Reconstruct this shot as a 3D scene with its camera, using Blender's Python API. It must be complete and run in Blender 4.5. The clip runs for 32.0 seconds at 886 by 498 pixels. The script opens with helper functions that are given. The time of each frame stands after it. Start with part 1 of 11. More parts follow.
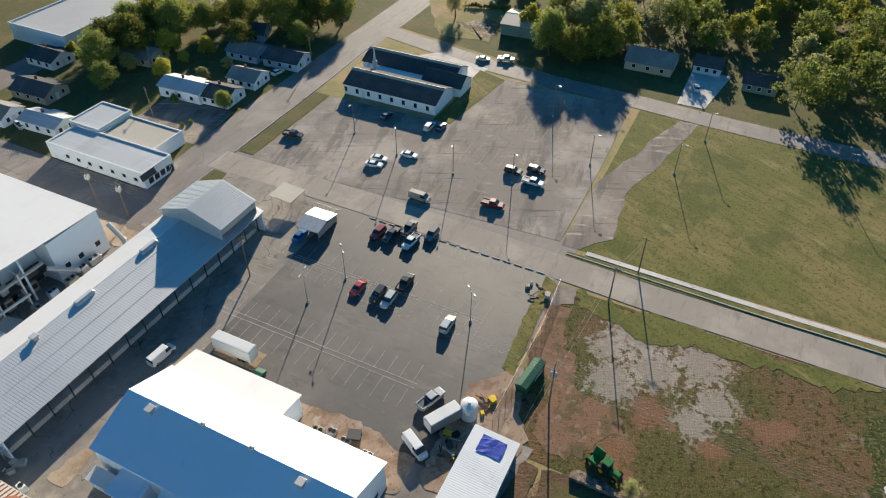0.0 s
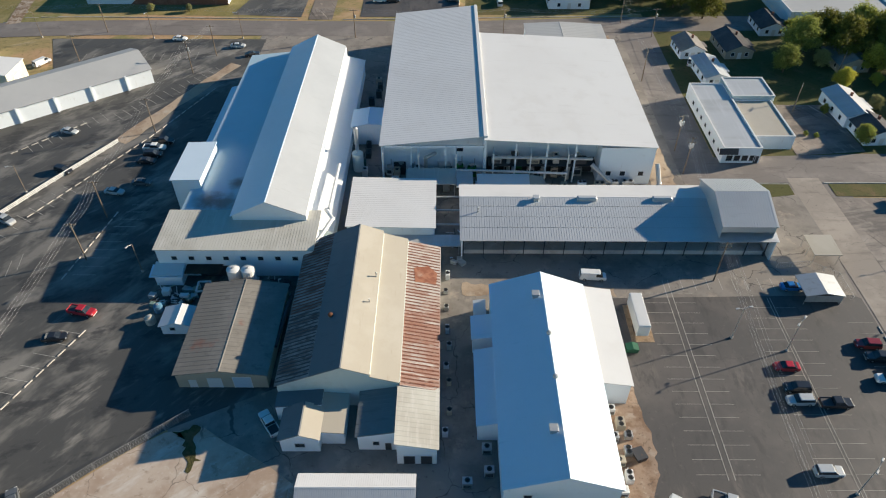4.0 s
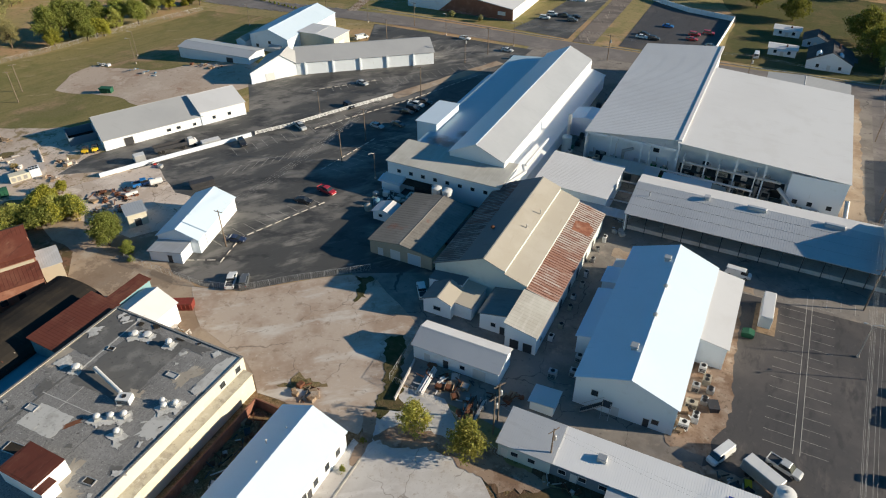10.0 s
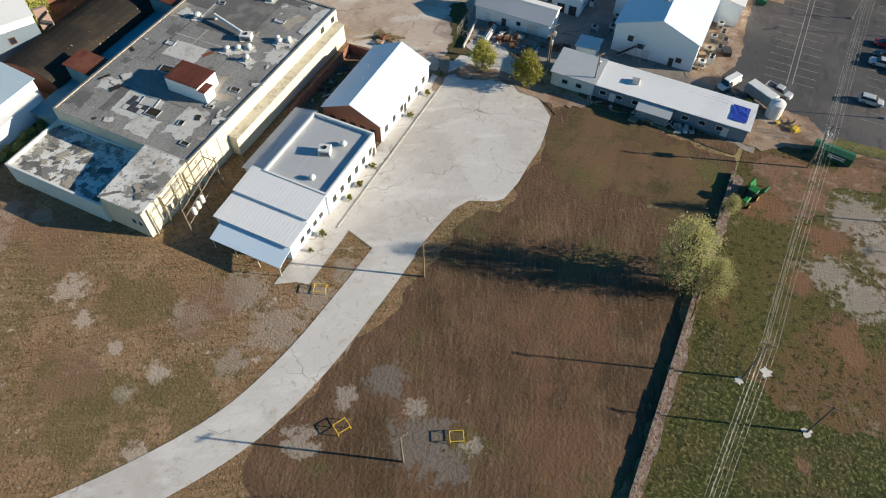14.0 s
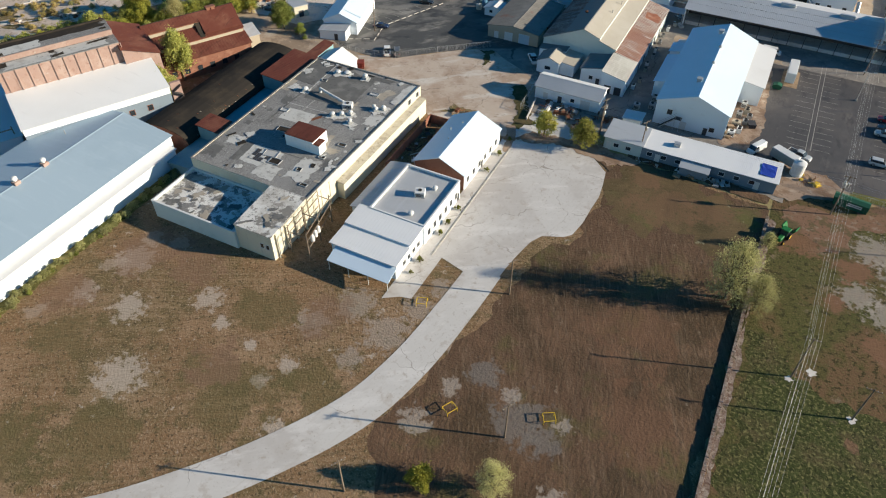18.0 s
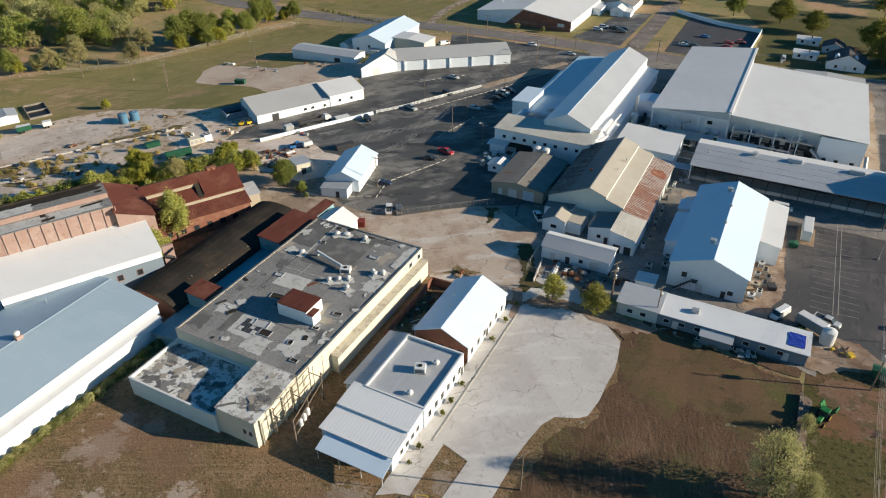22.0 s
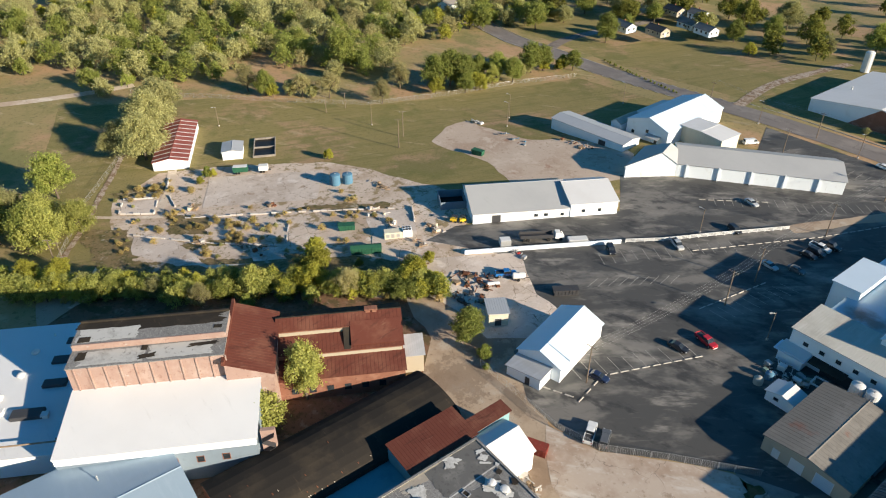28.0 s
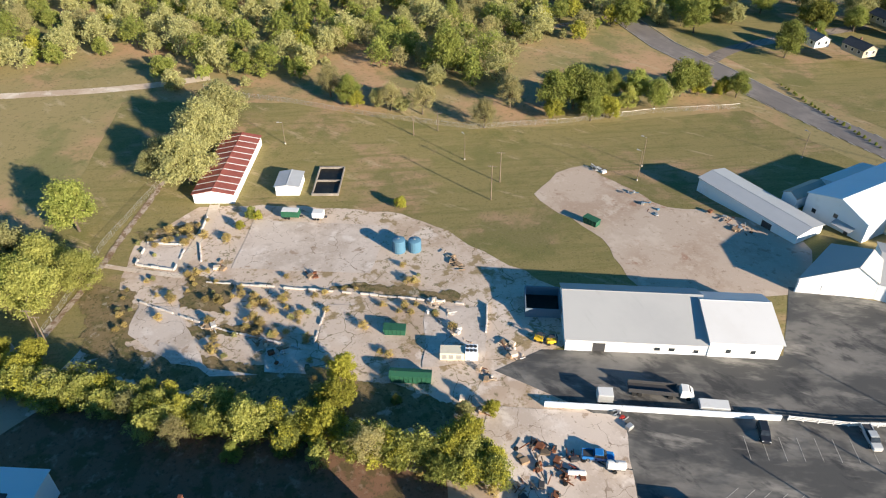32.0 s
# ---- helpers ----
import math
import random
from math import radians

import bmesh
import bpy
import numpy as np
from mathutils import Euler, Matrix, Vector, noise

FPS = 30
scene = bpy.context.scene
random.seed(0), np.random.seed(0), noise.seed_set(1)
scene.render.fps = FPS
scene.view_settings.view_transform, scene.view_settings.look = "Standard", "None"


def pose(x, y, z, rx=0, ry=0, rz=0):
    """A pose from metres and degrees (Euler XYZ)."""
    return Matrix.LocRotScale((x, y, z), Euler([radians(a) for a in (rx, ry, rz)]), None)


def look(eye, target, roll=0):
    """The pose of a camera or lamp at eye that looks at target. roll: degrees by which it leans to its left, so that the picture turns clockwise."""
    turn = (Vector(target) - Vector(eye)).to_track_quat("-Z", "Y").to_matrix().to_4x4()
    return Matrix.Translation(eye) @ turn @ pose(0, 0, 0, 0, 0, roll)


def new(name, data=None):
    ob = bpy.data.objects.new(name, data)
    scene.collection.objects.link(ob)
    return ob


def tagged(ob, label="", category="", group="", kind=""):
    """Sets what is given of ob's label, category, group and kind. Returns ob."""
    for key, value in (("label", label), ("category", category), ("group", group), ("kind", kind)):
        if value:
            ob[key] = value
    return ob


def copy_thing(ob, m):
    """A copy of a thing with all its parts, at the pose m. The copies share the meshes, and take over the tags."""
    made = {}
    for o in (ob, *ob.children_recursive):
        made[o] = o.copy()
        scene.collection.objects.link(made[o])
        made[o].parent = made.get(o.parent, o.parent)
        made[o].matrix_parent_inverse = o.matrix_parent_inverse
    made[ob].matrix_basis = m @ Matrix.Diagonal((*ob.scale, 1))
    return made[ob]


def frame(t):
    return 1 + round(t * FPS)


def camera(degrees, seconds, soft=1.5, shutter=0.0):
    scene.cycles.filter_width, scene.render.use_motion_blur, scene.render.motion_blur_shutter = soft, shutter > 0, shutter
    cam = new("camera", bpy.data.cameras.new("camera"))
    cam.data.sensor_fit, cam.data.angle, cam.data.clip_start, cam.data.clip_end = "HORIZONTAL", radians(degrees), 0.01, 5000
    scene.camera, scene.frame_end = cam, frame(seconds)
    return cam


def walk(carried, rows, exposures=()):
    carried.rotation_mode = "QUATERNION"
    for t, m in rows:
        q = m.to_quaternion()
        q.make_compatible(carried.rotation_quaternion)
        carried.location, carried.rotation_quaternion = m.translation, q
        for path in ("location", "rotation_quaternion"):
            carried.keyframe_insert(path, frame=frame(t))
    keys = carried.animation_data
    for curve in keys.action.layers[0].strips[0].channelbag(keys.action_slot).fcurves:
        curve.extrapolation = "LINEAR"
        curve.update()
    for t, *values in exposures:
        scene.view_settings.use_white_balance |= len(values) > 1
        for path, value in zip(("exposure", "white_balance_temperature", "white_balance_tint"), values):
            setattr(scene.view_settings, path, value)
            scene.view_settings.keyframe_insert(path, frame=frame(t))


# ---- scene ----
cam = camera(66.03, 32.0, soft=1.1)


def aim(x, y, z, yaw, down, roll):
    """Camera pose: heading (0 is +y, positive turns left), tilt below the horizon and roll, in degrees."""
    return pose(x, y, z, 90 - down, 0, yaw) @ pose(0, 0, 0, 0, 0, roll)


ROUTE = [
    (0, -21.08, 18.01, 100.59, -63.82, 40.72, 0.01),
    (0.5, -18.23, 16.05, 100.98, -57.23, 40.83, 0.31),
    (1, -15.04, 13.02, 102.10, -49.33, 41.57, 0.35),
    (1.5, -11.74, 9.91, 103.03, -39.93, 42.06, 0.04),
    (2, -9.58, 7.90, 102.48, -31.41, 42.09, 0.14),
    (2.5, -7.81, 6.14, 102.26, -23.56, 42.17, 0.43),
    (3, -5.32, 3.79, 102.73, -15.31, 42.37, 0.18),
    (3.5, -2.38, 1.80, 102.63, -7.08, 42.41, -0.02),
    (4, 0.00, 0.00, 101.70, 0.03, 42.04, 0.21),
    (4.5, 3.21, -1.63, 100.67, 4.63, 40.69, 0.24),
    (6.5, 14.30, -8.41, 98.82, 16.17, 36.42, -0.36),
    (7, 16.32, -11.14, 98.55, 17.75, 36.40, -0.31),
    (7.5, 18.31, -13.99, 98.18, 19.44, 36.42, -0.42),
    (8, 19.81, -17.46, 97.73, 21.14, 36.38, -0.38),
    (8.5, 21.31, -21.07, 97.52, 22.89, 36.44, -0.41),
    (9, 22.94, -25.15, 97.16, 24.67, 36.40, -0.45),
    (9.5, 24.04, -29.38, 96.97, 26.15, 36.43, -0.29),
    (10, 25.54, -33.96, 97.03, 26.41, 36.46, -0.28),
    (10.5, 26.73, -38.69, 96.69, 26.36, 36.39, -0.27),
    (11, 27.54, -43.58, 96.65, 26.25, 36.49, -0.16),
    (11.5, 28.73, -48.76, 96.56, 26.32, 36.66, -0.19),
    (12, 29.51, -54.61, 96.40, 26.33, 41.87, -0.20),
    (12.5, 29.71, -60.51, 95.71, 26.12, 47.50, -0.01),
    (13, 29.62, -66.43, 95.48, 25.70, 51.44, 0.30),
    (13.5, 29.99, -71.82, 95.36, 25.70, 53.48, 0.32),
    (14, 30.11, -77.24, 95.40, 25.52, 53.68, 0.37),
    (14.5, 30.14, -82.86, 95.20, 25.32, 53.70, 0.52),
    (16.5, 27.67, -102.81, 97.77, 25.98, 50.89, 0.07),
    (17, 27.55, -105.13, 99.01, 26.32, 47.69, 0.19),
    (17.5, 27.69, -106.53, 99.93, 26.31, 44.42, 0.54),
    (18, 27.75, -106.72, 100.36, 26.44, 44.47, 0.47),
    (18.5, 27.33, -105.91, 100.67, 26.56, 44.08, 0.38),
    (19, 26.70, -104.67, 101.18, 26.74, 38.01, 0.25),
    (19.5, 26.54, -104.46, 100.17, 26.83, 33.67, 0.19),
    (20, 26.33, -103.85, 100.27, 26.88, 33.71, 0.16),
    (20.5, 25.62, -102.41, 100.25, 26.91, 33.72, 0.12),
    (21, 24.59, -100.00, 100.31, 27.00, 33.69, 0.03),
    (21.5, 23.48, -96.98, 100.46, 27.12, 33.67, -0.08),
    (22, 22.14, -93.73, 100.69, 27.15, 33.69, -0.14),
    (22.5, 20.40, -89.61, 100.65, 27.21, 33.66, -0.20),
    (23, 18.51, -85.11, 100.85, 27.28, 33.69, -0.27),
    (23.5, 16.24, -80.32, 101.07, 27.28, 33.65, -0.27),
    (24, 13.97, -75.01, 101.24, 27.38, 33.63, -0.40),
    (24.5, 10.76, -69.64, 101.30, 33.98, 33.51, -0.29),
    (25, 7.87, -63.67, 101.41, 38.07, 33.43, -0.27),
    (25.5, 4.58, -57.47, 101.49, 41.16, 33.36, -0.29),
    (26, 0.51, -51.11, 101.06, 44.23, 33.22, -0.28),
    (26.5, -3.79, -45.10, 101.12, 47.06, 33.16, -0.13),
    (28.5, -19.89, -21.76, 105.22, 53.60, 33.62, 0.22),
    (29, -25.91, -16.64, 105.86, 54.66, 33.77, 0.42),
    (29.5, -31.59, -11.25, 105.95, 55.71, 33.86, 0.58),
    (30, -37.31, -3.53, 105.00, 57.55, 35.09, -0.05),
    (30.5, -42.81, 3.18, 103.87, 59.27, 36.12, -0.43),
    (31, -49.08, 8.52, 103.36, 60.71, 36.66, -0.52),
    (31.5, -56.47, 13.04, 103.40, 62.04, 36.73, -0.46),
    (32, -63.55, 17.41, 103.88, 64.86, 36.93, -0.48),
]
walk(cam, [(r[0], aim(*r[1:])) for r in ROUTE], [(0, 1.24, 6250, 8.5), (2, 1.06, 6270, 8.5), (4, 1.08, 6300, 8.5), (9, 0.88, 6350, 8.5), (12, 0.82, 6350, 9.5), (14, 1.06, 6250, 7.6), (17, 1.03, 6200, 7.7), (20, 0.9, 6250, 8.5), (25, 0.86, 6300, 8.5), (26, 0.97, 6300, 8.5), (29, 1.22, 6350, 10.5), (32, 1.38, 6250, 11.5)])

# ---- daylight: low morning sun, clear sky ----
SUN_TURN, SUN_HEIGHT = 19.0, 17.5  # degrees from +x towards +y, and above the horizon
world = bpy.data.worlds.new("sky")
scene.world = world
world.use_nodes = True
wn = world.node_tree
sky = wn.nodes.new("ShaderNodeTexSky")
sky.sky_type = "NISHITA"
sky.sun_disc = False
sky.sun_elevation = radians(SUN_HEIGHT)
sky.sun_rotation = radians(90 - SUN_TURN)
sky.air_density, sky.dust_density, sky.ozone_density = 1.0, 0.2, 1.0
deep = wn.nodes.new("ShaderNodeHueSaturation")
deep.inputs["Saturation"].default_value = 1.55
wn.links.new(sky.outputs[0], deep.inputs["Color"])
wn.links.new(deep.outputs[0], wn.nodes["Background"].inputs[0])
wn.nodes["Background"].inputs[1].default_value = 0.058

sun = new("sun", bpy.data.lights.new("sun", "SUN"))
sun.data.energy, sun.data.angle, sun.data.color = 4.5, radians(0.6), (1.0, 0.86, 0.66)
towards = Vector((math.cos(radians(SUN_TURN)), math.sin(radians(SUN_TURN)), math.tan(radians(SUN_HEIGHT))))
sun.matrix_world = look(towards * 100, (0, 0, 0))

# ---- mesh tools ----
class Shape:
    """Collects corners and faces of one mesh."""

    def __init__(self):
        self.v, self.f = [], []

    def add(self, verts, faces):
        n = len(self.v)
        self.v += [tuple(p) for p in verts]
        self.f += [tuple(n + i for i in f) for f in faces]
        return self

    def box(self, x0, x1, y0, y1, z0, z1):
        return self.add(
            [(x0, y0, z0), (x1, y0, z0), (x1, y1, z0), (x0, y1, z0), (x0, y0, z1), (x1, y0, z1), (x1, y1, z1), (x0, y1, z1)],
            [(3, 2, 1, 0), (4, 5, 6, 7), (0, 1, 5, 4), (1, 2, 6, 5), (2, 3, 7, 6), (3, 0, 4, 7)])

    def soft_box(self, x0, x1, y0, y1, z0, z1, b=0.05):
        """A box with chamfered top and upright edges."""
        def ring(i, z):
            return [(x0 + i + b, y0 + i, z), (x1 - i - b, y0 + i, z), (x1 - i, y0 + i + b, z), (x1 - i, y1 - i - b, z),
                    (x1 - i - b, y1 - i, z), (x0 + i + b, y1 - i, z), (x0 + i, y1 - i - b, z), (x0 + i, y0 + i + b, z)]
        return self.rings([ring(0, z0), ring(0, z1 - b), ring(b, z1)])

    def rings(self, rings, caps=True):
        n, k = len(rings[0]), len(rings)
        faces = [(r * n + i, r * n + (i + 1) % n, (r + 1) * n + (i + 1) % n, (r + 1) * n + i) for r in range(k - 1) for i in range(n)]
        if caps:
            faces += [tuple(range(n - 1, -1, -1)), tuple((k - 1) * n + i for i in range(n))]
        return self.add([p for r in rings for p in r], faces)

    def tube(self, a, b, r0, r1=None, n=8):
        a, b = Vector(a), Vector(b)
        r1 = r0 if r1 is None else r1
        d = (b - a).normalized()
        s = d.orthogonal().normalized()
        t = d.cross(s)
        def ring(c, r):
            return [c + r * (math.cos(6.2832 * i / n) * s + math.sin(6.2832 * i / n) * t) for i in range(n)]
        return self.rings([ring(a, r0), ring(b, r1)])

    def turned(self, x, y, outline, n=12):
        """A solid of revolution about the upright through (x, y); outline: (radius, z) from below."""
        return self.rings([[(x + r * math.cos(6.2832 * i / n), y + r * math.sin(6.2832 * i / n), z) for i in range(n)] for r, z in outline])

    def slab(self, poly, along, thick):
        """poly (list of 3D points) pushed by along * thick."""
        d = Vector(along) * thick
        n = len(poly)
        a, b = [Vector(p) for p in poly], [Vector(p) + d for p in poly]
        return self.add(a + b, [tuple(range(n - 1, -1, -1)), tuple(range(n, 2 * n))] + [(i, (i + 1) % n, n + (i + 1) % n, n + i) for i in range(n)])

    def mesh(self, name, material):
        me = bpy.data.meshes.new(name)
        me.from_pydata(self.v, [], self.f)
        bm = bmesh.new()
        bm.from_mesh(me)
        bmesh.ops.recalc_face_normals(bm, faces=bm.faces)
        bm.to_mesh(me)
        bm.free()
        if material:
            me.materials.append(material)
        return me


def thing(name, m, label, category, group=""):
    ob = new(name)
    ob.empty_display_size = 0.5
    ob.matrix_world = m
    return tagged(ob, label, category, group)


def part(name, shape, material, parent, label="", at=None, smooth=False):
    """One mesh under a thing or a part. shape: a Shape or a mesh that is shared."""
    me = shape.mesh(name, material) if isinstance(shape, Shape) else shape
    if smooth:
        me.polygons.foreach_set("use_smooth", [True] * len(me.polygons))
    ob = new(name, me)
    ob.parent = parent
    if at is not None:
        ob.matrix_basis = at
    return tagged(ob, label)


def gz(x):
    """Height of the ground: level in the east, falling gently in the west."""
    s = min(max((-x - 125) / 115, 0), 1)
    return -5 * s * s * (3 - 2 * s)


LAID = []
CUTS = [-125 - 5.75 * i for i in range(21)]


def draped(name, outline, lift, material, label="", category="", kind="structure", rough_edge=0.0, step=4.0):
    """A sheet of ground cover, lift metres above the ground. outline: corners in plan. rough_edge: how far its edge wanders."""
    lift += 0.0006 * len(LAID)  # no two sheets in one plane
    LAID.append(name)
    pts = []
    n = len(outline)
    for i in range(n):
        a, b = Vector(outline[i]), Vector(outline[(i + 1) % n])
        k = max(1, int((b - a).length / step)) if rough_edge else 1
        side = Vector((-(b - a).y, (b - a).x)).normalized()
        for j in range(k):
            p = a.lerp(b, j / k)
            if rough_edge and j:
                p = p + side * rough_edge * (1.6 * noise.noise((p.x * 0.13, p.y * 0.13, 3.7)) + 0.9 * noise.noise((p.x * 0.5, p.y * 0.5, 9.1)) + 0.9 * noise.noise((p.x * 1.4, p.y * 1.4, 5.3)))
            pts.append((p.x, p.y, 0))
    bm = bmesh.new()
    bm.faces.new([bm.verts.new(p) for p in pts])
    bm.normal_update()
    bmesh.ops.triangulate(bm, faces=bm.faces[:], ngon_method="EAR_CLIP")
    if min(p[0] for p in pts) < -125:
        for c in CUTS:
            bmesh.ops.bisect_plane(bm, geom=bm.verts[:] + bm.edges[:] + bm.faces[:], plane_co=(c, 0, 0), plane_no=(1, 0, 0))
    for v in bm.verts:
        v.co.z = gz(v.co.x) + lift
    for f in bm.faces:
        if f.normal.z < 0:
            f.normal_flip()
    bm.normal_update()
    for f in bm.faces:
        if f.normal.z < 0:
            f.normal_flip()
    me = bpy.data.meshes.new(name)
    bm.to_mesh(me)
    bm.free()
    me.materials.append(material)
    return tagged(new(name, me), label, category, "", kind)


def strip(points, width):
    """The outline of a band of that width along a line."""
    p = [Vector(q) for q in points]
    if len(p) > 3:  # round the bends
        fine = []
        for i in range(len(p) - 1):
            a, b, c, d = p[max(i - 1, 0)], p[i], p[i + 1], p[min(i + 2, len(p) - 1)]
            for k in range(6):
                f = k / 6
                fine.append(0.5 * ((2 * b) + (c - a) * f + (2 * a - 5 * b + 4 * c - d) * f * f + (3 * b - a - 3 * c + d) * f ** 3))
        p = fine + [p[-1]]
    left, right = [], []
    for i, q in enumerate(p):
        d = (p[min(i + 1, len(p) - 1)] - p[max(i - 1, 0)]).normalized()
        s = Vector((-d.y, d.x)) * width / 2
        left.append(tuple(q + s))
        right.append(tuple(q - s))
    return right + left[::-1]


# ---- materials ----
def blank(name):
    m = bpy.data.materials.new(name)
    m.use_nodes = True
    nt = m.node_tree
    return m, nt, nt.nodes["Principled BSDF"]


def noisy(nt, scale, detail=4.0, rough=0.6, stretch=None, turn=0.0, own=False):
    """Noise over real metres; own: in the thing's own axes instead of the world's."""
    if own:
        co = nt.nodes.new("ShaderNodeTexCoord").outputs["Object"]
    else:
        co = nt.nodes.new("ShaderNodeNewGeometry").outputs["Position"]
    mp = nt.nodes.new("ShaderNodeMapping")
    nt.links.new(co, mp.inputs[0])
    mp.vector_type = "TEXTURE"
    mp.inputs["Scale"].default_value = [1 / k for k in (stretch or (1, 1, 1))]
    mp.inputs["Rotation"].default_value = (0, 0, radians(turn))
    n = nt.nodes.new("ShaderNodeTexNoise")
    n.inputs["Scale"].default_value = scale
    n.inputs["Detail"].default_value = detail
    n.inputs["Roughness"].default_value = rough
    nt.links.new(mp.outputs[0], n.inputs["Vector"])
    return n.outputs["Fac"]


def ramp(nt, fac, lo, hi):
    r = nt.nodes.new("ShaderNodeMapRange")
    r.interpolation_type = "SMOOTHSTEP"
    r.inputs[1].default_value, r.inputs[2].default_value = lo, hi
    nt.links.new(fac, r.inputs[0])
    return r.outputs[0]


def blend(nt, fac, a, b, strength=1.0):
    m = nt.nodes.new("ShaderNodeMix")
    m.data_type = "RGBA"
    if strength != 1.0:
        k = nt.nodes.new("ShaderNodeMath")
        k.operation = "MULTIPLY"
        k.inputs[1].default_value = strength
        nt.links.new(fac, k.inputs[0])
        fac = k.outputs[0]
    nt.links.new(fac, m.inputs[0])
    for v, s in ((a, m.inputs[6]), (b, m.inputs[7])):
        if isinstance(v, tuple):
            s.default_value = (*v, 1)
        else:
            nt.links.new(v, s)
    return m.outputs[2]


def relief(nt, bsdf, fac, strength=0.3, distance=0.02):
    b = nt.nodes.new("ShaderNodeBump")
    b.inputs["Strength"].default_value = strength
    b.inputs["Distance"].default_value = distance
    nt.links.new(fac, b.inputs["Height"])
    nt.links.new(b.outputs[0], bsdf.inputs["Normal"])


def cracks(nt, scale, width):
    """Thin wandering lines along the borders of uneven cells, broken up by noise."""
    co = nt.nodes.new("ShaderNodeNewGeometry").outputs["Position"]
    n = nt.nodes.new("ShaderNodeTexNoise")
    n.inputs["Scale"].default_value = 0.35
    nt.links.new(co, n.inputs["Vector"])
    add = nt.nodes.new("ShaderNodeVectorMath")
    add.operation = "MULTIPLY_ADD"
    nt.links.new(n.outputs["Color"], add.inputs[0])
    add.inputs[1].default_value = (3.5, 3.5, 0)
    nt.links.new(co, add.inputs[2])
    v = nt.nodes.new("ShaderNodeTexVoronoi")
    v.feature = "DISTANCE_TO_EDGE"
    v.inputs["Scale"].default_value = scale
    nt.links.new(add.outputs[0], v.inputs["Vector"])
    line = ramp(nt, v.outputs["Distance"], width, width * 0.35)
    keep = ramp(nt, noisy(nt, 0.12), 0.42, 0.55)
    k = nt.nodes.new("ShaderNodeMath")
    k.operation = "MULTIPLY"
    nt.links.new(line, k.inputs[0])
    nt.links.new(keep, k.inputs[1])
    return k.outputs[0]


def surface(name, base, layers=(), rough=0.8, metal=0.0, bump=None, vary=0.0, spec=0.15, crack=None):
    """layers: (colour, scale, low, high, strength[, stretch[, turn]]) laid over the base where a noise lies above low..high."""
    m, nt, bsdf = blank(name)
    col = base
    for colour, scale, lo, hi, strength, *rest in layers:
        fac = ramp(nt, noisy(nt, scale, 5.0, 0.65, *rest), lo, hi)
        col = blend(nt, fac, col, colour, strength)
    if crack:
        fac = cracks(nt, crack[0], crack[1])
        col = blend(nt, fac, col, crack[2], crack[3])
    if vary:
        info = nt.nodes.new("ShaderNodeObjectInfo")
        hsv = nt.nodes.new("ShaderNodeHueSaturation")
        r = nt.nodes.new("ShaderNodeMapRange")
        r.inputs[3].default_value, r.inputs[4].default_value = 1 - vary, 1 + vary
        nt.links.new(info.outputs["Random"], r.inputs[0])
        nt.links.new(r.outputs[0], hsv.inputs["Value"])
        if isinstance(col, tuple):
            hsv.inputs["Color"].default_value = (*col, 1)
        else:
            nt.links.new(col, hsv.inputs["Color"])
        col = hsv.outputs[0]
    if isinstance(col, tuple):
        bsdf.inputs["Base Color"].default_value = (*col, 1)
    else:
        nt.links.new(col, bsdf.inputs["Base Color"])
    bsdf.inputs["Roughness"].default_value = rough
    bsdf.inputs["Metallic"].default_value = metal
    bsdf.inputs["Specular IOR Level"].default_value = spec
    if bump:
        relief(nt, bsdf, noisy(nt, bump[0]), bump[1], bump[2])
    return m


GRASS_BROWN = surface("dry brown mown field", (0.223, 0.133, 0.070), (
    ((0.132, 0.102, 0.044), 0.045, 0.47, 0.62, 0.8), ((0.298, 0.191, 0.111), 0.12, 0.48, 0.62, 0.6), ((0.309, 0.209, 0.121), 0.7, 0.50, 0.64, 0.5, (0.06, 1.8, 1), 28), ((0.105, 0.075, 0.036), 0.6, 0.52, 0.66, 0.5, (0.08, 1.6, 1), 40), ((0.33, 0.24, 0.15), 1.4, 0.56, 0.68, 0.35, (0.05, 1.6, 1), 150),
    ((0.109, 0.088, 0.039), 0.30, 0.52, 0.66, 0.75), ((0.481, 0.412, 0.339), 0.32, 0.645, 0.69, 0.8), ((0.066, 0.049, 0.025), 1.3, 0.53, 0.64, 0.8), ((0.355, 0.255, 0.157), 3.0, 0.55, 0.64, 0.65), ((0.057, 0.046, 0.024), 5.0, 0.56, 0.66, 0.6), ((0.40, 0.30, 0.19), 2.2, 0.57, 0.63, 0.6)), 0.95, bump=(2.2, 1.0, 0.16))
SOIL_DARK = surface("dark reddish soil with thin dry grass", (0.117, 0.069, 0.042), (
    ((0.069, 0.046, 0.026), 0.040, 0.46, 0.60, 0.8), ((0.163, 0.095, 0.057), 0.10, 0.50, 0.64, 0.7), ((0.103, 0.092, 0.034), 0.06, 0.53, 0.66, 0.7), ((0.216, 0.150, 0.097), 0.35, 0.50, 0.70, 0.30, (0.12, 1.2, 1), 118), ((0.051, 0.035, 0.021), 1.7, 0.51, 0.62, 0.40, (0.10, 1.0, 1), 104), ((0.252, 0.176, 0.118), 2.4, 0.53, 0.64, 0.28, (0.09, 1.0, 1), 112),
    ((0.255, 0.197, 0.144), 0.28, 0.645, 0.70, 0.7), ((0.045, 0.034, 0.019), 1.6, 0.54, 0.66, 0.7), ((0.197, 0.139, 0.088), 3.2, 0.56, 0.66, 0.55)), 0.95, bump=(1.8, 1.0, 0.14))
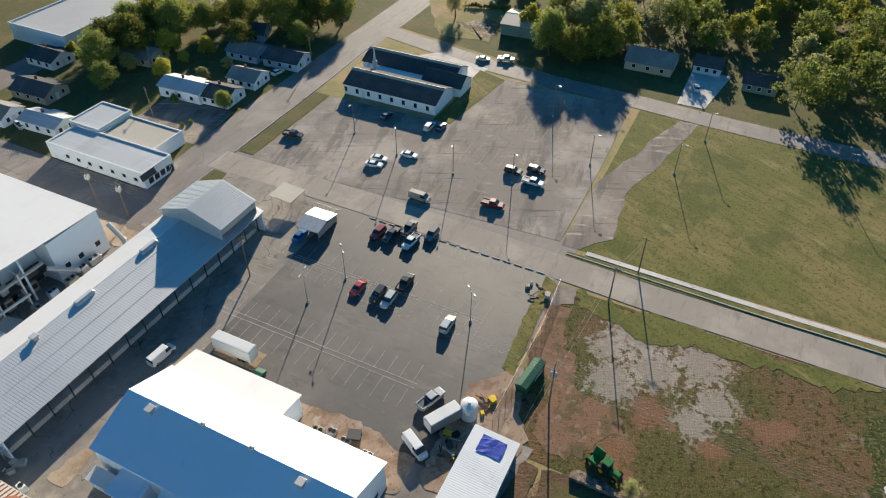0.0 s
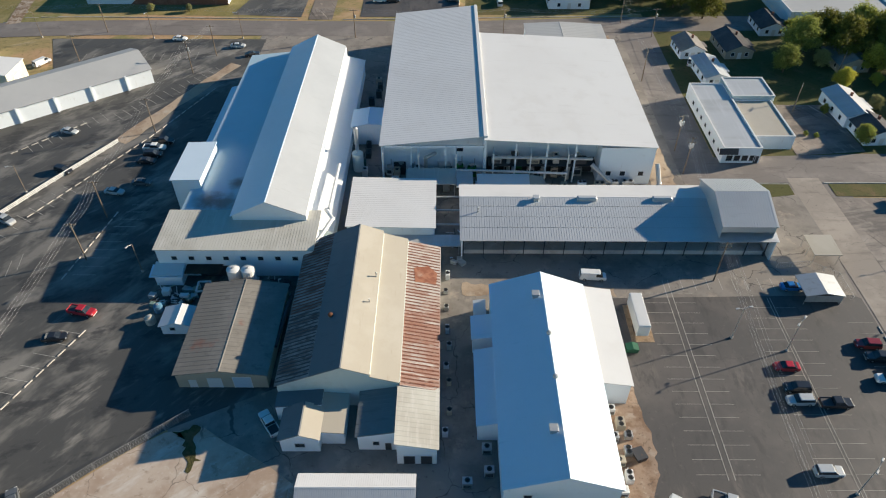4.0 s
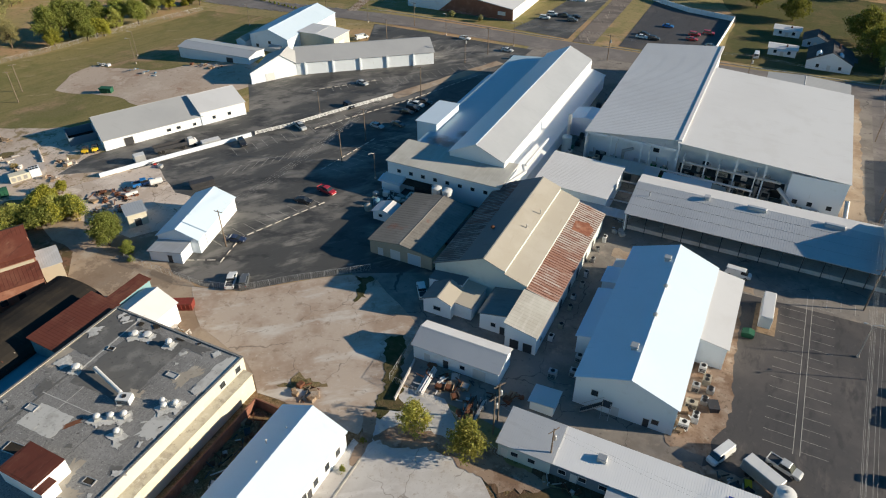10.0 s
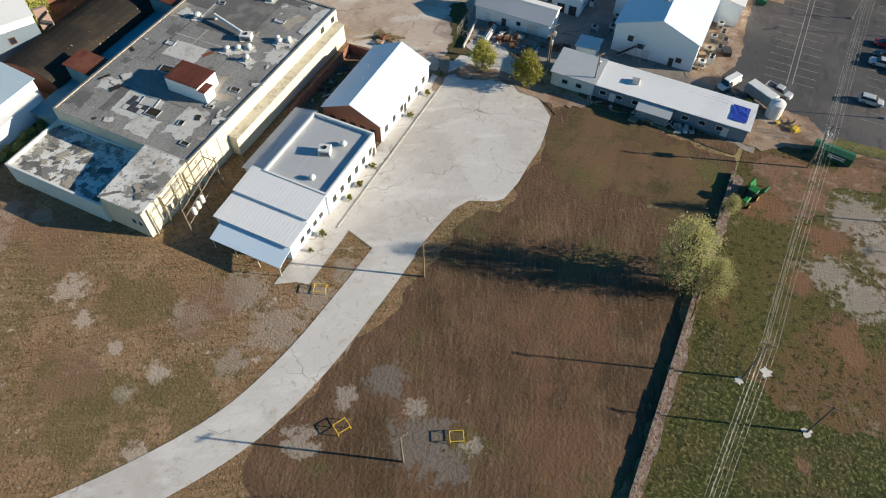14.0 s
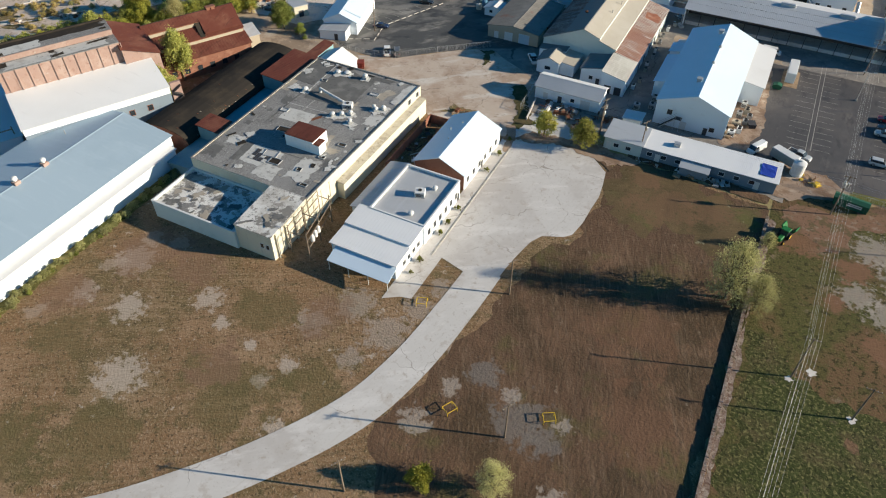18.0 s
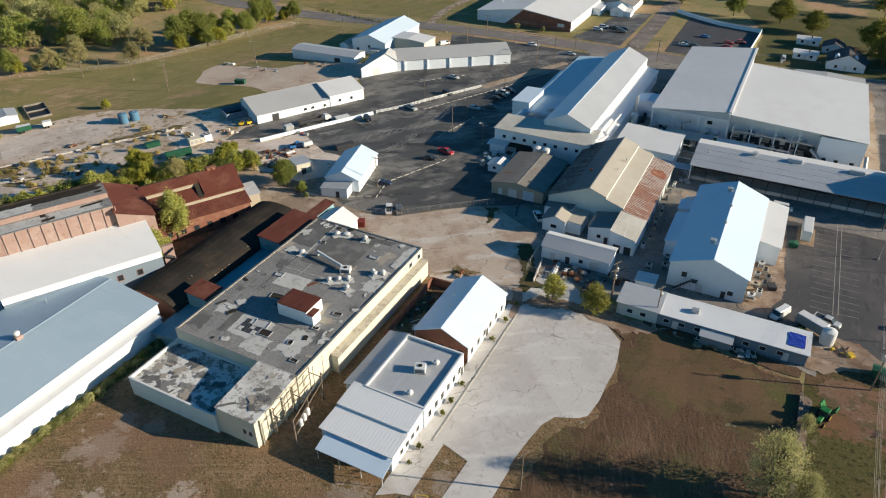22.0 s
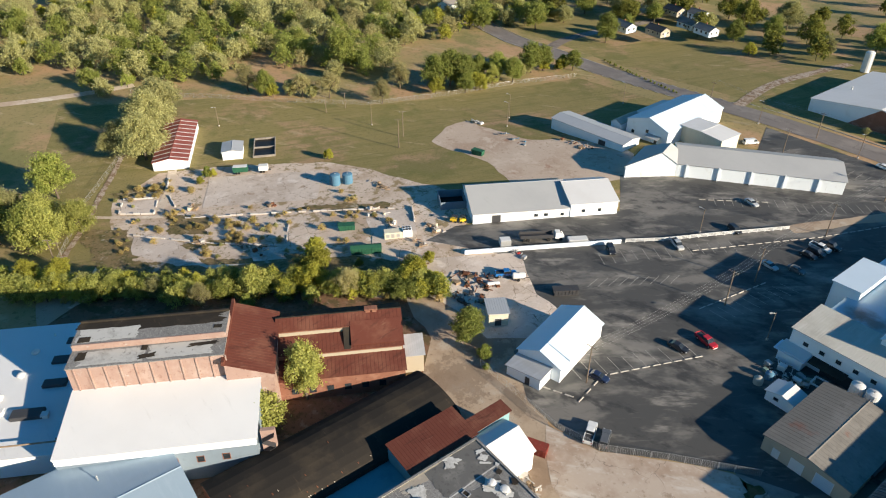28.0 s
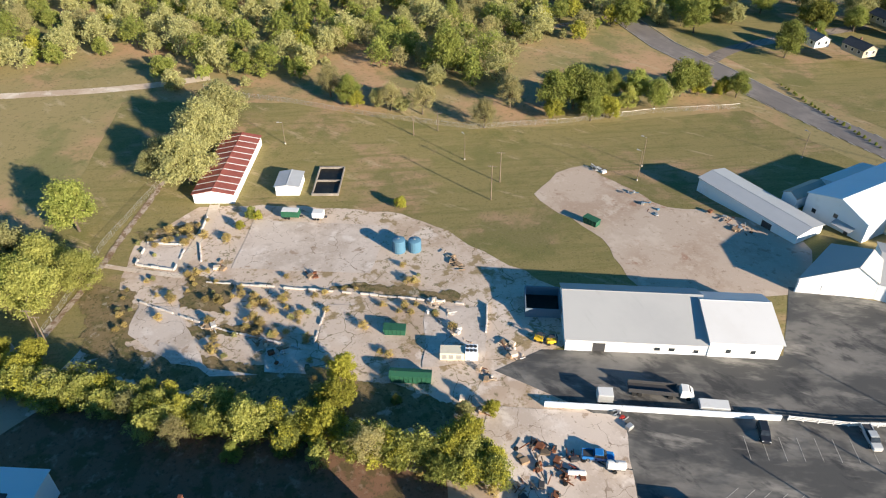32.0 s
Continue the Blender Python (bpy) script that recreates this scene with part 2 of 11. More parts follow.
SOIL_OLIVE = surface("soil with thin olive grass", (0.120, 0.082, 0.042), (
    ((0.071, 0.055, 0.026), 0.040, 0.46, 0.60, 0.8), ((0.167, 0.113, 0.057), 0.10, 0.50, 0.64, 0.7), ((0.106, 0.109, 0.034), 0.06, 0.53, 0.66, 0.7), ((0.221, 0.178, 0.097), 0.45, 0.52, 0.70, 0.28, (0.12, 2.0, 1), 18), ((0.052, 0.042, 0.021), 0.3, 0.50, 0.70, 0.35, (0.3, 1.6, 1), 75),
    ((0.261, 0.235, 0.144), 0.28, 0.645, 0.70, 0.7), ((0.046, 0.041, 0.019), 1.6, 0.54, 0.66, 0.7), ((0.201, 0.166, 0.088), 3.2, 0.56, 0.66, 0.55)), 0.95, bump=(2.6, 0.8, 0.06))
GRASS_GREEN = surface("olive mown grass", (0.246, 0.202, 0.081), (
    ((0.383, 0.248, 0.150), 0.022, 0.50, 0.62, 0.85), ((0.152, 0.150, 0.050), 0.045, 0.50, 0.64, 0.8), ((0.183, 0.166, 0.059), 0.25, 0.48, 0.64, 0.75, (0.15, 1.8, 1), 70),
    ((0.420, 0.318, 0.191), 0.16, 0.58, 0.70, 0.7, (0.4, 1.3, 1), 30), ((0.110, 0.101, 0.041), 1.5, 0.53, 0.66, 0.65), ((0.367, 0.287, 0.161), 3.5, 0.55, 0.66, 0.5)), 0.95, bump=(2.6, 0.8, 0.06))
GRASS_FAR = surface("pasture in autumn", (0.297, 0.237, 0.109), (
    ((0.431, 0.270, 0.156), 0.016, 0.46, 0.60, 0.9), ((0.184, 0.182, 0.069), 0.04, 0.50, 0.64, 0.8), ((0.453, 0.363, 0.224), 0.11, 0.58, 0.70, 0.6, (0.4, 1.3, 1), 20), ((0.130, 0.123, 0.050), 0.7, 0.52, 0.68, 0.6), ((0.377, 0.297, 0.161), 2.6, 0.55, 0.68, 0.45)), 0.95, bump=(1.6, 0.8, 0.06))
GRASS_ROUGH = surface("rough green brown grass", (0.088, 0.081, 0.026), (
    ((0.147, 0.084, 0.045), 0.045, 0.45, 0.57, 0.9), ((0.189, 0.095, 0.053), 0.10, 0.54, 0.64, 0.8), ((0.060, 0.069, 0.018), 0.20, 0.50, 0.64, 0.75), ((0.210, 0.159, 0.107), 0.16, 0.60, 0.68, 0.75), ((0.030, 0.031, 0.011), 0.9, 0.51, 0.62, 0.85), ((0.160, 0.129, 0.053), 2.2, 0.54, 0.63, 0.7), ((0.025, 0.026, 0.010), 4.0, 0.55, 0.64, 0.65)), 0.95, bump=(2.2, 1.0, 0.13))
GRASS_OLIVE = surface("olive green grass", (0.130, 0.128, 0.034), (
    ((0.205, 0.160, 0.062), 0.030, 0.46, 0.58, 0.85), ((0.080, 0.092, 0.023), 0.07, 0.50, 0.62, 0.8), ((0.085, 0.092, 0.024), 0.35, 0.48, 0.62, 0.6, (0.35, 1.4, 1), 62),
    ((0.25, 0.205, 0.095), 0.20, 0.57, 0.68, 0.7, (0.3, 1.5, 1), 62), ((0.055, 0.060, 0.018), 1.2, 0.52, 0.64, 0.8), ((0.21, 0.18, 0.075), 3.0, 0.54, 0.66, 0.6)), 0.95, bump=(2.6, 0.8, 0.07))
LAWN = surface("dark green lawn", (0.094, 0.094, 0.034), (
    ((0.144, 0.112, 0.050), 0.08, 0.46, 0.62, 0.8), ((0.194, 0.128, 0.077), 0.22, 0.58, 0.72, 0.7), ((0.060, 0.059, 0.024), 0.9, 0.52, 0.68, 0.7)), 0.95, bump=(2.5, 0.8, 0.1))
GRASS_LUSH = surface("dense dark green grass", (0.052, 0.060, 0.017), (
    ((0.092, 0.069, 0.032), 0.06, 0.50, 0.62, 0.8), ((0.035, 0.044, 0.011), 0.25, 0.48, 0.62, 0.8), ((0.113, 0.085, 0.050), 0.2, 0.62, 0.70, 0.7), ((0.020, 0.024, 0.008), 1.0, 0.52, 0.62, 0.8), ((0.165, 0.150, 0.058), 1.7, 0.52, 0.60, 0.85), ((0.020, 0.022, 0.008), 4.0, 0.56, 0.66, 0.6)), 0.95, bump=(1.6, 1.0, 0.20))
GRAVEL = surface("gravel scattered in rough grass", (0.125, 0.098, 0.050), (
    ((0.36, 0.325, 0.285), 0.13, 0.47, 0.60, 0.9), ((0.21, 0.12, 0.065), 0.09, 0.50, 0.62, 0.75), ((0.42, 0.39, 0.35), 0.7, 0.53, 0.62, 0.8), ((0.070, 0.062, 0.027), 0.5, 0.51, 0.60, 0.9), ((0.19, 0.105, 0.06), 0.3, 0.54, 0.62, 0.8), ((0.06, 0.052, 0.024), 2.0, 0.54, 0.64, 0.7)), 0.95, bump=(3.0, 0.8, 0.08))
DRY_WEEDS = surface("dry yellow weeds", (0.225, 0.165, 0.085), (
    ((0.13, 0.115, 0.045), 0.30, 0.47, 0.62, 0.85), ((0.36, 0.285, 0.18), 0.5, 0.56, 0.68, 0.75), ((0.07, 0.068, 0.028), 1.1, 0.52, 0.64, 0.8), ((0.42, 0.37, 0.30), 0.22, 0.60, 0.68, 0.8)), 0.95, bump=(3.0, 1.0, 0.2))
SLAB = surface("weathered warm concrete slab", (0.605, 0.510, 0.431), (
    ((0.475, 0.387, 0.315), 0.10, 0.46, 0.60, 0.85), ((0.706, 0.621, 0.548), 0.16, 0.54, 0.66, 0.8), ((0.347, 0.252, 0.179), 0.30, 0.59, 0.67, 0.8), ((0.257, 0.197, 0.135), 1.0, 0.60, 0.68, 0.7), ((0.746, 0.662, 0.591), 2.2, 0.58, 0.68, 0.5)), 0.92, bump=(5.0, 0.4, 0.02), crack=(0.16, 0.012, (0.199, 0.145, 0.101), 0.8))
SLAB_WEEDY = surface("broken concrete with weeds in its joints", (0.613, 0.497, 0.399), (
    ((0.454, 0.338, 0.245), 0.06, 0.45, 0.60, 0.85), ((0.720, 0.617, 0.526), 0.12, 0.54, 0.66, 0.8), ((0.293, 0.215, 0.108), 0.20, 0.555, 0.63, 0.9), ((0.174, 0.146, 0.063), 0.55, 0.58, 0.66, 0.8), ((0.400, 0.279, 0.189), 1.4, 0.57, 0.67, 0.6)), 0.94, bump=(4.0, 0.6, 0.05), crack=(0.13, 0.016, (0.203, 0.159, 0.086), 0.85))
WEEDS = surface("rough weeds", (0.075, 0.068, 0.028), (
    ((0.13, 0.095, 0.05), 0.22, 0.45, 0.62, 0.8), ((0.045, 0.055, 0.018), 0.8, 0.5, 0.62, 0.8), ((0.22, 0.16, 0.10), 0.4, 0.62, 0.72, 0.7)), 0.95, bump=(3.0, 1.0, 0.15))
DIRT = surface("pale dirt and gravel", (0.403, 0.314, 0.230), (
    ((0.224, 0.151, 0.101), 0.06, 0.45, 0.62, 0.8), ((0.448, 0.386, 0.314), 0.16, 0.52, 0.68, 0.8), ((0.190, 0.134, 0.090), 0.7, 0.58, 0.7, 0.6), ((0.146, 0.123, 0.090), 3.0, 0.58, 0.7, 0.5)), 0.95, bump=(3.0, 0.6, 0.06))
BARE = surface("bare pale clay", (0.42, 0.345, 0.275), (((0.28, 0.195, 0.13), 0.25, 0.47, 0.60, 0.85), ((0.50, 0.435, 0.365), 0.8, 0.52, 0.64, 0.7), ((0.20, 0.125, 0.070), 0.45, 0.50, 0.56, 0.9), ((0.17, 0.11, 0.06), 1.6, 0.53, 0.62, 0.8), ((0.50, 0.45, 0.39), 3.5, 0.55, 0.66, 0.5)), 0.95, bump=(3.0, 0.6, 0.05))
CLAY = surface("trodden brown clay", (0.31, 0.225, 0.165), (((0.20, 0.125, 0.082), 0.18, 0.46, 0.60, 0.85), ((0.40, 0.33, 0.265), 0.35, 0.54, 0.66, 0.8), ((0.13, 0.095, 0.07), 1.2, 0.56, 0.66, 0.7)), 0.95, bump=(3.0, 0.6, 0.05))
RUBBLE = surface("crumbled brick and mortar", (0.205, 0.150, 0.120), (((0.30, 0.25, 0.21), 0.6, 0.48, 0.60, 0.8), ((0.12, 0.07, 0.05), 1.4, 0.50, 0.60, 0.8), ((0.38, 0.34, 0.30), 2.6, 0.56, 0.64, 0.7), ((0.09, 0.08, 0.045), 0.35, 0.55, 0.64, 0.7)), 0.95, bump=(3.0, 1.0, 0.12))
CLAY_DARK = surface("dark reddish clay", (0.20, 0.115, 0.072), (((0.105, 0.085, 0.04), 0.25, 0.48, 0.60, 0.85), ((0.27, 0.195, 0.145), 0.4, 0.55, 0.66, 0.7), ((0.07, 0.052, 0.032), 1.2, 0.54, 0.66, 0.7)), 0.95, bump=(3.0, 0.8, 0.08))
ASPHALT_DARK = surface("resealed asphalt", (0.071, 0.068, 0.063), (
    ((0.184, 0.170, 0.150), 0.085, 0.48, 0.62, 0.9, (0.45, 1.0, 1), 62), ((0.302, 0.276, 0.240), 0.13, 0.56, 0.68, 0.75, (0.35, 1.1, 1), 50), ((0.26, 0.24, 0.21), 0.05, 0.52, 0.66, 0.6, (0.7, 1.2, 1), 40),
    ((0.032, 0.031, 0.031), 0.16, 0.52, 0.64, 0.8, (0.6, 1.2, 1), 20), ((0.227, 0.208, 0.185), 0.4, 0.58, 0.70, 0.35, (0.25, 1.4, 1), 58), ((0.108, 0.102, 0.090), 6.0, 0.55, 0.7, 0.3)), 0.66, spec=0.45, bump=(9.0, 0.4, 0.01))
ASPHALT_OLD = surface("worn asphalt", (0.210, 0.176, 0.150), (
    ((0.341, 0.287, 0.241), 0.05, 0.46, 0.64, 0.85), ((0.131, 0.113, 0.102), 0.10, 0.50, 0.62, 0.8, (0.35, 1.6, 1), 12),
    ((0.433, 0.366, 0.300), 0.30, 0.57, 0.70, 0.8, (0.3, 1.4, 1), -70), ((0.085, 0.075, 0.068), 0.35, 0.58, 0.66, 0.7, (2.2, 0.14, 1), 25), ((0.068, 0.061, 0.057), 0.9, 0.6, 0.70, 0.5)), 0.9, bump=(8.0, 0.4, 0.01), crack=(0.06, 0.005, (0.091, 0.085, 0.080), 0.4))
ASPHALT_PALE = surface("sun bleached worn asphalt", (0.221, 0.192, 0.170), (
    ((0.358, 0.314, 0.272), 0.05, 0.46, 0.64, 0.85), ((0.137, 0.124, 0.115), 0.10, 0.50, 0.62, 0.8, (0.35, 1.6, 1), 12),
    ((0.455, 0.400, 0.339), 0.30, 0.57, 0.72, 0.35, (0.5, 1.2, 1), -70), ((0.090, 0.082, 0.077), 0.35, 0.58, 0.66, 0.7, (2.2, 0.14, 1), 25), ((0.071, 0.067, 0.064), 0.9, 0.6, 0.70, 0.5)), 0.9, bump=(8.0, 0.4, 0.01), crack=(0.06, 0.005, (0.096, 0.092, 0.090), 0.4))
ASPHALT_LOT = surface("dark grey asphalt", (0.064, 0.059, 0.058), (
    ((0.105, 0.092, 0.085), 0.030, 0.45, 0.62, 0.9), ((0.139, 0.120, 0.107), 0.20, 0.58, 0.72, 0.6, (1.5, 0.4, 1), 0), ((0.040, 0.037, 0.038), 0.30, 0.52, 0.66, 0.7, (1.6, 0.5, 1), 0), ((0.118, 0.104, 0.095), 1.0, 0.58, 0.70, 0.5), ((0.031, 0.029, 0.030), 2.4, 0.60, 0.70, 0.5)), 0.66, spec=0.45, bump=(9.0, 0.4, 0.01), crack=(0.07, 0.005, (0.030, 0.030, 0.031), 0.4))
ROAD = surface("grey road asphalt", (0.300, 0.261, 0.224), (
    ((0.395, 0.344, 0.293), 0.08, 0.45, 0.65, 0.8), ((0.211, 0.183, 0.157), 0.30, 0.52, 0.68, 0.7, (0.3, 1.6, 1), 0), ((0.153, 0.133, 0.118), 1.2, 0.60, 0.70, 0.5)), 0.9, bump=(8.0, 0.3, 0.01), crack=(0.06, 0.005, (0.123, 0.112, 0.101), 0.35))
STREET = surface("dark worn street asphalt", (0.188, 0.165, 0.150), (
    ((0.258, 0.228, 0.205), 0.08, 0.45, 0.65, 0.8), ((0.132, 0.116, 0.108), 0.30, 0.52, 0.68, 0.7, (0.3, 1.6, 1), 0), ((0.100, 0.090, 0.084), 1.2, 0.60, 0.70, 0.5)), 0.8, spec=0.3, bump=(8.0, 0.3, 0.01), crack=(0.06, 0.005, (0.082, 0.075, 0.071), 0.4))
CONCRETE = surface("pale old concrete", (0.546, 0.516, 0.483), (
    ((0.461, 0.424, 0.391), 0.05, 0.45, 0.58, 0.85), ((0.633, 0.600, 0.567), 0.13, 0.5, 0.64, 0.75, (0.5, 1.5, 1), 35), ((0.415, 0.357, 0.307), 0.28, 0.56, 0.68, 0.6), ((0.369, 0.312, 0.256), 0.7, 0.59, 0.68, 0.6), ((0.277, 0.238, 0.200), 2.2, 0.60, 0.69, 0.6), ((0.461, 0.418, 0.374), 0.9, 0.56, 0.68, 0.4, (0.15, 2.0, 1), 75)), 0.9, bump=(5.0, 0.3, 0.01), crack=(0.07, 0.006, (0.207, 0.176, 0.147), 0.6))
CONCRETE_TAN = surface("dusty tan concrete", (0.607, 0.496, 0.383), (
    ((0.462, 0.343, 0.245), 0.05, 0.45, 0.62, 0.85), ((0.726, 0.640, 0.528), 0.12, 0.5, 0.66, 0.8), ((0.290, 0.205, 0.132), 0.6, 0.6, 0.72, 0.6)), 0.92, bump=(5.0, 0.3, 0.01), crack=(0.12, 0.009, (0.17, 0.13, 0.10), 0.6))
YARD_DUSTY = surface("dusty reddish concrete", (0.470, 0.386, 0.314), (
    ((0.335, 0.243, 0.179), 0.06, 0.44, 0.60, 0.85), ((0.582, 0.540, 0.486), 0.10, 0.52, 0.66, 0.85, (0.5, 1.4, 1), 40), ((0.268, 0.202, 0.147), 0.45, 0.56, 0.68, 0.7), ((0.537, 0.475, 0.410), 1.2, 0.56, 0.68, 0.5)), 0.93, bump=(5.0, 0.3, 0.01), crack=(0.09, 0.007, (0.135, 0.110, 0.088), 0.6))
GRAVEL_PALE = surface("pale rolled gravel", (0.517, 0.408, 0.318), (
    ((0.407, 0.291, 0.209), 0.06, 0.46, 0.60, 0.8), ((0.616, 0.510, 0.408), 0.12, 0.52, 0.66, 0.8), ((0.330, 0.173, 0.109), 0.11, 0.60, 0.68, 0.7), ((0.297, 0.209, 0.142), 0.6, 0.58, 0.68, 0.6), ((0.616, 0.510, 0.408), 1.6, 0.56, 0.68, 0.5)), 0.93, bump=(4.0, 0.4, 0.02))
YARD = surface("oily yard concrete", (0.258, 0.231, 0.203), (
    ((0.172, 0.150, 0.133), 0.10, 0.45, 0.62, 0.8), ((0.357, 0.302, 0.250), 0.22, 0.55, 0.7, 0.8), ((0.098, 0.089, 0.081), 0.9, 0.6, 0.7, 0.6)), 0.9, bump=(5.0, 0.3, 0.01), crack=(0.09, 0.008, (0.052, 0.050, 0.047), 0.7))
OIL_WATER = surface("black standing water", (0.012, 0.012, 0.011), (((0.03, 0.028, 0.02), 0.5, 0.5, 0.66, 0.7),), 0.35, spec=0.15)
LINE_WHITE = surface("worn white paint", (0.42, 0.395, 0.35), (((0.20, 0.185, 0.16), 0.9, 0.50, 0.66, 0.8),), 0.8)
LINE_YELLOW = surface("worn yellow paint", (0.42, 0.30, 0.10), (((0.16, 0.14, 0.10), 1.2, 0.45, 0.65, 0.8),), 0.8)
STONE_KERB = surface("kerb concrete", (0.45, 0.42, 0.37), (((0.30, 0.27, 0.23), 0.8, 0.45, 0.65, 0.8),), 0.9)

ROOF_WHITE = surface("white coated metal roof", (0.635, 0.632, 0.628), (
    ((0.595, 0.588, 0.582), 0.03, 0.4, 0.65, 0.7), ((0.545, 0.535, 0.525), 0.3, 0.58, 0.74, 0.4, (0.3, 2.0, 1)), ((0.44, 0.415, 0.385), 1.2, 0.67, 0.76, 0.4), ((0.585, 0.575, 0.565), 0.12, 0.54, 0.66, 0.5)), 0.6)
ROOF_BRIGHT = surface("bright white enamelled metal roof", (0.696, 0.696, 0.695), (
    ((0.652, 0.652, 0.651), 0.05, 0.4, 0.65, 0.7), ((0.574, 0.574, 0.572), 0.35, 0.60, 0.74, 0.5, (0.3, 2.0, 1)), ((0.435, 0.418, 0.396), 1.3, 0.66, 0.76, 0.4)), 0.5)
# white roofs: the blue skylight of their shaded slopes is put into the paint
ROOF_SKY_TINT = surface("white metal roof tinted with blue skylight", (0.609, 0.711, 0.799), (
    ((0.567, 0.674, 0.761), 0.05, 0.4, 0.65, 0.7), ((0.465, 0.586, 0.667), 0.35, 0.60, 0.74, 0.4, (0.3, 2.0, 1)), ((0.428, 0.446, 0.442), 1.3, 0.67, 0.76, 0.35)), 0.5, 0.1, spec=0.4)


def worn(m, spots, tone, strength=0.85, wander=0.5):
    """Ragged worn places on a ground material: (x, y, radius in metres)."""
    nt = m.node_tree
    bsdf = nt.nodes["Principled BSDF"]
    col = bsdf.inputs["Base Color"].links[0].from_socket
    flatten = nt.nodes.new("ShaderNodeVectorMath")
    flatten.operation = "MULTIPLY"
    flatten.inputs[1].default_value = (1, 1, 0)
    nt.links.new(nt.nodes.new("ShaderNodeNewGeometry").outputs["Position"], flatten.inputs[0])
    edge = noisy(nt, wander, 7.0, 0.72)
    for x, y, r in spots:
        d = nt.nodes.new("ShaderNodeVectorMath")
        d.operation = "DISTANCE"
        d.inputs[1].default_value = (x, y, 0)
        nt.links.new(flatten.outputs[0], d.inputs[0])
        w = nt.nodes.new("ShaderNodeMath")
        w.operation = "MULTIPLY_ADD"
        nt.links.new(edge, w.inputs[0])
        w.inputs[1].default_value = r * 4.6
        nt.links.new(d.outputs["Value"], w.inputs[2])
        col = blend(nt, ramp(nt, w.outputs[0], r * 3.45, r * 2.95), col, tone, strength)
    nt.links.new(col, bsdf.inputs["Base Color"])


worn(DIRT, [(-98, 40, 7.0), (-92, 30, 6.0), (-102, 53, 5.5), (-86, 46, 4.0), (-100, 26, 5.0)], (0.215, 0.160, 0.115), 0.65, 0.3)
worn(DIRT, [(-121.0, 69.0, 6.0), (-124.5, 63.0, 4.5), (-115.5, 78.0, 3.0)], (0.22, 0.125, 0.08), 0.75, 0.3)
worn(SLAB_WEEDY, [(-121.0, 69.0, 6.0), (-124.5, 63.0, 4.5), (-115.5, 78.0, 3.0)], (0.22, 0.125, 0.08), 0.75, 0.3)
worn(GRASS_BROWN, [(-17, -40, 4.5), (-26, -36.5, 4.0), (-14.2, -32, 3.2), (-13.2, -25, 2.2), (-4.0, -38, 1.6), (-5.0, -56, 3.0), (1.0, -61, 2.6), (-31, -44, 3.0), (-20, -48, 2.5)], (0.33, 0.275, 0.225), 0.6, 0.6)
worn(GRASS_BROWN, [(-54, -69.6, 4.4), (-64.3, -57, 3.4), (-52, -48.3, 2.8), (-46, -52, 1.6), (-38.2, -53.6, 1.3), (-29.3, -54.2, 1.7), (-31.5, -59.0, 1.6), (-23.6, -66, 1.9), (-73, -47, 4.0), (-75, -58, 2.6)], (0.43, 0.355, 0.285), 0.75, 0.6)
worn(GRASS_BROWN, [(-34, -64, 9.0), (-50, -80, 9.0), (-20, -57, 6.5), (-60, -92, 9.0), (-42, -46, 6.0), (-70, -66, 6.0)], (0.118, 0.098, 0.040), 0.55, 0.12)
worn(GRASS_BROWN, [(-72, -44, 7.0), (-60, -42, 6.0), (-78, -60, 5.0), (-40, -60, 5.0), (-30, -42, 5.0)], (0.205, 0.122, 0.078), 0.6, 0.2)
worn(GRASS_BROWN, [(-76, -50, 2.2), (-74, -40, 2.4), (-68, -39, 2.0), (-80, -66, 2.0)], (0.34, 0.265, 0.205), 0.55, 0.25)
worn(SOIL_OLIVE, [(20, 20, 6.5), (30, 24, 5.0), (14, 27, 4.0)], (0.168, 0.098, 0.056), 0.65, 0.2)
worn(SOIL_DARK, [(12.0, -46.0, 4.6), (17.0, -47.5, 3.0), (3.0, -40.0, 3.0)], (0.165, 0.140, 0.120), 0.8, 0.4)
worn(SOIL_DARK, [(9.0, -42.0, 1.6), (19.0, -43.5, 1.5), (-1.0, -45.0, 1.8), (-3.5, -54.0, 2.6), (22.0, -57.0, 2.2), (18.0, 21.0, 1.8)], (0.34, 0.285, 0.235), 0.7, 0.5)
worn(SOIL_DARK, [(24.0, -18.0, 9.0), (30.0, -38.0, 7.0)], (0.165, 0.088, 0.052), 0.5, 0.15)
worn(GRASS_ROUGH, [(64, 25, 5.0), (70, 19, 5.5), (61, 10, 3.8), (67, 7, 4.2), (75, 11, 5.5), (77, 23, 6.0), (72, 28, 4.0)], (0.36, 0.310, 0.265), 0.62, 0.7)
worn(GRASS_ROUGH, [(48.5, 21.5, 4.6), (60, 17, 3.5), (57, 6, 2.6), (66, -3, 3.5)], (0.20, 0.105, 0.062), 0.8, 0.3)
worn(GRASS_LUSH, [(58.2, -13.6, 2.6), (65.9, -10, 1.7), (52, -10.5, 2.2), (62, -26.0, 1.2)], (0.19, 0.105, 0.065), 0.75, 0.4)


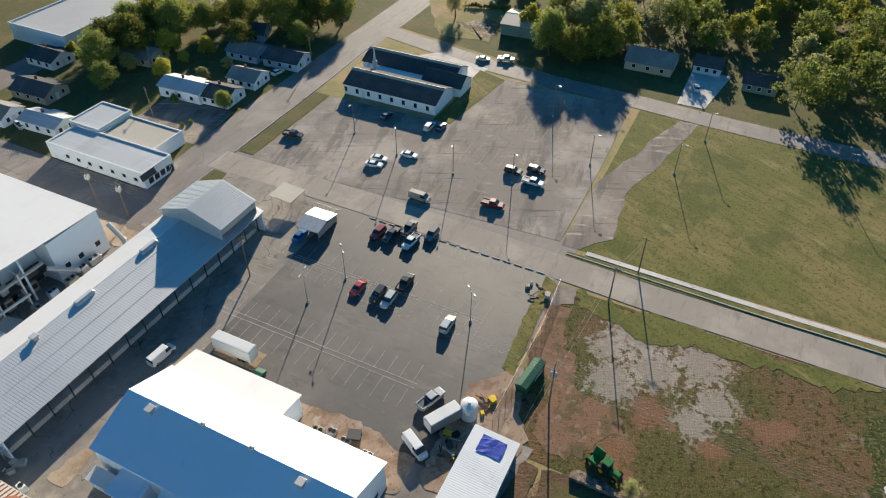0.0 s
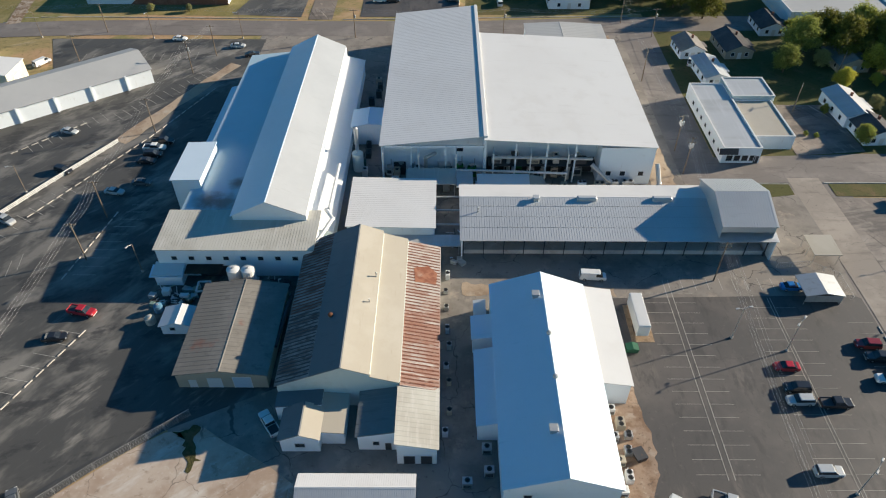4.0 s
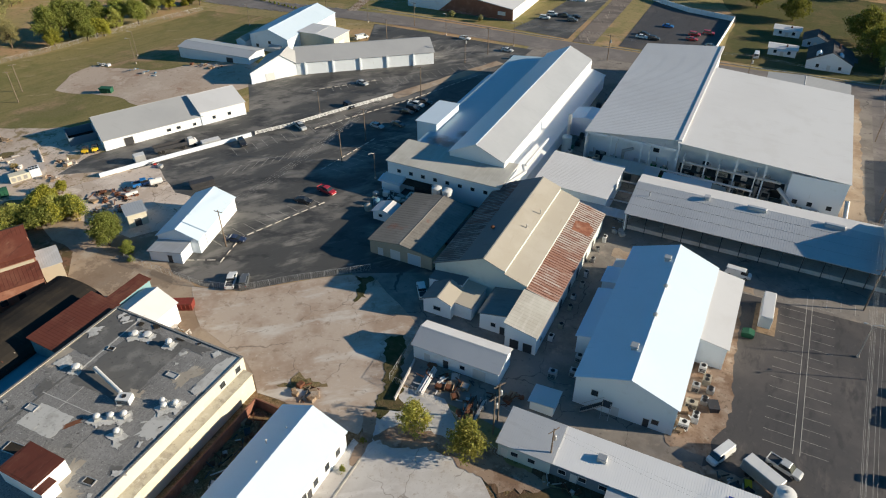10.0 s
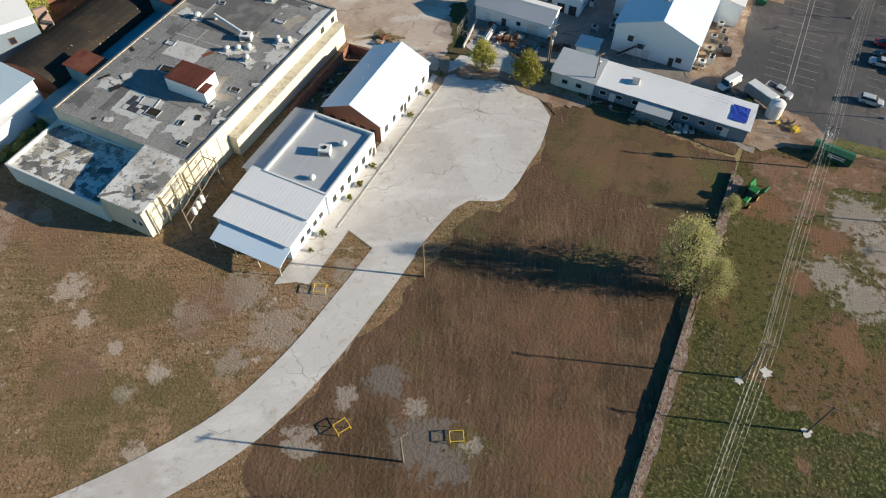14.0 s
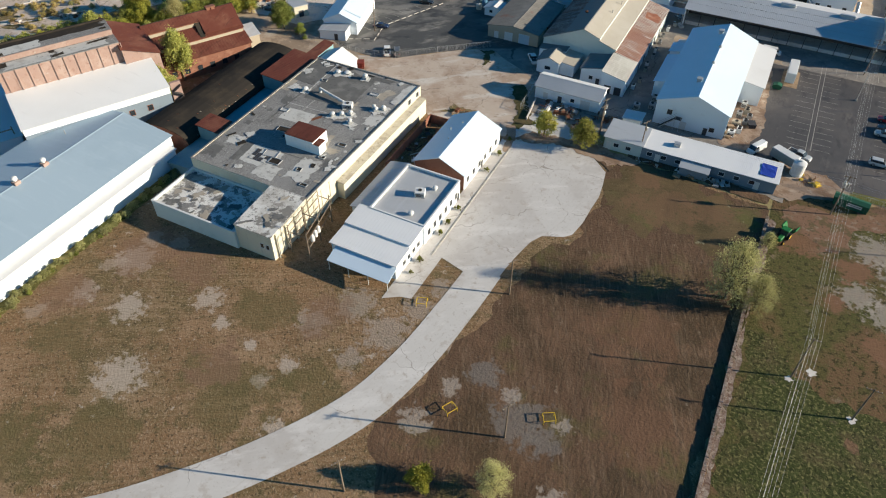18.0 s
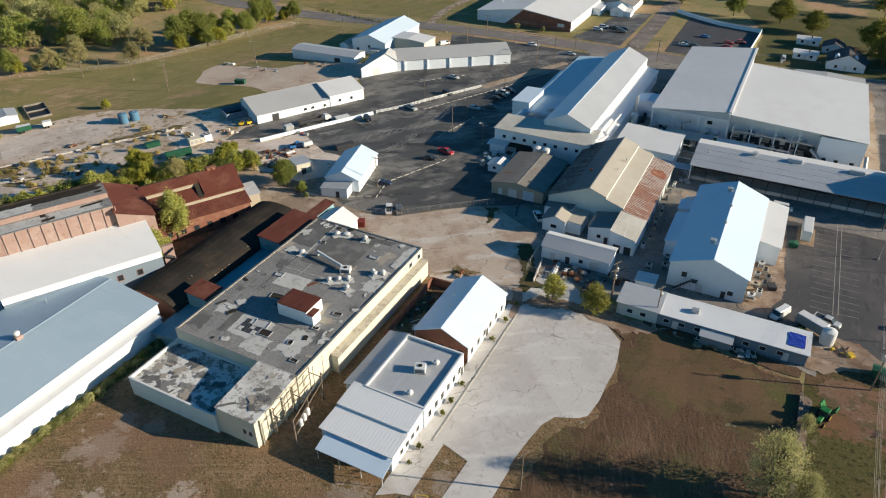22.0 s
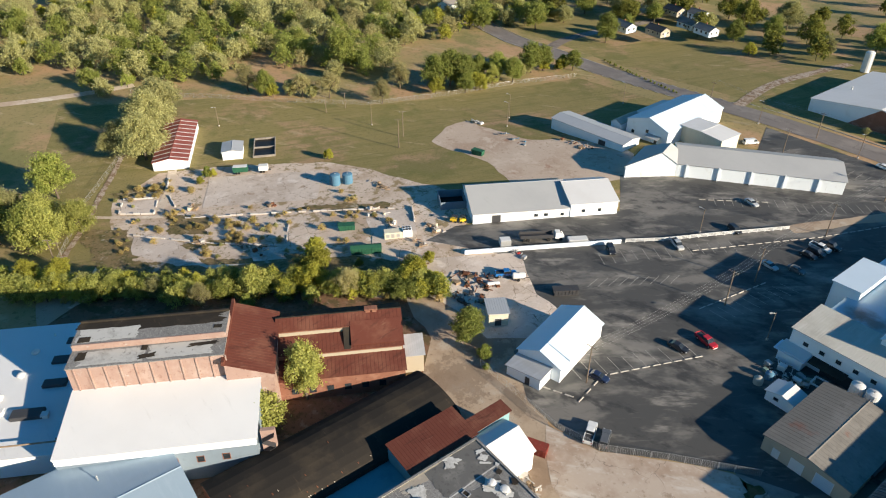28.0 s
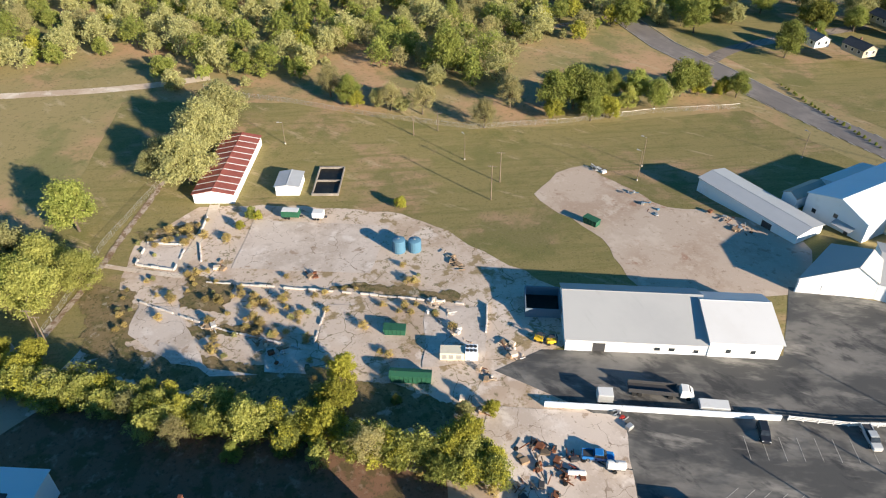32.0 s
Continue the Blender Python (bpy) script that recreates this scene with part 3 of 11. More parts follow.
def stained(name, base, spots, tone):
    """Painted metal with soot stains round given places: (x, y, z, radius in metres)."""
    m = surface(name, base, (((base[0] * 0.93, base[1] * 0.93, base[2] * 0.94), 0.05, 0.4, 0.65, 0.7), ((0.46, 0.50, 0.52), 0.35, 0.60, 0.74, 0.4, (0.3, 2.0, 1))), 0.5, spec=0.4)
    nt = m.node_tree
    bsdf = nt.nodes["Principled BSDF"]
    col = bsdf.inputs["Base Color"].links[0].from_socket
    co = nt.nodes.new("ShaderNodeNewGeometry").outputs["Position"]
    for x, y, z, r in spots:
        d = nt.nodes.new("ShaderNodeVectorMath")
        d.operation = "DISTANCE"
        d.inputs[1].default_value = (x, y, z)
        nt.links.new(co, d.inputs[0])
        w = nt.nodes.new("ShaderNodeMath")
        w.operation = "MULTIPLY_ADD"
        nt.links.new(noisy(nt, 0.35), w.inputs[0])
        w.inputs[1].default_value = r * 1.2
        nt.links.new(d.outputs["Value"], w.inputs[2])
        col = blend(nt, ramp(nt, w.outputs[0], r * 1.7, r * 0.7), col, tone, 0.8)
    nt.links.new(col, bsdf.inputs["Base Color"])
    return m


# base holds the blue skylight of the shaded aisle; the spots are soot
ROOF_SKY_TINT_SOOT = stained("white roof tinted with blue skylight, with soot stains", (0.46, 0.60, 0.67), [(-49.0, 119.5, 7, 4.6), (-53.5, 121.0, 7, 4.0), (-47.0, 127.0, 7, 3.0)], (0.16, 0.10, 0.065))
ROOF_GREY = surface("grey membrane roof", (0.41, 0.41, 0.405), (((0.37, 0.37, 0.37), 0.05, 0.4, 0.65, 0.8), ((0.33, 0.33, 0.32), 0.4, 0.58, 0.74, 0.4, (0.3, 2.0, 1))), 0.65)
ROOF_STEEL = surface("ribbed galvanised roof", (0.478, 0.484, 0.489), (
    ((0.405, 0.405, 0.399), 0.08, 0.42, 0.65, 0.8, (0.4, 2.0, 1)), ((0.552, 0.558, 0.570), 0.3, 0.5, 0.7, 0.6, (3, 0.25, 1)), ((0.313, 0.288, 0.257), 0.8, 0.64, 0.76, 0.4, (3, 0.3, 1))), 0.5, 0.25)
ROOF_DULL = surface("dull dark ribbed steel roof", (0.20, 0.205, 0.20), (
    ((0.26, 0.26, 0.25), 0.08, 0.45, 0.65, 0.8), ((0.15, 0.15, 0.145), 0.5, 0.52, 0.68, 0.6, (0.3, 2.0, 1)), ((0.20, 0.12, 0.085), 0.12, 0.60, 0.72, 0.6)), 0.7)
# two greys darkened to carry the shade of west facing slopes
ROOF_WEST_SHADE = surface("smooth grey sheet roof darkened for west side shade", (0.150, 0.165, 0.172), (((0.185, 0.198, 0.20), 0.06, 0.45, 0.65, 0.8), ((0.120, 0.132, 0.138), 0.5, 0.54, 0.70, 0.5, (0.3, 2.0, 1))), 0.6)
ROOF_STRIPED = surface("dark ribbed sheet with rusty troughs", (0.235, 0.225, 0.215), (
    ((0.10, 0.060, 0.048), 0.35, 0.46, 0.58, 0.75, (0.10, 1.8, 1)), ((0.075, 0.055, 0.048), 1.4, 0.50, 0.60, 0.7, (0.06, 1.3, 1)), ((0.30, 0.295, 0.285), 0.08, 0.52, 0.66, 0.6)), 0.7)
ROOF_TAN = surface("tan painted metal roof", (0.40, 0.362, 0.30), (
    ((0.44, 0.405, 0.345), 0.08, 0.45, 0.65, 0.8), ((0.32, 0.275, 0.215), 0.5, 0.58, 0.74, 0.5, (2.5, 0.4, 1)), ((0.30, 0.17, 0.10), 1.2, 0.68, 0.76, 0.45)), 0.6)
ROOF_OLIVE = surface("tan grey ribbed roof", (0.472, 0.458, 0.408), (((0.389, 0.366, 0.320), 0.1, 0.45, 0.65, 0.8), ((0.543, 0.525, 0.490), 0.4, 0.5, 0.7, 0.6, (3, 0.3, 1))), 0.6)
ROOF_BROWN = surface("weathered grey brown roof", (0.188, 0.173, 0.152), (
    ((0.263, 0.244, 0.215), 0.08, 0.45, 0.65, 0.8), ((0.237, 0.106, 0.075), 0.10, 0.60, 0.72, 0.7), ((0.125, 0.115, 0.103), 0.6, 0.55, 0.7, 0.5)), 0.75)
ROOF_RUST = surface("rusty ribbed roof", (0.45, 0.41, 0.37), (
    ((0.30, 0.15, 0.105), 0.10, 0.46, 0.60, 0.8, (0.6, 1.4, 1)), ((0.26, 0.115, 0.075), 0.7, 0.50, 0.62, 0.6, (0.10, 1.5, 1)), ((0.53, 0.495, 0.45), 0.6, 0.55, 0.66, 0.7, (0.12, 1.6, 1)), ((0.20, 0.085, 0.055), 1.6, 0.58, 0.68, 0.5)), 0.75)
ROOF_BARN = surface("faded red barn roof", (0.27, 0.085, 0.068), (((0.21, 0.065, 0.052), 0.2, 0.46, 0.62, 0.7), ((0.33, 0.13, 0.105), 0.7, 0.54, 0.68, 0.6)), 0.7)
ROOF_RED = surface("rust red metal roof", (0.112, 0.036, 0.025), (
    ((0.160, 0.067, 0.045), 0.14, 0.45, 0.66, 0.8), ((0.061, 0.024, 0.018), 0.5, 0.52, 0.7, 0.7, (2, 0.4, 1)), ((0.204, 0.126, 0.090), 0.9, 0.6, 0.74, 0.5, (3, 0.3, 1))), 0.7)
ROOF_TAR = surface("old grey tar roof", (0.205, 0.200, 0.192), (
    ((0.254, 0.247, 0.238), 0.07, 0.45, 0.62, 0.8), ((0.151, 0.147, 0.141), 0.22, 0.52, 0.66, 0.6), ((0.286, 0.279, 0.267), 0.8, 0.52, 0.66, 0.55, (2.4, 0.16, 1), 0), ((0.135, 0.130, 0.124), 0.9, 0.55, 0.67, 0.5, (0.2, 2.2, 1), 0),
    ((0.540, 0.529, 0.508), 1.1, 0.645, 0.69, 0.75), ((0.670, 0.653, 0.626), 2.6, 0.655, 0.70, 0.7), ((0.065, 0.060, 0.057), 1.5, 0.625, 0.67, 0.75), ((0.324, 0.313, 0.297), 3.5, 0.53, 0.63, 0.75), ((0.097, 0.093, 0.089), 4.5, 0.55, 0.64, 0.75)), 0.9, bump=(3.5, 0.8, 0.05))
ROOF_PEEL = surface("peeling white roof coating", (0.66, 0.64, 0.60), (
    ((0.42, 0.385, 0.34), 0.14, 0.47, 0.60, 0.7), ((0.19, 0.175, 0.155), 0.22, 0.515, 0.56, 0.9), ((0.26, 0.235, 0.205), 0.8, 0.54, 0.60, 0.8), ((0.11, 0.10, 0.09), 1.1, 0.59, 0.64, 0.8), ((0.70, 0.685, 0.65), 2.2, 0.57, 0.64, 0.6), ((0.16, 0.145, 0.13), 4.0, 0.60, 0.67, 0.6)), 0.85, bump=(2.5, 0.7, 0.05))
ROOF_BLACK = surface("black felt roof", (0.033, 0.029, 0.025), (((0.061, 0.049, 0.036), 0.15, 0.45, 0.65, 0.8), ((0.112, 0.081, 0.053), 0.8, 0.62, 0.74, 0.6, (0.3, 2, 1))), 0.95, bump=(3.0, 0.4, 0.02), spec=0.08)
ROOF_BLUE = surface("blue grey metal roof", (0.358, 0.448, 0.518), (((0.318, 0.405, 0.477), 0.05, 0.45, 0.65, 0.8), ((0.418, 0.507, 0.571), 0.3, 0.5, 0.7, 0.4, (0.3, 2, 1))), 0.5, 0.1)
ROOF_PALE = surface("pale coated ribbed metal roof", (0.504, 0.512, 0.517), (((0.449, 0.458, 0.466), 0.05, 0.4, 0.65, 0.8), ((0.386, 0.391, 0.386), 0.4, 0.58, 0.74, 0.4, (0.3, 2.0, 1)), ((0.319, 0.294, 0.260), 1.6, 0.66, 0.75, 0.35)), 0.5, 0.3, spec=0.5)
ROOF_PATCH = surface("white roof repair coating", (0.484, 0.476, 0.451), (((0.339, 0.327, 0.304), 0.25, 0.5, 0.66, 0.8), ((0.210, 0.201, 0.188), 1.1, 0.56, 0.66, 0.7)), 0.85, bump=(3.0, 0.5, 0.03))
ROOF_PATCH_DARK = surface("fresh tar patch", (0.129, 0.126, 0.121), (((0.216, 0.209, 0.195), 0.3, 0.48, 0.66, 0.8), ((0.075, 0.074, 0.072), 1.2, 0.54, 0.68, 0.7)), 0.8, bump=(3.0, 0.5, 0.03))
ROOF_PATCH_TAN = surface("dusty tan roof patch", (0.34, 0.30, 0.245), (((0.45, 0.41, 0.35), 0.3, 0.48, 0.66, 0.8), ((0.20, 0.17, 0.14), 1.2, 0.56, 0.68, 0.7)), 0.9, bump=(3.0, 0.5, 0.03))
SHINGLE = surface("dark roof shingles", (0.075, 0.073, 0.075), (((0.105, 0.10, 0.10), 0.2, 0.45, 0.65, 0.8), ((0.05, 0.048, 0.05), 2.0, 0.5, 0.65, 0.6)), 0.9, bump=(4.0, 0.6, 0.03), vary=0.2)
SHINGLE_GREY = surface("grey roof shingles", (0.20, 0.185, 0.17), (((0.25, 0.235, 0.215), 0.2, 0.45, 0.65, 0.8), ((0.14, 0.13, 0.12), 2.0, 0.5, 0.65, 0.6)), 0.9, bump=(4.0, 0.6, 0.03), vary=0.25)
WALL_WHITE = surface("white painted cladding", (0.747, 0.787, 0.818), (((0.626, 0.641, 0.641), 0.25, 0.55, 0.72, 0.5), ((0.485, 0.459, 0.424), 0.9, 0.62, 0.75, 0.45, (1.5, 1.5, 0.3)), ((0.363, 0.332, 0.286), 2.5, 0.68, 0.76, 0.4)), 0.65)
WALL_CREAM = surface("cream painted brick", (0.60, 0.56, 0.445), (((0.52, 0.47, 0.355), 0.25, 0.5, 0.68, 0.6), ((0.37, 0.335, 0.28), 0.8, 0.60, 0.74, 0.55, (1.2, 1.2, 0.35)), ((0.64, 0.62, 0.54), 0.6, 0.55, 0.7, 0.5)), 0.8, bump=(4.0, 0.4, 0.02))
LEDGE = surface("dusty cream ledge", (0.46, 0.42, 0.33), (((0.30, 0.27, 0.22), 0.4, 0.46, 0.62, 0.8), ((0.54, 0.51, 0.43), 0.9, 0.54, 0.66, 0.7), ((0.17, 0.15, 0.13), 1.6, 0.60, 0.70, 0.6)), 0.9)
WALL_TAN = surface("tan metal cladding", (0.40, 0.35, 0.27), (((0.33, 0.285, 0.215), 0.3, 0.5, 0.7, 0.6), ((0.24, 0.19, 0.13), 1.0, 0.62, 0.75, 0.5)), 0.7)
WALL_SAGE = surface("pale green grey cladding", (0.546, 0.606, 0.585), (((0.468, 0.516, 0.492), 0.4, 0.5, 0.7, 0.6),), 0.7)
WALL_BLUE = surface("pale blue cladding", (0.42, 0.53, 0.62), (((0.36, 0.46, 0.55), 0.4, 0.5, 0.7, 0.6),), 0.6)
WALL_SLATE = surface("slate blue cladding", (0.19, 0.235, 0.28), (((0.15, 0.185, 0.22), 0.4, 0.5, 0.7, 0.6), ((0.27, 0.29, 0.31), 1.2, 0.58, 0.7, 0.5)), 0.6)
WALL_TEAL = surface("dull teal sheet", (0.19, 0.32, 0.34), (((0.14, 0.24, 0.26), 0.4, 0.5, 0.7, 0.6), ((0.26, 0.36, 0.36), 1.2, 0.58, 0.7, 0.4)), 0.6)
WALL_GREEN = surface("green grey cladding", (0.156, 0.228, 0.204), (((0.120, 0.168, 0.150), 0.4, 0.5, 0.7, 0.6),), 0.7)
BRICK = surface("salmon brick wall", (0.326, 0.224, 0.190), (((0.397, 0.300, 0.260), 0.25, 0.45, 0.66, 0.8), ((0.239, 0.137, 0.107), 1.2, 0.55, 0.7, 0.7), ((0.424, 0.404, 0.380), 0.7, 0.60, 0.74, 0.6), ((0.177, 0.109, 0.089), 0.5, 0.6, 0.72, 0.6, (1, 1, 0.2))), 0.9, bump=(6.0, 0.4, 0.02))
BRICK_DARK = surface("dark red brick", (0.23, 0.105, 0.07), (((0.30, 0.16, 0.11), 0.4, 0.48, 0.66, 0.7), ((0.13, 0.06, 0.045), 1.5, 0.55, 0.7, 0.7)), 0.9, bump=(6.0, 0.4, 0.02))
STEEL = surface("dull galvanised steel", (0.50, 0.50, 0.49), (((0.38, 0.36, 0.33), 1.2, 0.5, 0.7, 0.6),), 0.45, 0.6)
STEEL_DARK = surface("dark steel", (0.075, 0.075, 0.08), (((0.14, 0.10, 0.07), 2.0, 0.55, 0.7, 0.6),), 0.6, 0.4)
WHITE_PAINT = surface("white enamel", (0.632, 0.627, 0.612), (((0.502, 0.478, 0.437), 0.9, 0.58, 0.74, 0.5),), 0.5)
GLASS_DARK = surface("dark window glass", (0.022, 0.027, 0.033), (((0.04, 0.048, 0.055), 0.8, 0.45, 0.6, 0.8),), 0.08, spec=0.6)
RUBBER = surface("black rubber", (0.022, 0.022, 0.022), (((0.04, 0.038, 0.035), 3.0, 0.5, 0.7, 0.6),), 0.85)
RIM = surface("alloy rim", (0.42, 0.42, 0.42), (((0.25, 0.24, 0.23), 3.0, 0.5, 0.7, 0.6),), 0.35, 0.8)
POLE_WOOD = surface("weathered pole timber", (0.20, 0.155, 0.115), (((0.12, 0.09, 0.07), 0.8, 0.45, 0.65, 0.8, (4, 4, 0.3)), ((0.28, 0.24, 0.20), 2.0, 0.55, 0.7, 0.6, (4, 4, 0.3))), 0.9)
TIMBER = surface("old timber", (0.30, 0.215, 0.14), (((0.20, 0.14, 0.09), 0.8, 0.45, 0.65, 0.8), ((0.38, 0.30, 0.21), 2.0, 0.55, 0.7, 0.6)), 0.9)
RUST = surface("rusted steel", (0.169, 0.072, 0.041), (((0.108, 0.047, 0.030), 1.0, 0.45, 0.65, 0.8), ((0.238, 0.126, 0.074), 2.5, 0.55, 0.7, 0.6)), 0.85)
RUST_SHEET = surface("rusted roof sheet", (0.30, 0.135, 0.085), (((0.20, 0.075, 0.048), 0.6, 0.46, 0.62, 0.8), ((0.40, 0.27, 0.20), 0.25, 0.55, 0.68, 0.8), ((0.13, 0.055, 0.04), 2.0, 0.56, 0.68, 0.6)), 0.85)
RUST_DEEP = surface("deep rust in roof troughs", (0.165, 0.070, 0.048), (((0.105, 0.045, 0.034), 0.8, 0.46, 0.62, 0.8), ((0.34, 0.26, 0.21), 0.3, 0.56, 0.68, 0.75), ((0.24, 0.115, 0.075), 2.0, 0.56, 0.68, 0.6)), 0.85)
DUMPSTER_GREEN = surface("dumpster green paint", (0.028, 0.105, 0.062), (((0.02, 0.07, 0.045), 0.8, 0.5, 0.7, 0.7), ((0.20, 0.11, 0.06), 2.2, 0.64, 0.74, 0.6)), 0.55)
PAINT_RED = surface("faded red paint", (0.36, 0.035, 0.028), (((0.26, 0.04, 0.03), 0.9, 0.5, 0.7, 0.6),), 0.5)
RUST_RED = surface("rusting red paint", (0.20, 0.040, 0.030), (((0.11, 0.045, 0.03), 0.9, 0.48, 0.64, 0.8), ((0.26, 0.08, 0.06), 2.5, 0.55, 0.7, 0.6)), 0.7)
PAINT_YELLOW = surface("yellow machine paint", (0.62, 0.42, 0.03), (((0.40, 0.27, 0.04), 1.5, 0.55, 0.7, 0.6),), 0.5)
PAINT_BLUE = surface("blue tarpaulin", (0.025, 0.055, 0.33), (((0.05, 0.10, 0.45), 0.9, 0.45, 0.65, 0.7),), 0.5, bump=(2.0, 0.8, 0.1))
TRACTOR_GREEN = surface("tractor green", (0.025, 0.16, 0.045), (((0.015, 0.09, 0.03), 1.5, 0.5, 0.7, 0.7),), 0.45)
TANK_BLUE = surface("blue plastic tank", (0.090, 0.193, 0.283), (((0.068, 0.154, 0.234), 0.8, 0.5, 0.7, 0.7),), 0.5)
BARK = surface("grey brown bark", (0.125, 0.098, 0.072), (((0.07, 0.055, 0.042), 2.5, 0.45, 0.65, 0.8, (3, 3, 0.4)),), 0.95)


def foliage(name, dark, light, third):
    m, nt, bsdf = blank(name)
    geo = nt.nodes.new("ShaderNodeNewGeometry")
    info = nt.nodes.new("ShaderNodeObjectInfo")
    col = blend(nt, ramp(nt, geo.outputs["Random Per Island"], -0.45, 1.45), dark, light)
    col = blend(nt, ramp(nt, noisy(nt, 0.35, 3.0), 0.5, 0.7), col, third, 0.8)
    hsv = nt.nodes.new("ShaderNodeHueSaturation")
    r = nt.nodes.new("ShaderNodeMapRange")
    r.inputs[3].default_value, r.inputs[4].default_value = 0.75, 1.3
    nt.links.new(info.outputs["Random"], r.inputs[0])
    nt.links.new(r.outputs[0], hsv.inputs["Value"])
    nt.links.new(col, hsv.inputs["Color"])
    nt.links.new(hsv.outputs[0], bsdf.inputs["Base Color"])
    bsdf.inputs["Roughness"].default_value = 0.7
    bsdf.inputs["Specular IOR Level"].default_value = 0.2
    tr = nt.nodes.new("ShaderNodeBsdfTranslucent")
    nt.links.new(hsv.outputs[0], tr.inputs[0])
    mix = nt.nodes.new("ShaderNodeMixShader")
    mix.inputs[0].default_value = 0.42
    nt.links.new(bsdf.outputs[0], mix.inputs[1])
    nt.links.new(tr.outputs[0], mix.inputs[2])
    nt.links.new(mix.outputs[0], nt.nodes["Material Output"].inputs[0])
    return m


LEAF_GREEN = foliage("green leaves", (0.139, 0.174, 0.039), (0.373, 0.401, 0.096), (0.319, 0.316, 0.087))
LEAF_OLIVE = foliage("olive leaves", (0.210, 0.211, 0.089), (0.460, 0.442, 0.190), (0.346, 0.331, 0.145))
LEAF_YELLOW = foliage("yellowing leaves", (0.216, 0.218, 0.035), (0.497, 0.467, 0.075), (0.324, 0.328, 0.058))
LEAF_LIME = foliage("bright yellow green leaves", (0.240, 0.259, 0.064), (0.510, 0.506, 0.142), (0.411, 0.402, 0.116))
LEAF_PALE = foliage("thin grey green leaves", (0.253, 0.235, 0.101), (0.480, 0.425, 0.197), (0.361, 0.318, 0.148))
LEAF_SPRING = foliage("pale fresh green leaves", (0.291, 0.288, 0.121), (0.559, 0.524, 0.243), (0.420, 0.403, 0.180))
LEAF_AMBER = foliage("amber autumn leaves", (0.215, 0.202, 0.042), (0.469, 0.438, 0.102), (0.332, 0.355, 0.072))
LEAF_DARK = foliage("dark green leaves", (0.100, 0.116, 0.023), (0.272, 0.264, 0.052), (0.186, 0.183, 0.039))
LEAF_DRY = foliage("dry golden leaves", (0.313, 0.246, 0.095), (0.567, 0.444, 0.180), (0.411, 0.355, 0.120))
# ---- ground ----
draped("ground", [(-2600, -2600), (2600, -2600), (2600, 2600), (-2600, 2600)], 0.0, GRASS_FAR, "autumn pasture and mown grass reaching the horizon", "ground")
draped("field_south", [(-125, -160), (41, -160), (41, 30), (2, 34), (-24, 44), (-90, 44), (-125, -30)], 0.02, GRASS_BROWN, "dry brown mown field with bare patches", "field", rough_edge=0.6)
draped("field_middle", [(-9, -60), (-2, -30), (0, -8), (2, -3), (6, 0), (7, 16), (5, 26), (8, 33.5), (41, 30.5), (41, -55), (22, -60), (9, -66), (0, -72)], 0.024, SOIL_DARK, "dark reddish soil with thin grass and drag marks", "field", rough_edge=1.2, step=1.5)
draped("rough_grass", [(8, 14), (7, 24), (9, 32), (24, 32), (40, 29.5), (40.6, 14), (34, 9), (24, 12), (15, 8)], 0.027, SOIL_OLIVE, "rough olive grass before the long cabin", "grass", rough_edge=3.0, step=1.2)
draped("field_east", [(42, -160), (84, -160), (84, 40), (42, 40)], 0.02, GRASS_ROUGH, "rough green brown grass lot beside the road", "field")
draped("field_lush", [(43.6, -160), (83, -160), (83, -24), (70, -17), (58, -19), (43.8, -8)], 0.026, GRASS_LUSH, "dense dark green grass beside the road", "field", rough_edge=2.0, step=1.5)
draped("field_corner", [(97, -120), (166, -120), (166, 45), (97, 45)], 0.02, GRASS_OLIVE, "mown olive green field with pale streaks", "field")
draped("field_west", [(-330, 10), (-200, -30), (-130, 50), (-130, 150), (-170, 212), (-222, 212), (-240, 150), (-253, 117), (-277, 90), (-302, 66)], 0.02, GRASS_GREEN, "mown green field beside the old works yard", "field", rough_edge=0.5)
draped("lawn_north", [(-330, 246), (-60, 236), (-60, 330), (-330, 330)], 0.02, GRASS_GREEN, "lawn beyond the north street", "lawn")

draped("lawn_town", [(8, 238.5), (64, 239.5), (130, 241.5), (130, 345), (-12, 345), (8, 291)], 0.02, LAWN, "dark lawns and yards beyond the north street", "lawn", rough_edge=0.5)
draped("lawn_east", [(71, 149), (330, 152), (330, 330), (71, 330)], 0.02, LAWN, "green lawns between the houses", "lawn")
draped("lawn_southeast", [(172, 52), (188, 140), (330, 140), (330, -120), (170, -120)], 0.02, LAWN, "green lawns along the shaded street", "lawn")
draped("paved_base", [(62, 42), (100, 42), (100, 138), (335, 138), (335, 151), (112, 151), (70, 149), (70, 236), (49, 236), (49, 138), (62, 138)], 0.03, STREET, "worn paving along the roads", "paving")
draped("yard_dirt", [(-205, -24), (-120, -34), (-92, -16), (-46, -10), (-46, 31), (-60, 40), (-76, 46.5), (-84, 52), (-104, 72), (-125, 58), (-140, 46), (-180, -16)], 0.035, DIRT, "pale dirt and gravel between the old mill buildings", "dirt yard", rough_edge=0.8)
draped("slab_yard", [(-232, 5), (-206, -2), (-178, -20), (-128, 53), (-114, 74), (-124, 83), (-147, 72), (-148, 92), (-162, 96), (-182, 88), (-200, 83), (-217, 72), (-237, 41), (-244, 24)], 0.035, SLAB_WEEDY, "cracked concrete slabs of a demolished works", "concrete slab", rough_edge=0.8)
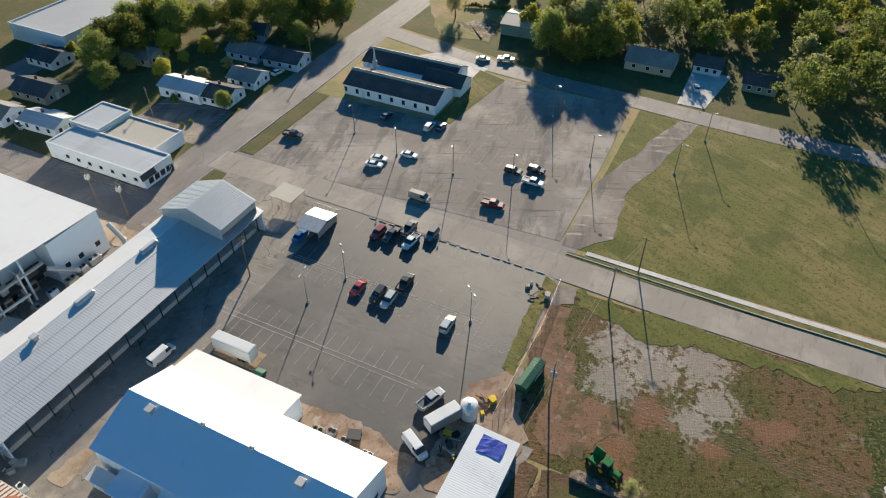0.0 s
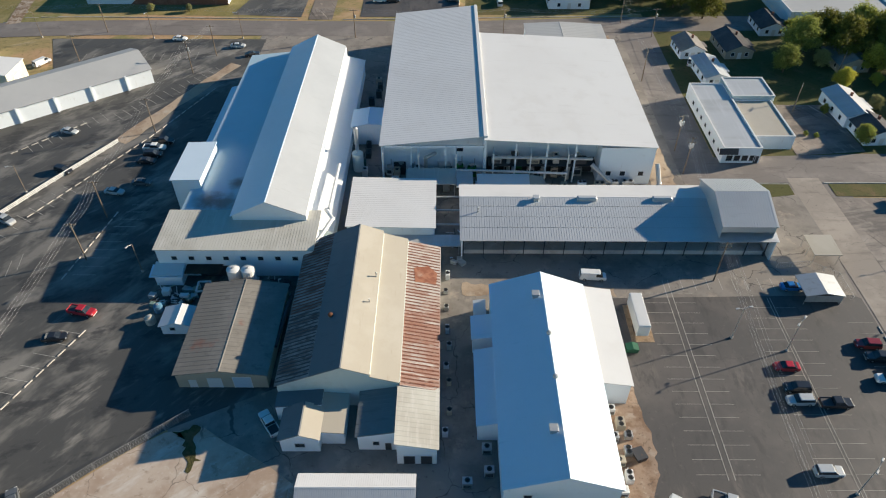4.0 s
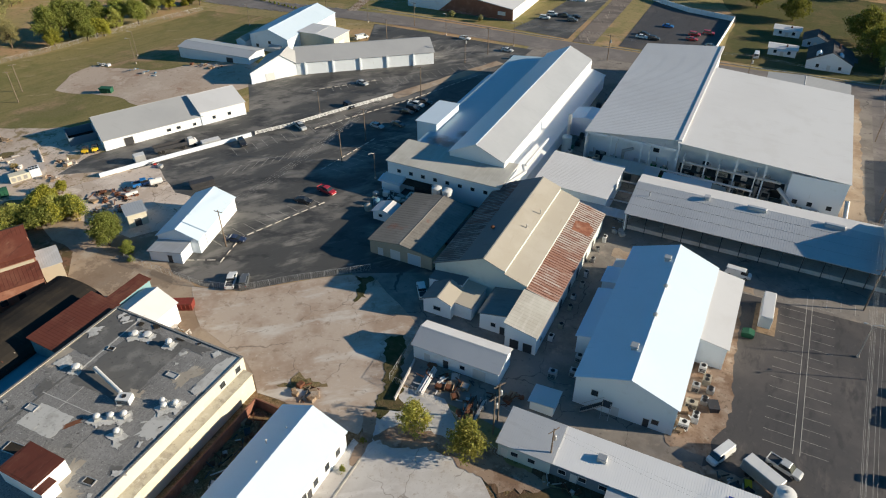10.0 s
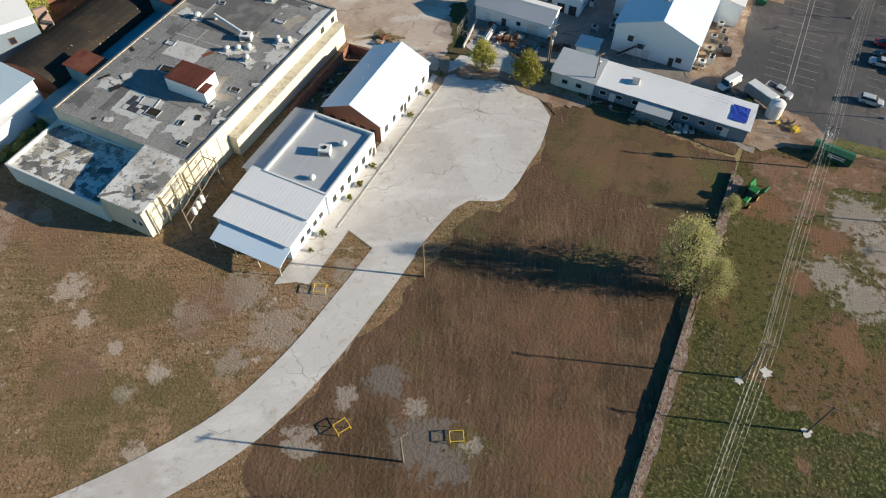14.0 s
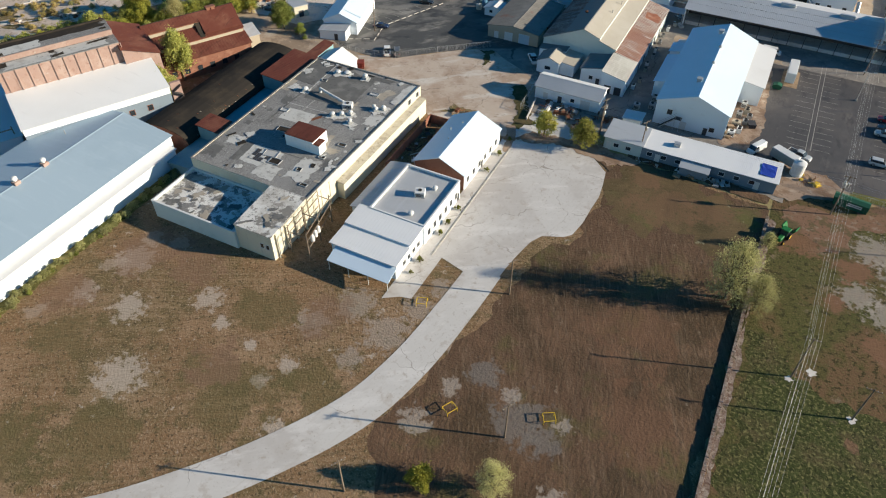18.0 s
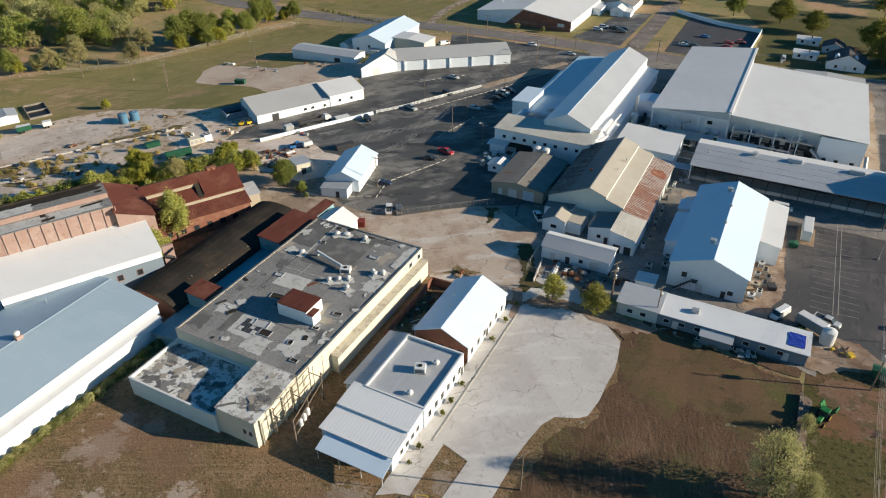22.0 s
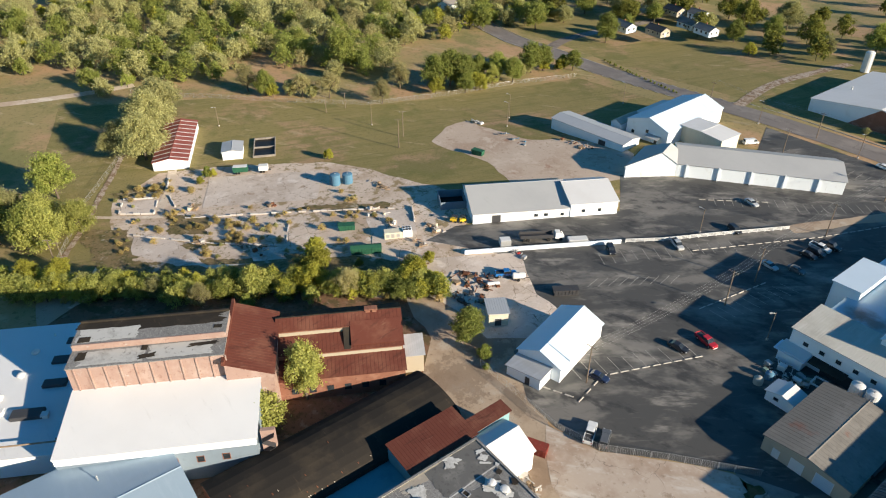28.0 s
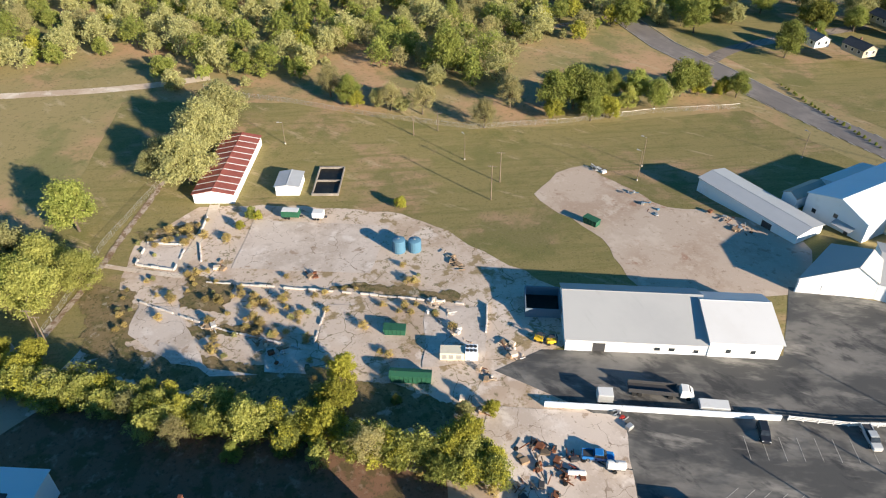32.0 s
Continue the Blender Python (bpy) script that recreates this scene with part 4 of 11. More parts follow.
draped("gravel_pad", [(-206, 114), (-214, 127), (-214, 138), (-186, 141), (-172, 152), (-160, 162), (-148, 160), (-136, 146), (-149, 112), (-160, 112), (-177, 117)], 0.045, GRAVEL_PALE, "pale gravel storage pad in the grass", "gravel pad", rough_edge=1.0)
draped("parking_west", [(-147, 68), (-124, 82.5), (-114, 75), (-104, 72.5), (-97, 76), (-97, 56), (-84, 48), (-75, 47.5), (-66, 50), (-57, 58.5), (-47.5, 66), (-30, 75), (-30, 118), (-60, 118), (-60, 218), (-132, 218), (-122, 195), (-92, 195), (-140, 143), (-133, 135), (-124, 124), (-131, 110), (-148, 80)], 0.055, ASPHALT_DARK, "dark resealed asphalt parking lot with pale swirls", "parking lot")
draped("yard_plant", [(-66, 96), (-47, 65.5), (-24, 56), (-24, 42), (-6, 41), (44, 33), (44, 109), (74, 109), (74, 137), (60, 142), (60, 222), (-62, 222), (-62, 100)], 0.045, YARD, "stained concrete yard between the plant buildings", "yard")
draped("yard_concrete", [(-77, 46.4), (-66, 49.8), (-57, 58), (-47.5, 65.5), (-41, 66.5), (-24, 56), (-23, 38), (-22, 28), (-44, 28), (-52, 34), (-66, 37)], 0.06, YARD_DUSTY, "dusty cracked concrete apron", "yard", rough_edge=0.5)
draped("plaza", [(-23.5, 41), (-12, 42), (-4, 34), (5, 25.5), (6.3, 16), (5.0, 1.2), (3.6, -0.2), (-0.6, -2.0), (-2.2, -5.0), (-3.2, -10.2), (-4.2, -20.5), (-10.8, -20.5), (-11.2, -19.2), (-17.0, -17.6), (-19.3, 0), (-19.3, 22)], 0.07, CONCRETE, "pale concrete forecourt with patched cracks", "forecourt", rough_edge=0.35)
draped("lane", strip([(-7.4, -17), (-8.1, -28), (-10.1, -45), (-15, -60), (-28, -79), (-45, -95.5), (-75, -112), (-130, -126), (-260, -140)], 7.4), 0.065, CONCRETE, "pale concrete access lane", "road", rough_edge=0.25)
draped("road_south", strip([(-80, -128), (-30, -96), (0, -77.5), (11, -70), (22, -64.5), (40, -58), (62, -54), (90, -53)], 7.5), 0.06, ROAD, "grey curving road", "road")
draped("walkway", [(-19.3, -31), (-17.0, -30.4), (-16.8, -18), (-19.2, 0), (-19.2, 26), (-22.3, 27), (-22.3, -33)], 0.075, CONCRETE, "concrete walk along the low offices", "pavement")
draped("parking_near", [(33, 44), (86, 43.5), (86.4, 98), (72, 107), (33, 107)], 0.06, ASPHALT_LOT, "dark grey asphalt parking lot with faded stall lines", "parking lot")
draped("alley", [(-1, 97), (45, 98), (86, 99), (87, 112), (86.6, 138), (74, 138), (74, 109.5), (-1, 109.5)], 0.068, YARD, "worn alley beside the loading dock", "alley")
draped("parking_far", [(94, 132), (98, 46.6), (133, 46.8), (166.5, 48), (167, 92), (160, 94), (134, 95), (133, 132)], 0.055, ASPHALT_PALE, "worn pale asphalt parking lot with repair streaks", "parking lot")
draped("road_side", strip([(90.5, 140), (91, 100), (90.5, 70), (89.5, 40), (88.5, 0), (88.5, -160)], 8.0), 0.075, ROAD, "grey asphalt side road", "road")
draped("street_east", strip([(60, 143), (110, 143), (205, 144.5), (330, 147)], 9.5), 0.07, STREET, "asphalt street with long tree shadows", "road")
draped("street_block", strip([(66, 136), (66.5, 180), (67.5, 232)], 9.0), 0.065, STREET, "asphalt street beside the warehouse", "road")
draped("street_north", strip([(-440, 272), (-352, 246), (-320, 236), (-287, 230), (-255, 230.5), (-205, 228.5), (-150, 226), (-100, 227), (0, 227), (70, 231), (200, 235), (400, 240)], 12.0), 0.08, STREET, "two lane asphalt street", "road")
draped("street_southeast", strip([(185, 150), (178, 118), (173, 90), (171, 52), (168, 0), (166, -120)], 8.0), 0.07, STREET, "tree shaded asphalt street", "road")
draped("street_town", strip([(-44, 234), (-44, 420)], 8.5), 0.07, ASPHALT_OLD, "street running north between parking lots", "road")
draped("parking_hall", [(-76, 238), (-51, 236), (-50, 300), (-66, 296), (-70, 262)], 0.06, ASPHALT_DARK, "asphalt parking lot beside the white hall", "parking lot")
draped("parking_north", [(-30, 236.5), (5, 237), (7, 290), (-14, 295), (-30, 312)], 0.06, ASPHALT_LOT, "asphalt parking lot with parked cars", "parking lot")
draped("clay_track", [(45, 34), (56, 35), (62, 40.6), (77, 42.8), (79, 37.5), (68, 36), (60, 31), (57, 22), (53, 20), (46, 27)], 0.032, CLAY_DARK, "reddish dirt beside the parking lot", "dirt track", rough_edge=1.3, step=1.0)
draped("broken_path", [(118, 46), (124, 46), (141, 40), (165, 33), (165, 28), (140, 33), (122, 38), (104, 36), (97, 42), (97, 46)], 0.045, ASPHALT_OLD, "broken strip of old paving in the grass", "old paving", rough_edge=0.7)
# brown dirt, with the mill's shade put into its darker colour
draped("mill_lane", [(-179, -14), (-150, 24), (-128, 48), (-112, 44), (-101, 33), (-88, 10), (-88, -16), (-120, -60), (-160, -58)], 0.04, CLAY_DARK, "dirt lane round the brick mill, darkened for its shade", "lane", rough_edge=0.8)
for label, material, corners in (("pale weathered concrete floor slab", SLAB, [(-209.8, 26.5), (-190.9, 57.1), (-209.7, 69.8), (-230.1, 36.8)]), ("tan concrete floor slab with open joints", SLAB_WEEDY, [(-170.7, 37.2), (-152.1, 69.5), (-165.7, 76.2), (-183.9, 43.9)])):
    draped("floor_slab", corners, 0.09, material, label, "concrete slab", rough_edge=0.12, step=2.0)
for label, corners in (("dark weeds in a broken joint of the yard", [(-29.4, 51.2), (-27.0, 53.3), (-17.7, 36.3), (-21.4, 32.7)]), ("dark weeds at the fence corner", [(-46.4, 65.6), (-42.4, 67.0), (-39.9, 60.2), (-41.4, 57.8)]), ("weeds on broken concrete", [(-42.0, 31.0), (-35.0, 32.4), (-33.0, 35.0), (-40.0, 35.8)]),
                       ("dry weeds on the old slabs", [(-221.0, -8.0), (-210.9, 3.5), (-192.1, 2.9), (-188.0, -9.4)]), ("dry weeds on the old slabs", [(-211.9, 16.5), (-202.1, 25.6), (-191.5, 20.6), (-200.2, 12.4)]), ("dry weeds round an old foundation", [(-239.1, 5.0), (-237.2, 20.7), (-230.5, 24.4), (-232.2, 7.3)]),
                       ("dry weeds between the slabs", [(-192.4, 11.7), (-184.6, 28.2), (-180.2, 27.3), (-187.9, 11.0)]), ("dry weeds between the slabs", [(-190.0, 46.0), (-186.0, 52.0), (-171.0, 71.0), (-174.0, 73.0), (-189.0, 53.0)]), ("weeds along the hedge", [(-186.0, -10.0), (-150.0, 36.0), (-134.0, 55.0), (-140.0, 60.0), (-160.0, 40.0), (-192.0, -2.0)])):
    draped("weeds", corners, 0.10, WEEDS if "dark" in label else DRY_WEEDS, label, "weeds", rough_edge=1.0, step=0.7)
for label, corners in (("small pale foundation slab", [(-231.6, 8.3), (-225.9, 17.7), (-215.6, 13.1), (-222.6, 4.5)]), ("pale cracked floor slab", [(-205.7, 3.8), (-198.8, 12.4), (-172.2, 14.7), (-168.0, 24.0), (-180.0, 8.0), (-194.7, 0.4)]), ("pale round edged floor slab", [(-175.4, 27.4), (-170.4, 35.3), (-163.6, 32.9), (-168.3, 25.3)]), ("pale floor slab", [(-171.2, 63.4), (-165.8, 76.5), (-150.3, 67.5), (-154.4, 55.1)])):
    draped("floor_slab", corners, 0.12, SLAB, label, "concrete slab", rough_edge=0.3, step=1.5)
draped("gravel_track", strip([(-226.4, -3.4), (-221.5, 2.4), (-216.6, 8.6), (-211.6, 14.9)], 1.6), 0.11, CONCRETE_TAN, "pale gravel track beside the slabs", "track", rough_edge=0.4)
draped("gravel_track", strip([(-290, 30.5), (-271.8, 20.8), (-253.9, 11.5), (-238.7, 2.9), (-225.3, -4.0), (-214.3, -10.2), (-195, -22)], 1.9), 0.115, BARE, "pale gravel track along the field fence", "track", rough_edge=0.3, step=0.8)
draped("gravel_track", strip([(-243.2, 28.3), (-236, 25.4), (-228.1, 21.7), (-216.4, 14.7)], 3.0), 0.112, CONCRETE_TAN, "pale concrete drive to the striped barn", "track", rough_edge=0.3, step=0.8)
draped("gravel_track", strip([(-366, -60), (-351, -15), (-345, 4.5), (-341, 24), (-339, 44)], 5.5), 0.05, CONCRETE_TAN, "pale gravel track in the pasture", "track", rough_edge=0.5)
draped("street_branch", strip([(-262.8, 232), (-269, 250), (-270, 272), (-264, 330)], 6.5), 0.07, ASPHALT_OLD, "side street between small houses", "road", rough_edge=0.2)
draped("street_branch", strip([(-332, 160), (-330.5, 183), (-328, 204), (-330, 240)], 5.0), 0.07, BARE, "pale side lane beyond the creek", "road", rough_edge=0.3)
draped("gravel_track", strip([(-152, 231), (-156.7, 256), (-156.7, 278), (-150, 320)], 5.0), 0.07, BARE, "pale gravel drive beside the hall", "track", rough_edge=0.4)
draped("scrap_pad", [(-139.2, 62.7), (-125.7, 84.3), (-109.2, 74.9), (-101.0, 74.9), (-98, 62), (-104, 54), (-115.9, 55), (-126.6, 52.5)], 0.065, SLAB, "stained concrete pad strewn with scrap", "concrete slab", rough_edge=0.3)
draped("dirt_strip", [(26.5, 50), (33.6, 50), (36, 62), (34.6, 74), (33.4, 98), (27, 98)], 0.08, CLAY, "brown dirt strip beside the workshop", "dirt strip", rough_edge=0.5, step=1.0)
draped("dirt_strip", [(30, 36), (44, 35), (60, 41), (52, 48.5), (40, 49), (30, 47)], 0.085, CLAY, "red brown dirt behind the long cabin", "dirt strip", rough_edge=0.8, step=1.0)
draped("dirt_strip", [(4, 98.5), (36, 98), (36, 101), (4, 102)], 0.085, DIRT, "orange dust along the alley", "dirt strip", rough_edge=0.5, step=1.0)
draped("grass_strip", [(57, 41.8), (74, 42.8), (84, 42.4), (85.5, 45.6), (72, 45.6), (58, 44.6)], 0.085, GRASS_OLIVE, "weedy grass at the edge of the lot", "verge", rough_edge=0.3, step=0.8)
draped("grass_strip", [(-88.0, -96), (-84.4, -96), (-83.8, -18), (-87.2, -18)], 0.05, GRASS_OLIVE, "strip of green grass along the white wall", "verge", rough_edge=0.5, step=1.0)


draped("dirt_strip", [(51.6, 134), (58.0, 133), (57.0, 160), (56.4, 222), (51.8, 222), (51.6, 197)], 0.09, DIRT, "sandy strip along the warehouse wall", "dirt strip", rough_edge=0.6, step=1.0)
draped("grass_strip", [(80.5, 36.8), (84.6, 38.6), (84.0, 10), (83.6, -20), (80, -6), (78.6, 16), (77.0, 25)], 0.034, GRASS_OLIVE, "green grass along the side road", "verge", rough_edge=1.4, step=1.0)
draped("concrete_pad", [(77.4, 42.9), (84.4, 43.6), (84.6, 38.4), (80.0, 37.6)], 0.036, ASPHALT_OLD, "broken pale paving at the lot's corner", "old paving", rough_edge=0.4, step=0.8)


def stall_rows(lot, rows, material):
    """rows: x, y, length along x, length along y of each painted line."""
    made = {}
    for x, y, lx, ly in rows:
        key = (round(lx, 2), round(ly, 2))
        if key not in made:
            made[key] = Shape().box(-lx / 2, lx / 2, -ly / 2, ly / 2, 0, 0.006).mesh("line", material)
        part("line", made[key], None, lot, at=pose(x, y, 0))


lines = tagged(new("stall_marking"), "faded white parking stall lines", "road marking", kind="structure")
lines.location = (0, 0, 0.092)
stall_rows(lines, [(43.9, 58 + 2.75 * i, 5.0, 0.07) for i in range(16)] + [(49.7, 58 + 2.75 * i, 4.4, 0.07) for i in range(16)] + [(46.4, 80, 0.13, 46), (47.5, 80, 0.13, 46), (66.85, 75, 0.12, 46), (67.45, 75, 0.12, 46)]
           + [(64.2, 52.5 + 2.85 * i, 5.2, 0.07) for i in range(16)] + [(69.7, 52.5 + 2.85 * i, 4.4, 0.07) for i in range(16)] + [(50.2 + 2.75 * i, 102, 0.12, 3.6) for i in range(9)] + [(83.2, 50 + 2.75 * i, 5.0, 0.07) for i in range(16)], LINE_WHITE)
lines2 = tagged(new("stall_marking"), "faded yellow parking stall lines", "road marking", kind="structure")
lines2.location = (0, 0, 0.092)
stall_rows(lines2, [(104, 62 + 2.72 * i, 5.0, 0.1) for i in range(22)] + [(123, 52 + 2.72 * i, 10.2, 0.1) for i in range(20)] + [(143, 52 + 2.72 * i, 10.2, 0.1) for i in range(15)] + [(163, 52 + 2.72 * i, 5.0, 0.1) for i in range(14)], LINE_YELLOW)

# soil drifted over the edges of the paving
for corners in ([(-4.6, 33.6), (1.0, 29.5), (5.6, 26.2), (7.2, 27.0), (2.0, 31.5), (-2.6, 35.6)], [(-23.6, 33.0), (-21.6, 33.6), (-19.0, 28.0), (-19.4, 22.0), (-20.6, 23.0), (-21.6, 29.0)],
                [(8.0, 33.6), (22.0, 33.0), (41.0, 31.0), (41.4, 33.6), (22.0, 35.6), (8.0, 36.0)]):
    draped("soil_drift", corners, 0.094, CLAY if corners[0][0] < -15 else SOIL_DARK, "brown soil washed over the edge of the concrete", "soil", rough_edge=0.4, step=0.5)
draped("dirt_strip", [(-19.5, 28.5), (-9.2, 30.4), (0, 29.5), (4.5, 28.0), (11.6, 32.6), (2.3, 35.6), (-6.5, 35.0), (-16.7, 33.4)], 0.096, CLAY, "brown dirt trodden across the forecourt", "dirt strip", rough_edge=0.9, step=0.7)
# ---- buildings ----
def opening(parent, kind, face, along, z, w, h, d, spots, frame_mat=None, pane_mat=None):
    """A window or door on a wall. face: (origin, direction along the wall, outward normal) in the thing's axes."""
    o, a, n = [Vector(v) for v in face]
    c = o + a * along
    m = Matrix.Identity(4)
    m.col[0][:3], m.col[1][:3], m.col[2][:3], m.col[3][:3] = a, -n, (0, 0, 1), (c.x, c.y, c.z + z)
    key = (kind, round(w, 2), round(h, 2), frame_mat.name, pane_mat.name)
    if key not in spots:
        f = 0.1
        ring = Shape().box(-w / 2 - f, w / 2 + f, -0.07, 0.02, h, h + f)
        ring.box(-w / 2 - f, w / 2 + f, -0.09, 0.02, -f, 0).box(-w / 2 - f, -w / 2, -0.07, 0.02, 0, h).box(w / 2, w / 2 + f, -0.07, 0.02, 0, h)
        pane = Shape().box(-w / 2, w / 2, -0.02, 0.015, 0, h)
        if kind == "door" and h > 2.5:
            edge = [(0.015, 0)]
            for i in range(int(h / 0.5)):
                edge += [(-0.02, 0.5 * i), (-0.02, 0.5 * i + 0.03), (-0.035, 0.5 * i + 0.04), (-0.035, 0.5 * i + 0.45), (-0.02, 0.5 * i + 0.46)]
            edge += [(-0.02, h), (0.015, h)]
            pane = Shape().rings([[(x, y, z) for y, z in edge] for x in (-w / 2, w / 2)])
        spots[key] = (ring.mesh(kind + "_frame", frame_mat), pane.mesh("panel" if kind == "door" else "pane", pane_mat))
    ring, pane = spots[key]
    ob = part(kind, ring, None, parent, at=m)
    part("panel" if kind == "door" else "pane", pane, None, ob)
    return ob


SPOTS = {}


def shed(name, label, category, origin, turn, profile, length, wall, roof, rib=0.0, windows=(), doors=(), parent=None, over=0.35, base=0.0, trim=None, skip="", recess=0.0):
    """A building whose roof line (x, z from left to right) runs along its own y for that length. Sides: L, R, F (y = 0), B."""
    if parent is None:
        parent = thing(name, pose(origin[0], origin[1], base, 0, 0, turn), label, category)
        y0 = 0.0
    else:
        y0 = origin[1]
    y1 = y0 + length
    roofs = roof if isinstance(roof, (list, tuple)) else [roof] * (len(profile) - 1)
    xl, xr = profile[0][0], profile[-1][0]
    t = 0.25
    if "L" not in skip:
        part("wall", Shape().box(xl, xl + t, y0 + t, y1 - t, -0.3, profile[0][1] - 0.02), wall, parent)
    if "R" not in skip:
        part("wall", Shape().box(xr - t, xr, y0 + t, y1 - t, -0.3, profile[-1][1] - 0.02), wall, parent)
    gable = [(xl, -0.3)] + [(x, z - 0.02) for x, z in profile] + [(xr, -0.3)]
    if "F" not in skip:
        part("wall", Shape().slab([(x, y0 + recess, z) for x, z in gable], (0, 1, 0), t), wall, parent)
    if "B" not in skip:
        part("wall", Shape().slab([(x, y1 - t, z) for x, z in gable], (0, 1, 0), t), wall, parent)
    for i, ((xa, za), (xb, zb)) in enumerate(zip(profile, profile[1:])):
        if abs(xb - xa) < 0.05:
            part("wall", Shape().box(xa - 0.05, xa + 0.1, y0, y1, min(za, zb) - 0.3, max(za, zb)), wall, parent)
            continue
        d = Vector((xb - xa, 0, zb - za))
        run = d.normalized()
        n = Vector((-run.z, 0, run.x))
        a, b = Vector((xa, 0, za)), Vector((xb, 0, zb))
        if i == 0:
            a -= run * over
        if i == len(profile) - 2:
            b += run * over
        low, wide = y0 - over, length + 2 * over
        section = [(low, 0.14)]
        gap = rib[i] if isinstance(rib, list) else rib
        if gap:
            k = max(1, round(wide / gap))
            step, hgt = wide / k, min(0.03, gap * 0.032)
            for j in range(k):
                section += [(low + step * (j + 0.72), 0.14), (low + step * (j + 0.86), 0.14 + hgt)]
        section += [(low + wide, 0.14), (low + wide, 0), (low, 0)]
        s = Shape().rings([[(q.x + n.x * h, y, q.z + n.z * h) for y, h in section] for q in (a, b)])
        part("roof", s, roofs[i], parent)
        if i + 1 < len(profile) - 1 and zb > profile[i + 2][1] and zb >= za and abs(profile[i + 2][0] - xb) > 0.05:
            c = Shape().slab([(xb - 0.22, y0 - over, zb + 0.12), (xb, y0 - over, zb + 0.22), (xb + 0.22, y0 - over, zb + 0.12)], (0, 1, 0), length + 2 * over)
            part("ridge_cap", c, roofs[i], parent)
    faces = {"L": ((xl, y0, 0), (0, 1, 0), (-1, 0, 0)), "R": ((xr, y0, 0), (0, 1, 0), (1, 0, 0)), "F": ((0, y0 + recess, 0), (1, 0, 0), (0, -1, 0)), "B": ((0, y1, 0), (1, 0, 0), (0, 1, 0))}
    for kind, items, pane in (("window", windows, GLASS_DARK), ("door", doors, None)):
        for side, along, z, w, h, *mats in items:
            opening(parent, kind, faces[side], along, z, w, h, 0, SPOTS, trim or WHITE_PAINT, mats[0] if mats else (pane or WHITE_PAINT))
    return parent


def vent(parent, x, y, z, kind=0, mat=None):
    """A roof ventilator: 0 turbine, 1 hooded box, 2 pipe, 3 mushroom."""
    s = Shape()
    if kind == 0:
        s.turned(x, y, [(0.22, z - 0.3), (0.22, z + 0.25), (0.42, z + 0.3), (0.5, z + 0.55), (0.38, z + 0.8), (0.1, z + 0.88)], 10)
    elif kind == 1:
        s.soft_box(x - 0.5, x + 0.5, y - 0.5, y + 0.5, z - 0.4, z + 0.55).soft_box(x - 0.7, x + 0.7, y - 0.7, y + 0.7, z + 0.55, z + 0.85)
    elif kind == 2:
        s.tube((x, y, z - 0.3), (x, y, z + 1.0), 0.12).turned(x, y, [(0.2, z + 1.0), (0.2, z + 1.1), (0.02, z + 1.25)], 8)
    else:
        s.turned(x, y, [(0.45, z - 0.4), (0.45, z + 0.5), (0.85, z + 0.45), (0.8, z + 0.75), (0.4, z + 1.0), (0.05, z + 1.05)], 12)
    return part("roof_vent", s, mat or WHITE_PAINT, parent, smooth=False)


# the great white warehouse: two halves under one long roof
wh = shed("warehouse", "huge white metal warehouse with a low pitched coated roof", "warehouse", (0, 0), 0, [(-15.2, 10.3), (10.0, 13.0)], 76.5, WALL_WHITE, ROOF_WHITE, rib=1.0, recess=3.2,
          windows=[("F", 4.0, 6.6, 1.6, 1.2)], doors=[("F", -11, 0, 3.0, 3.4, STEEL_DARK), ("F", 0, 0, 3.0, 3.4)])
wh.matrix_world = pose(0, 138.5, 0)
shed("", "", "", (0, -1.2), 0, [(10.0, 12.8), (51.0, 10.8)], 58.0, WALL_WHITE, ROOF_WHITE, rib=0, parent=wh, recess=5.0,
     windows=[("R", 6 + 9 * i, 4, 1.6, 1.2) for i in range(5)], doors=[("F", 30, 0, 3.0, 3.4, STEEL_DARK), ("F", 20, 0, 3.2, 3.6, STEEL_DARK)])
# flat dark panels on the wall imitate the shade inside open bays
for x, w in ((14.0, 6.4), (21.4, 7.0), (29.2, 7.0), (35.4, 4.0)):
    part("open_bay", Shape().box(x - w / 2, x + w / 2, 3.7, 3.8, 0.2, 4.6), STEEL_DARK, wh, "dark panel for the shade in an open machine bay")
part("eave_beam", Shape().box(-15.0, 9.8, 0.1, 0.4, 9.6, 10.2), WALL_WHITE, wh)
part("end_bay", Shape().box(38.0, 51.0, -1.2, 3.7, -0.3, 10.6), WALL_WHITE, wh, "white projecting end bay")
for x in (40.5, 44.0, 48.5):
    part("bay_window", Shape().box(x - 0.6, x + 0.6, -1.26, -1.2, 2.6, 3.8), GLASS_DARK, wh)
for x in (-8.0, 0.5, 10.2, 17.5, 25.0, 32.0):
    part("front_column", Shape().box(x - 0.18, x + 0.18, -0.6, -0.2, -0.2, 11.3 if x > 5 else 10.4), WALL_WHITE, wh)
part("service_deck", Shape().box(11.0, 37.5, -0.4, 3.6, 4.6, 4.8), STEEL_DARK, wh, "dark service deck before the wall")
part("ridge_cap", Shape().soft_box(9.5, 10.5, -0.5, 76.8, 12.9, 13.35), ROOF_WHITE, wh)
shed("rear_building", "low dark grey roofed building behind the warehouse", "building", (0, 197), 0, [(26.6, 6.0), (38.0, 6.6), (51.6, 5.8)], 20.5, WALL_WHITE, ROOF_GREY, rib=1.2)

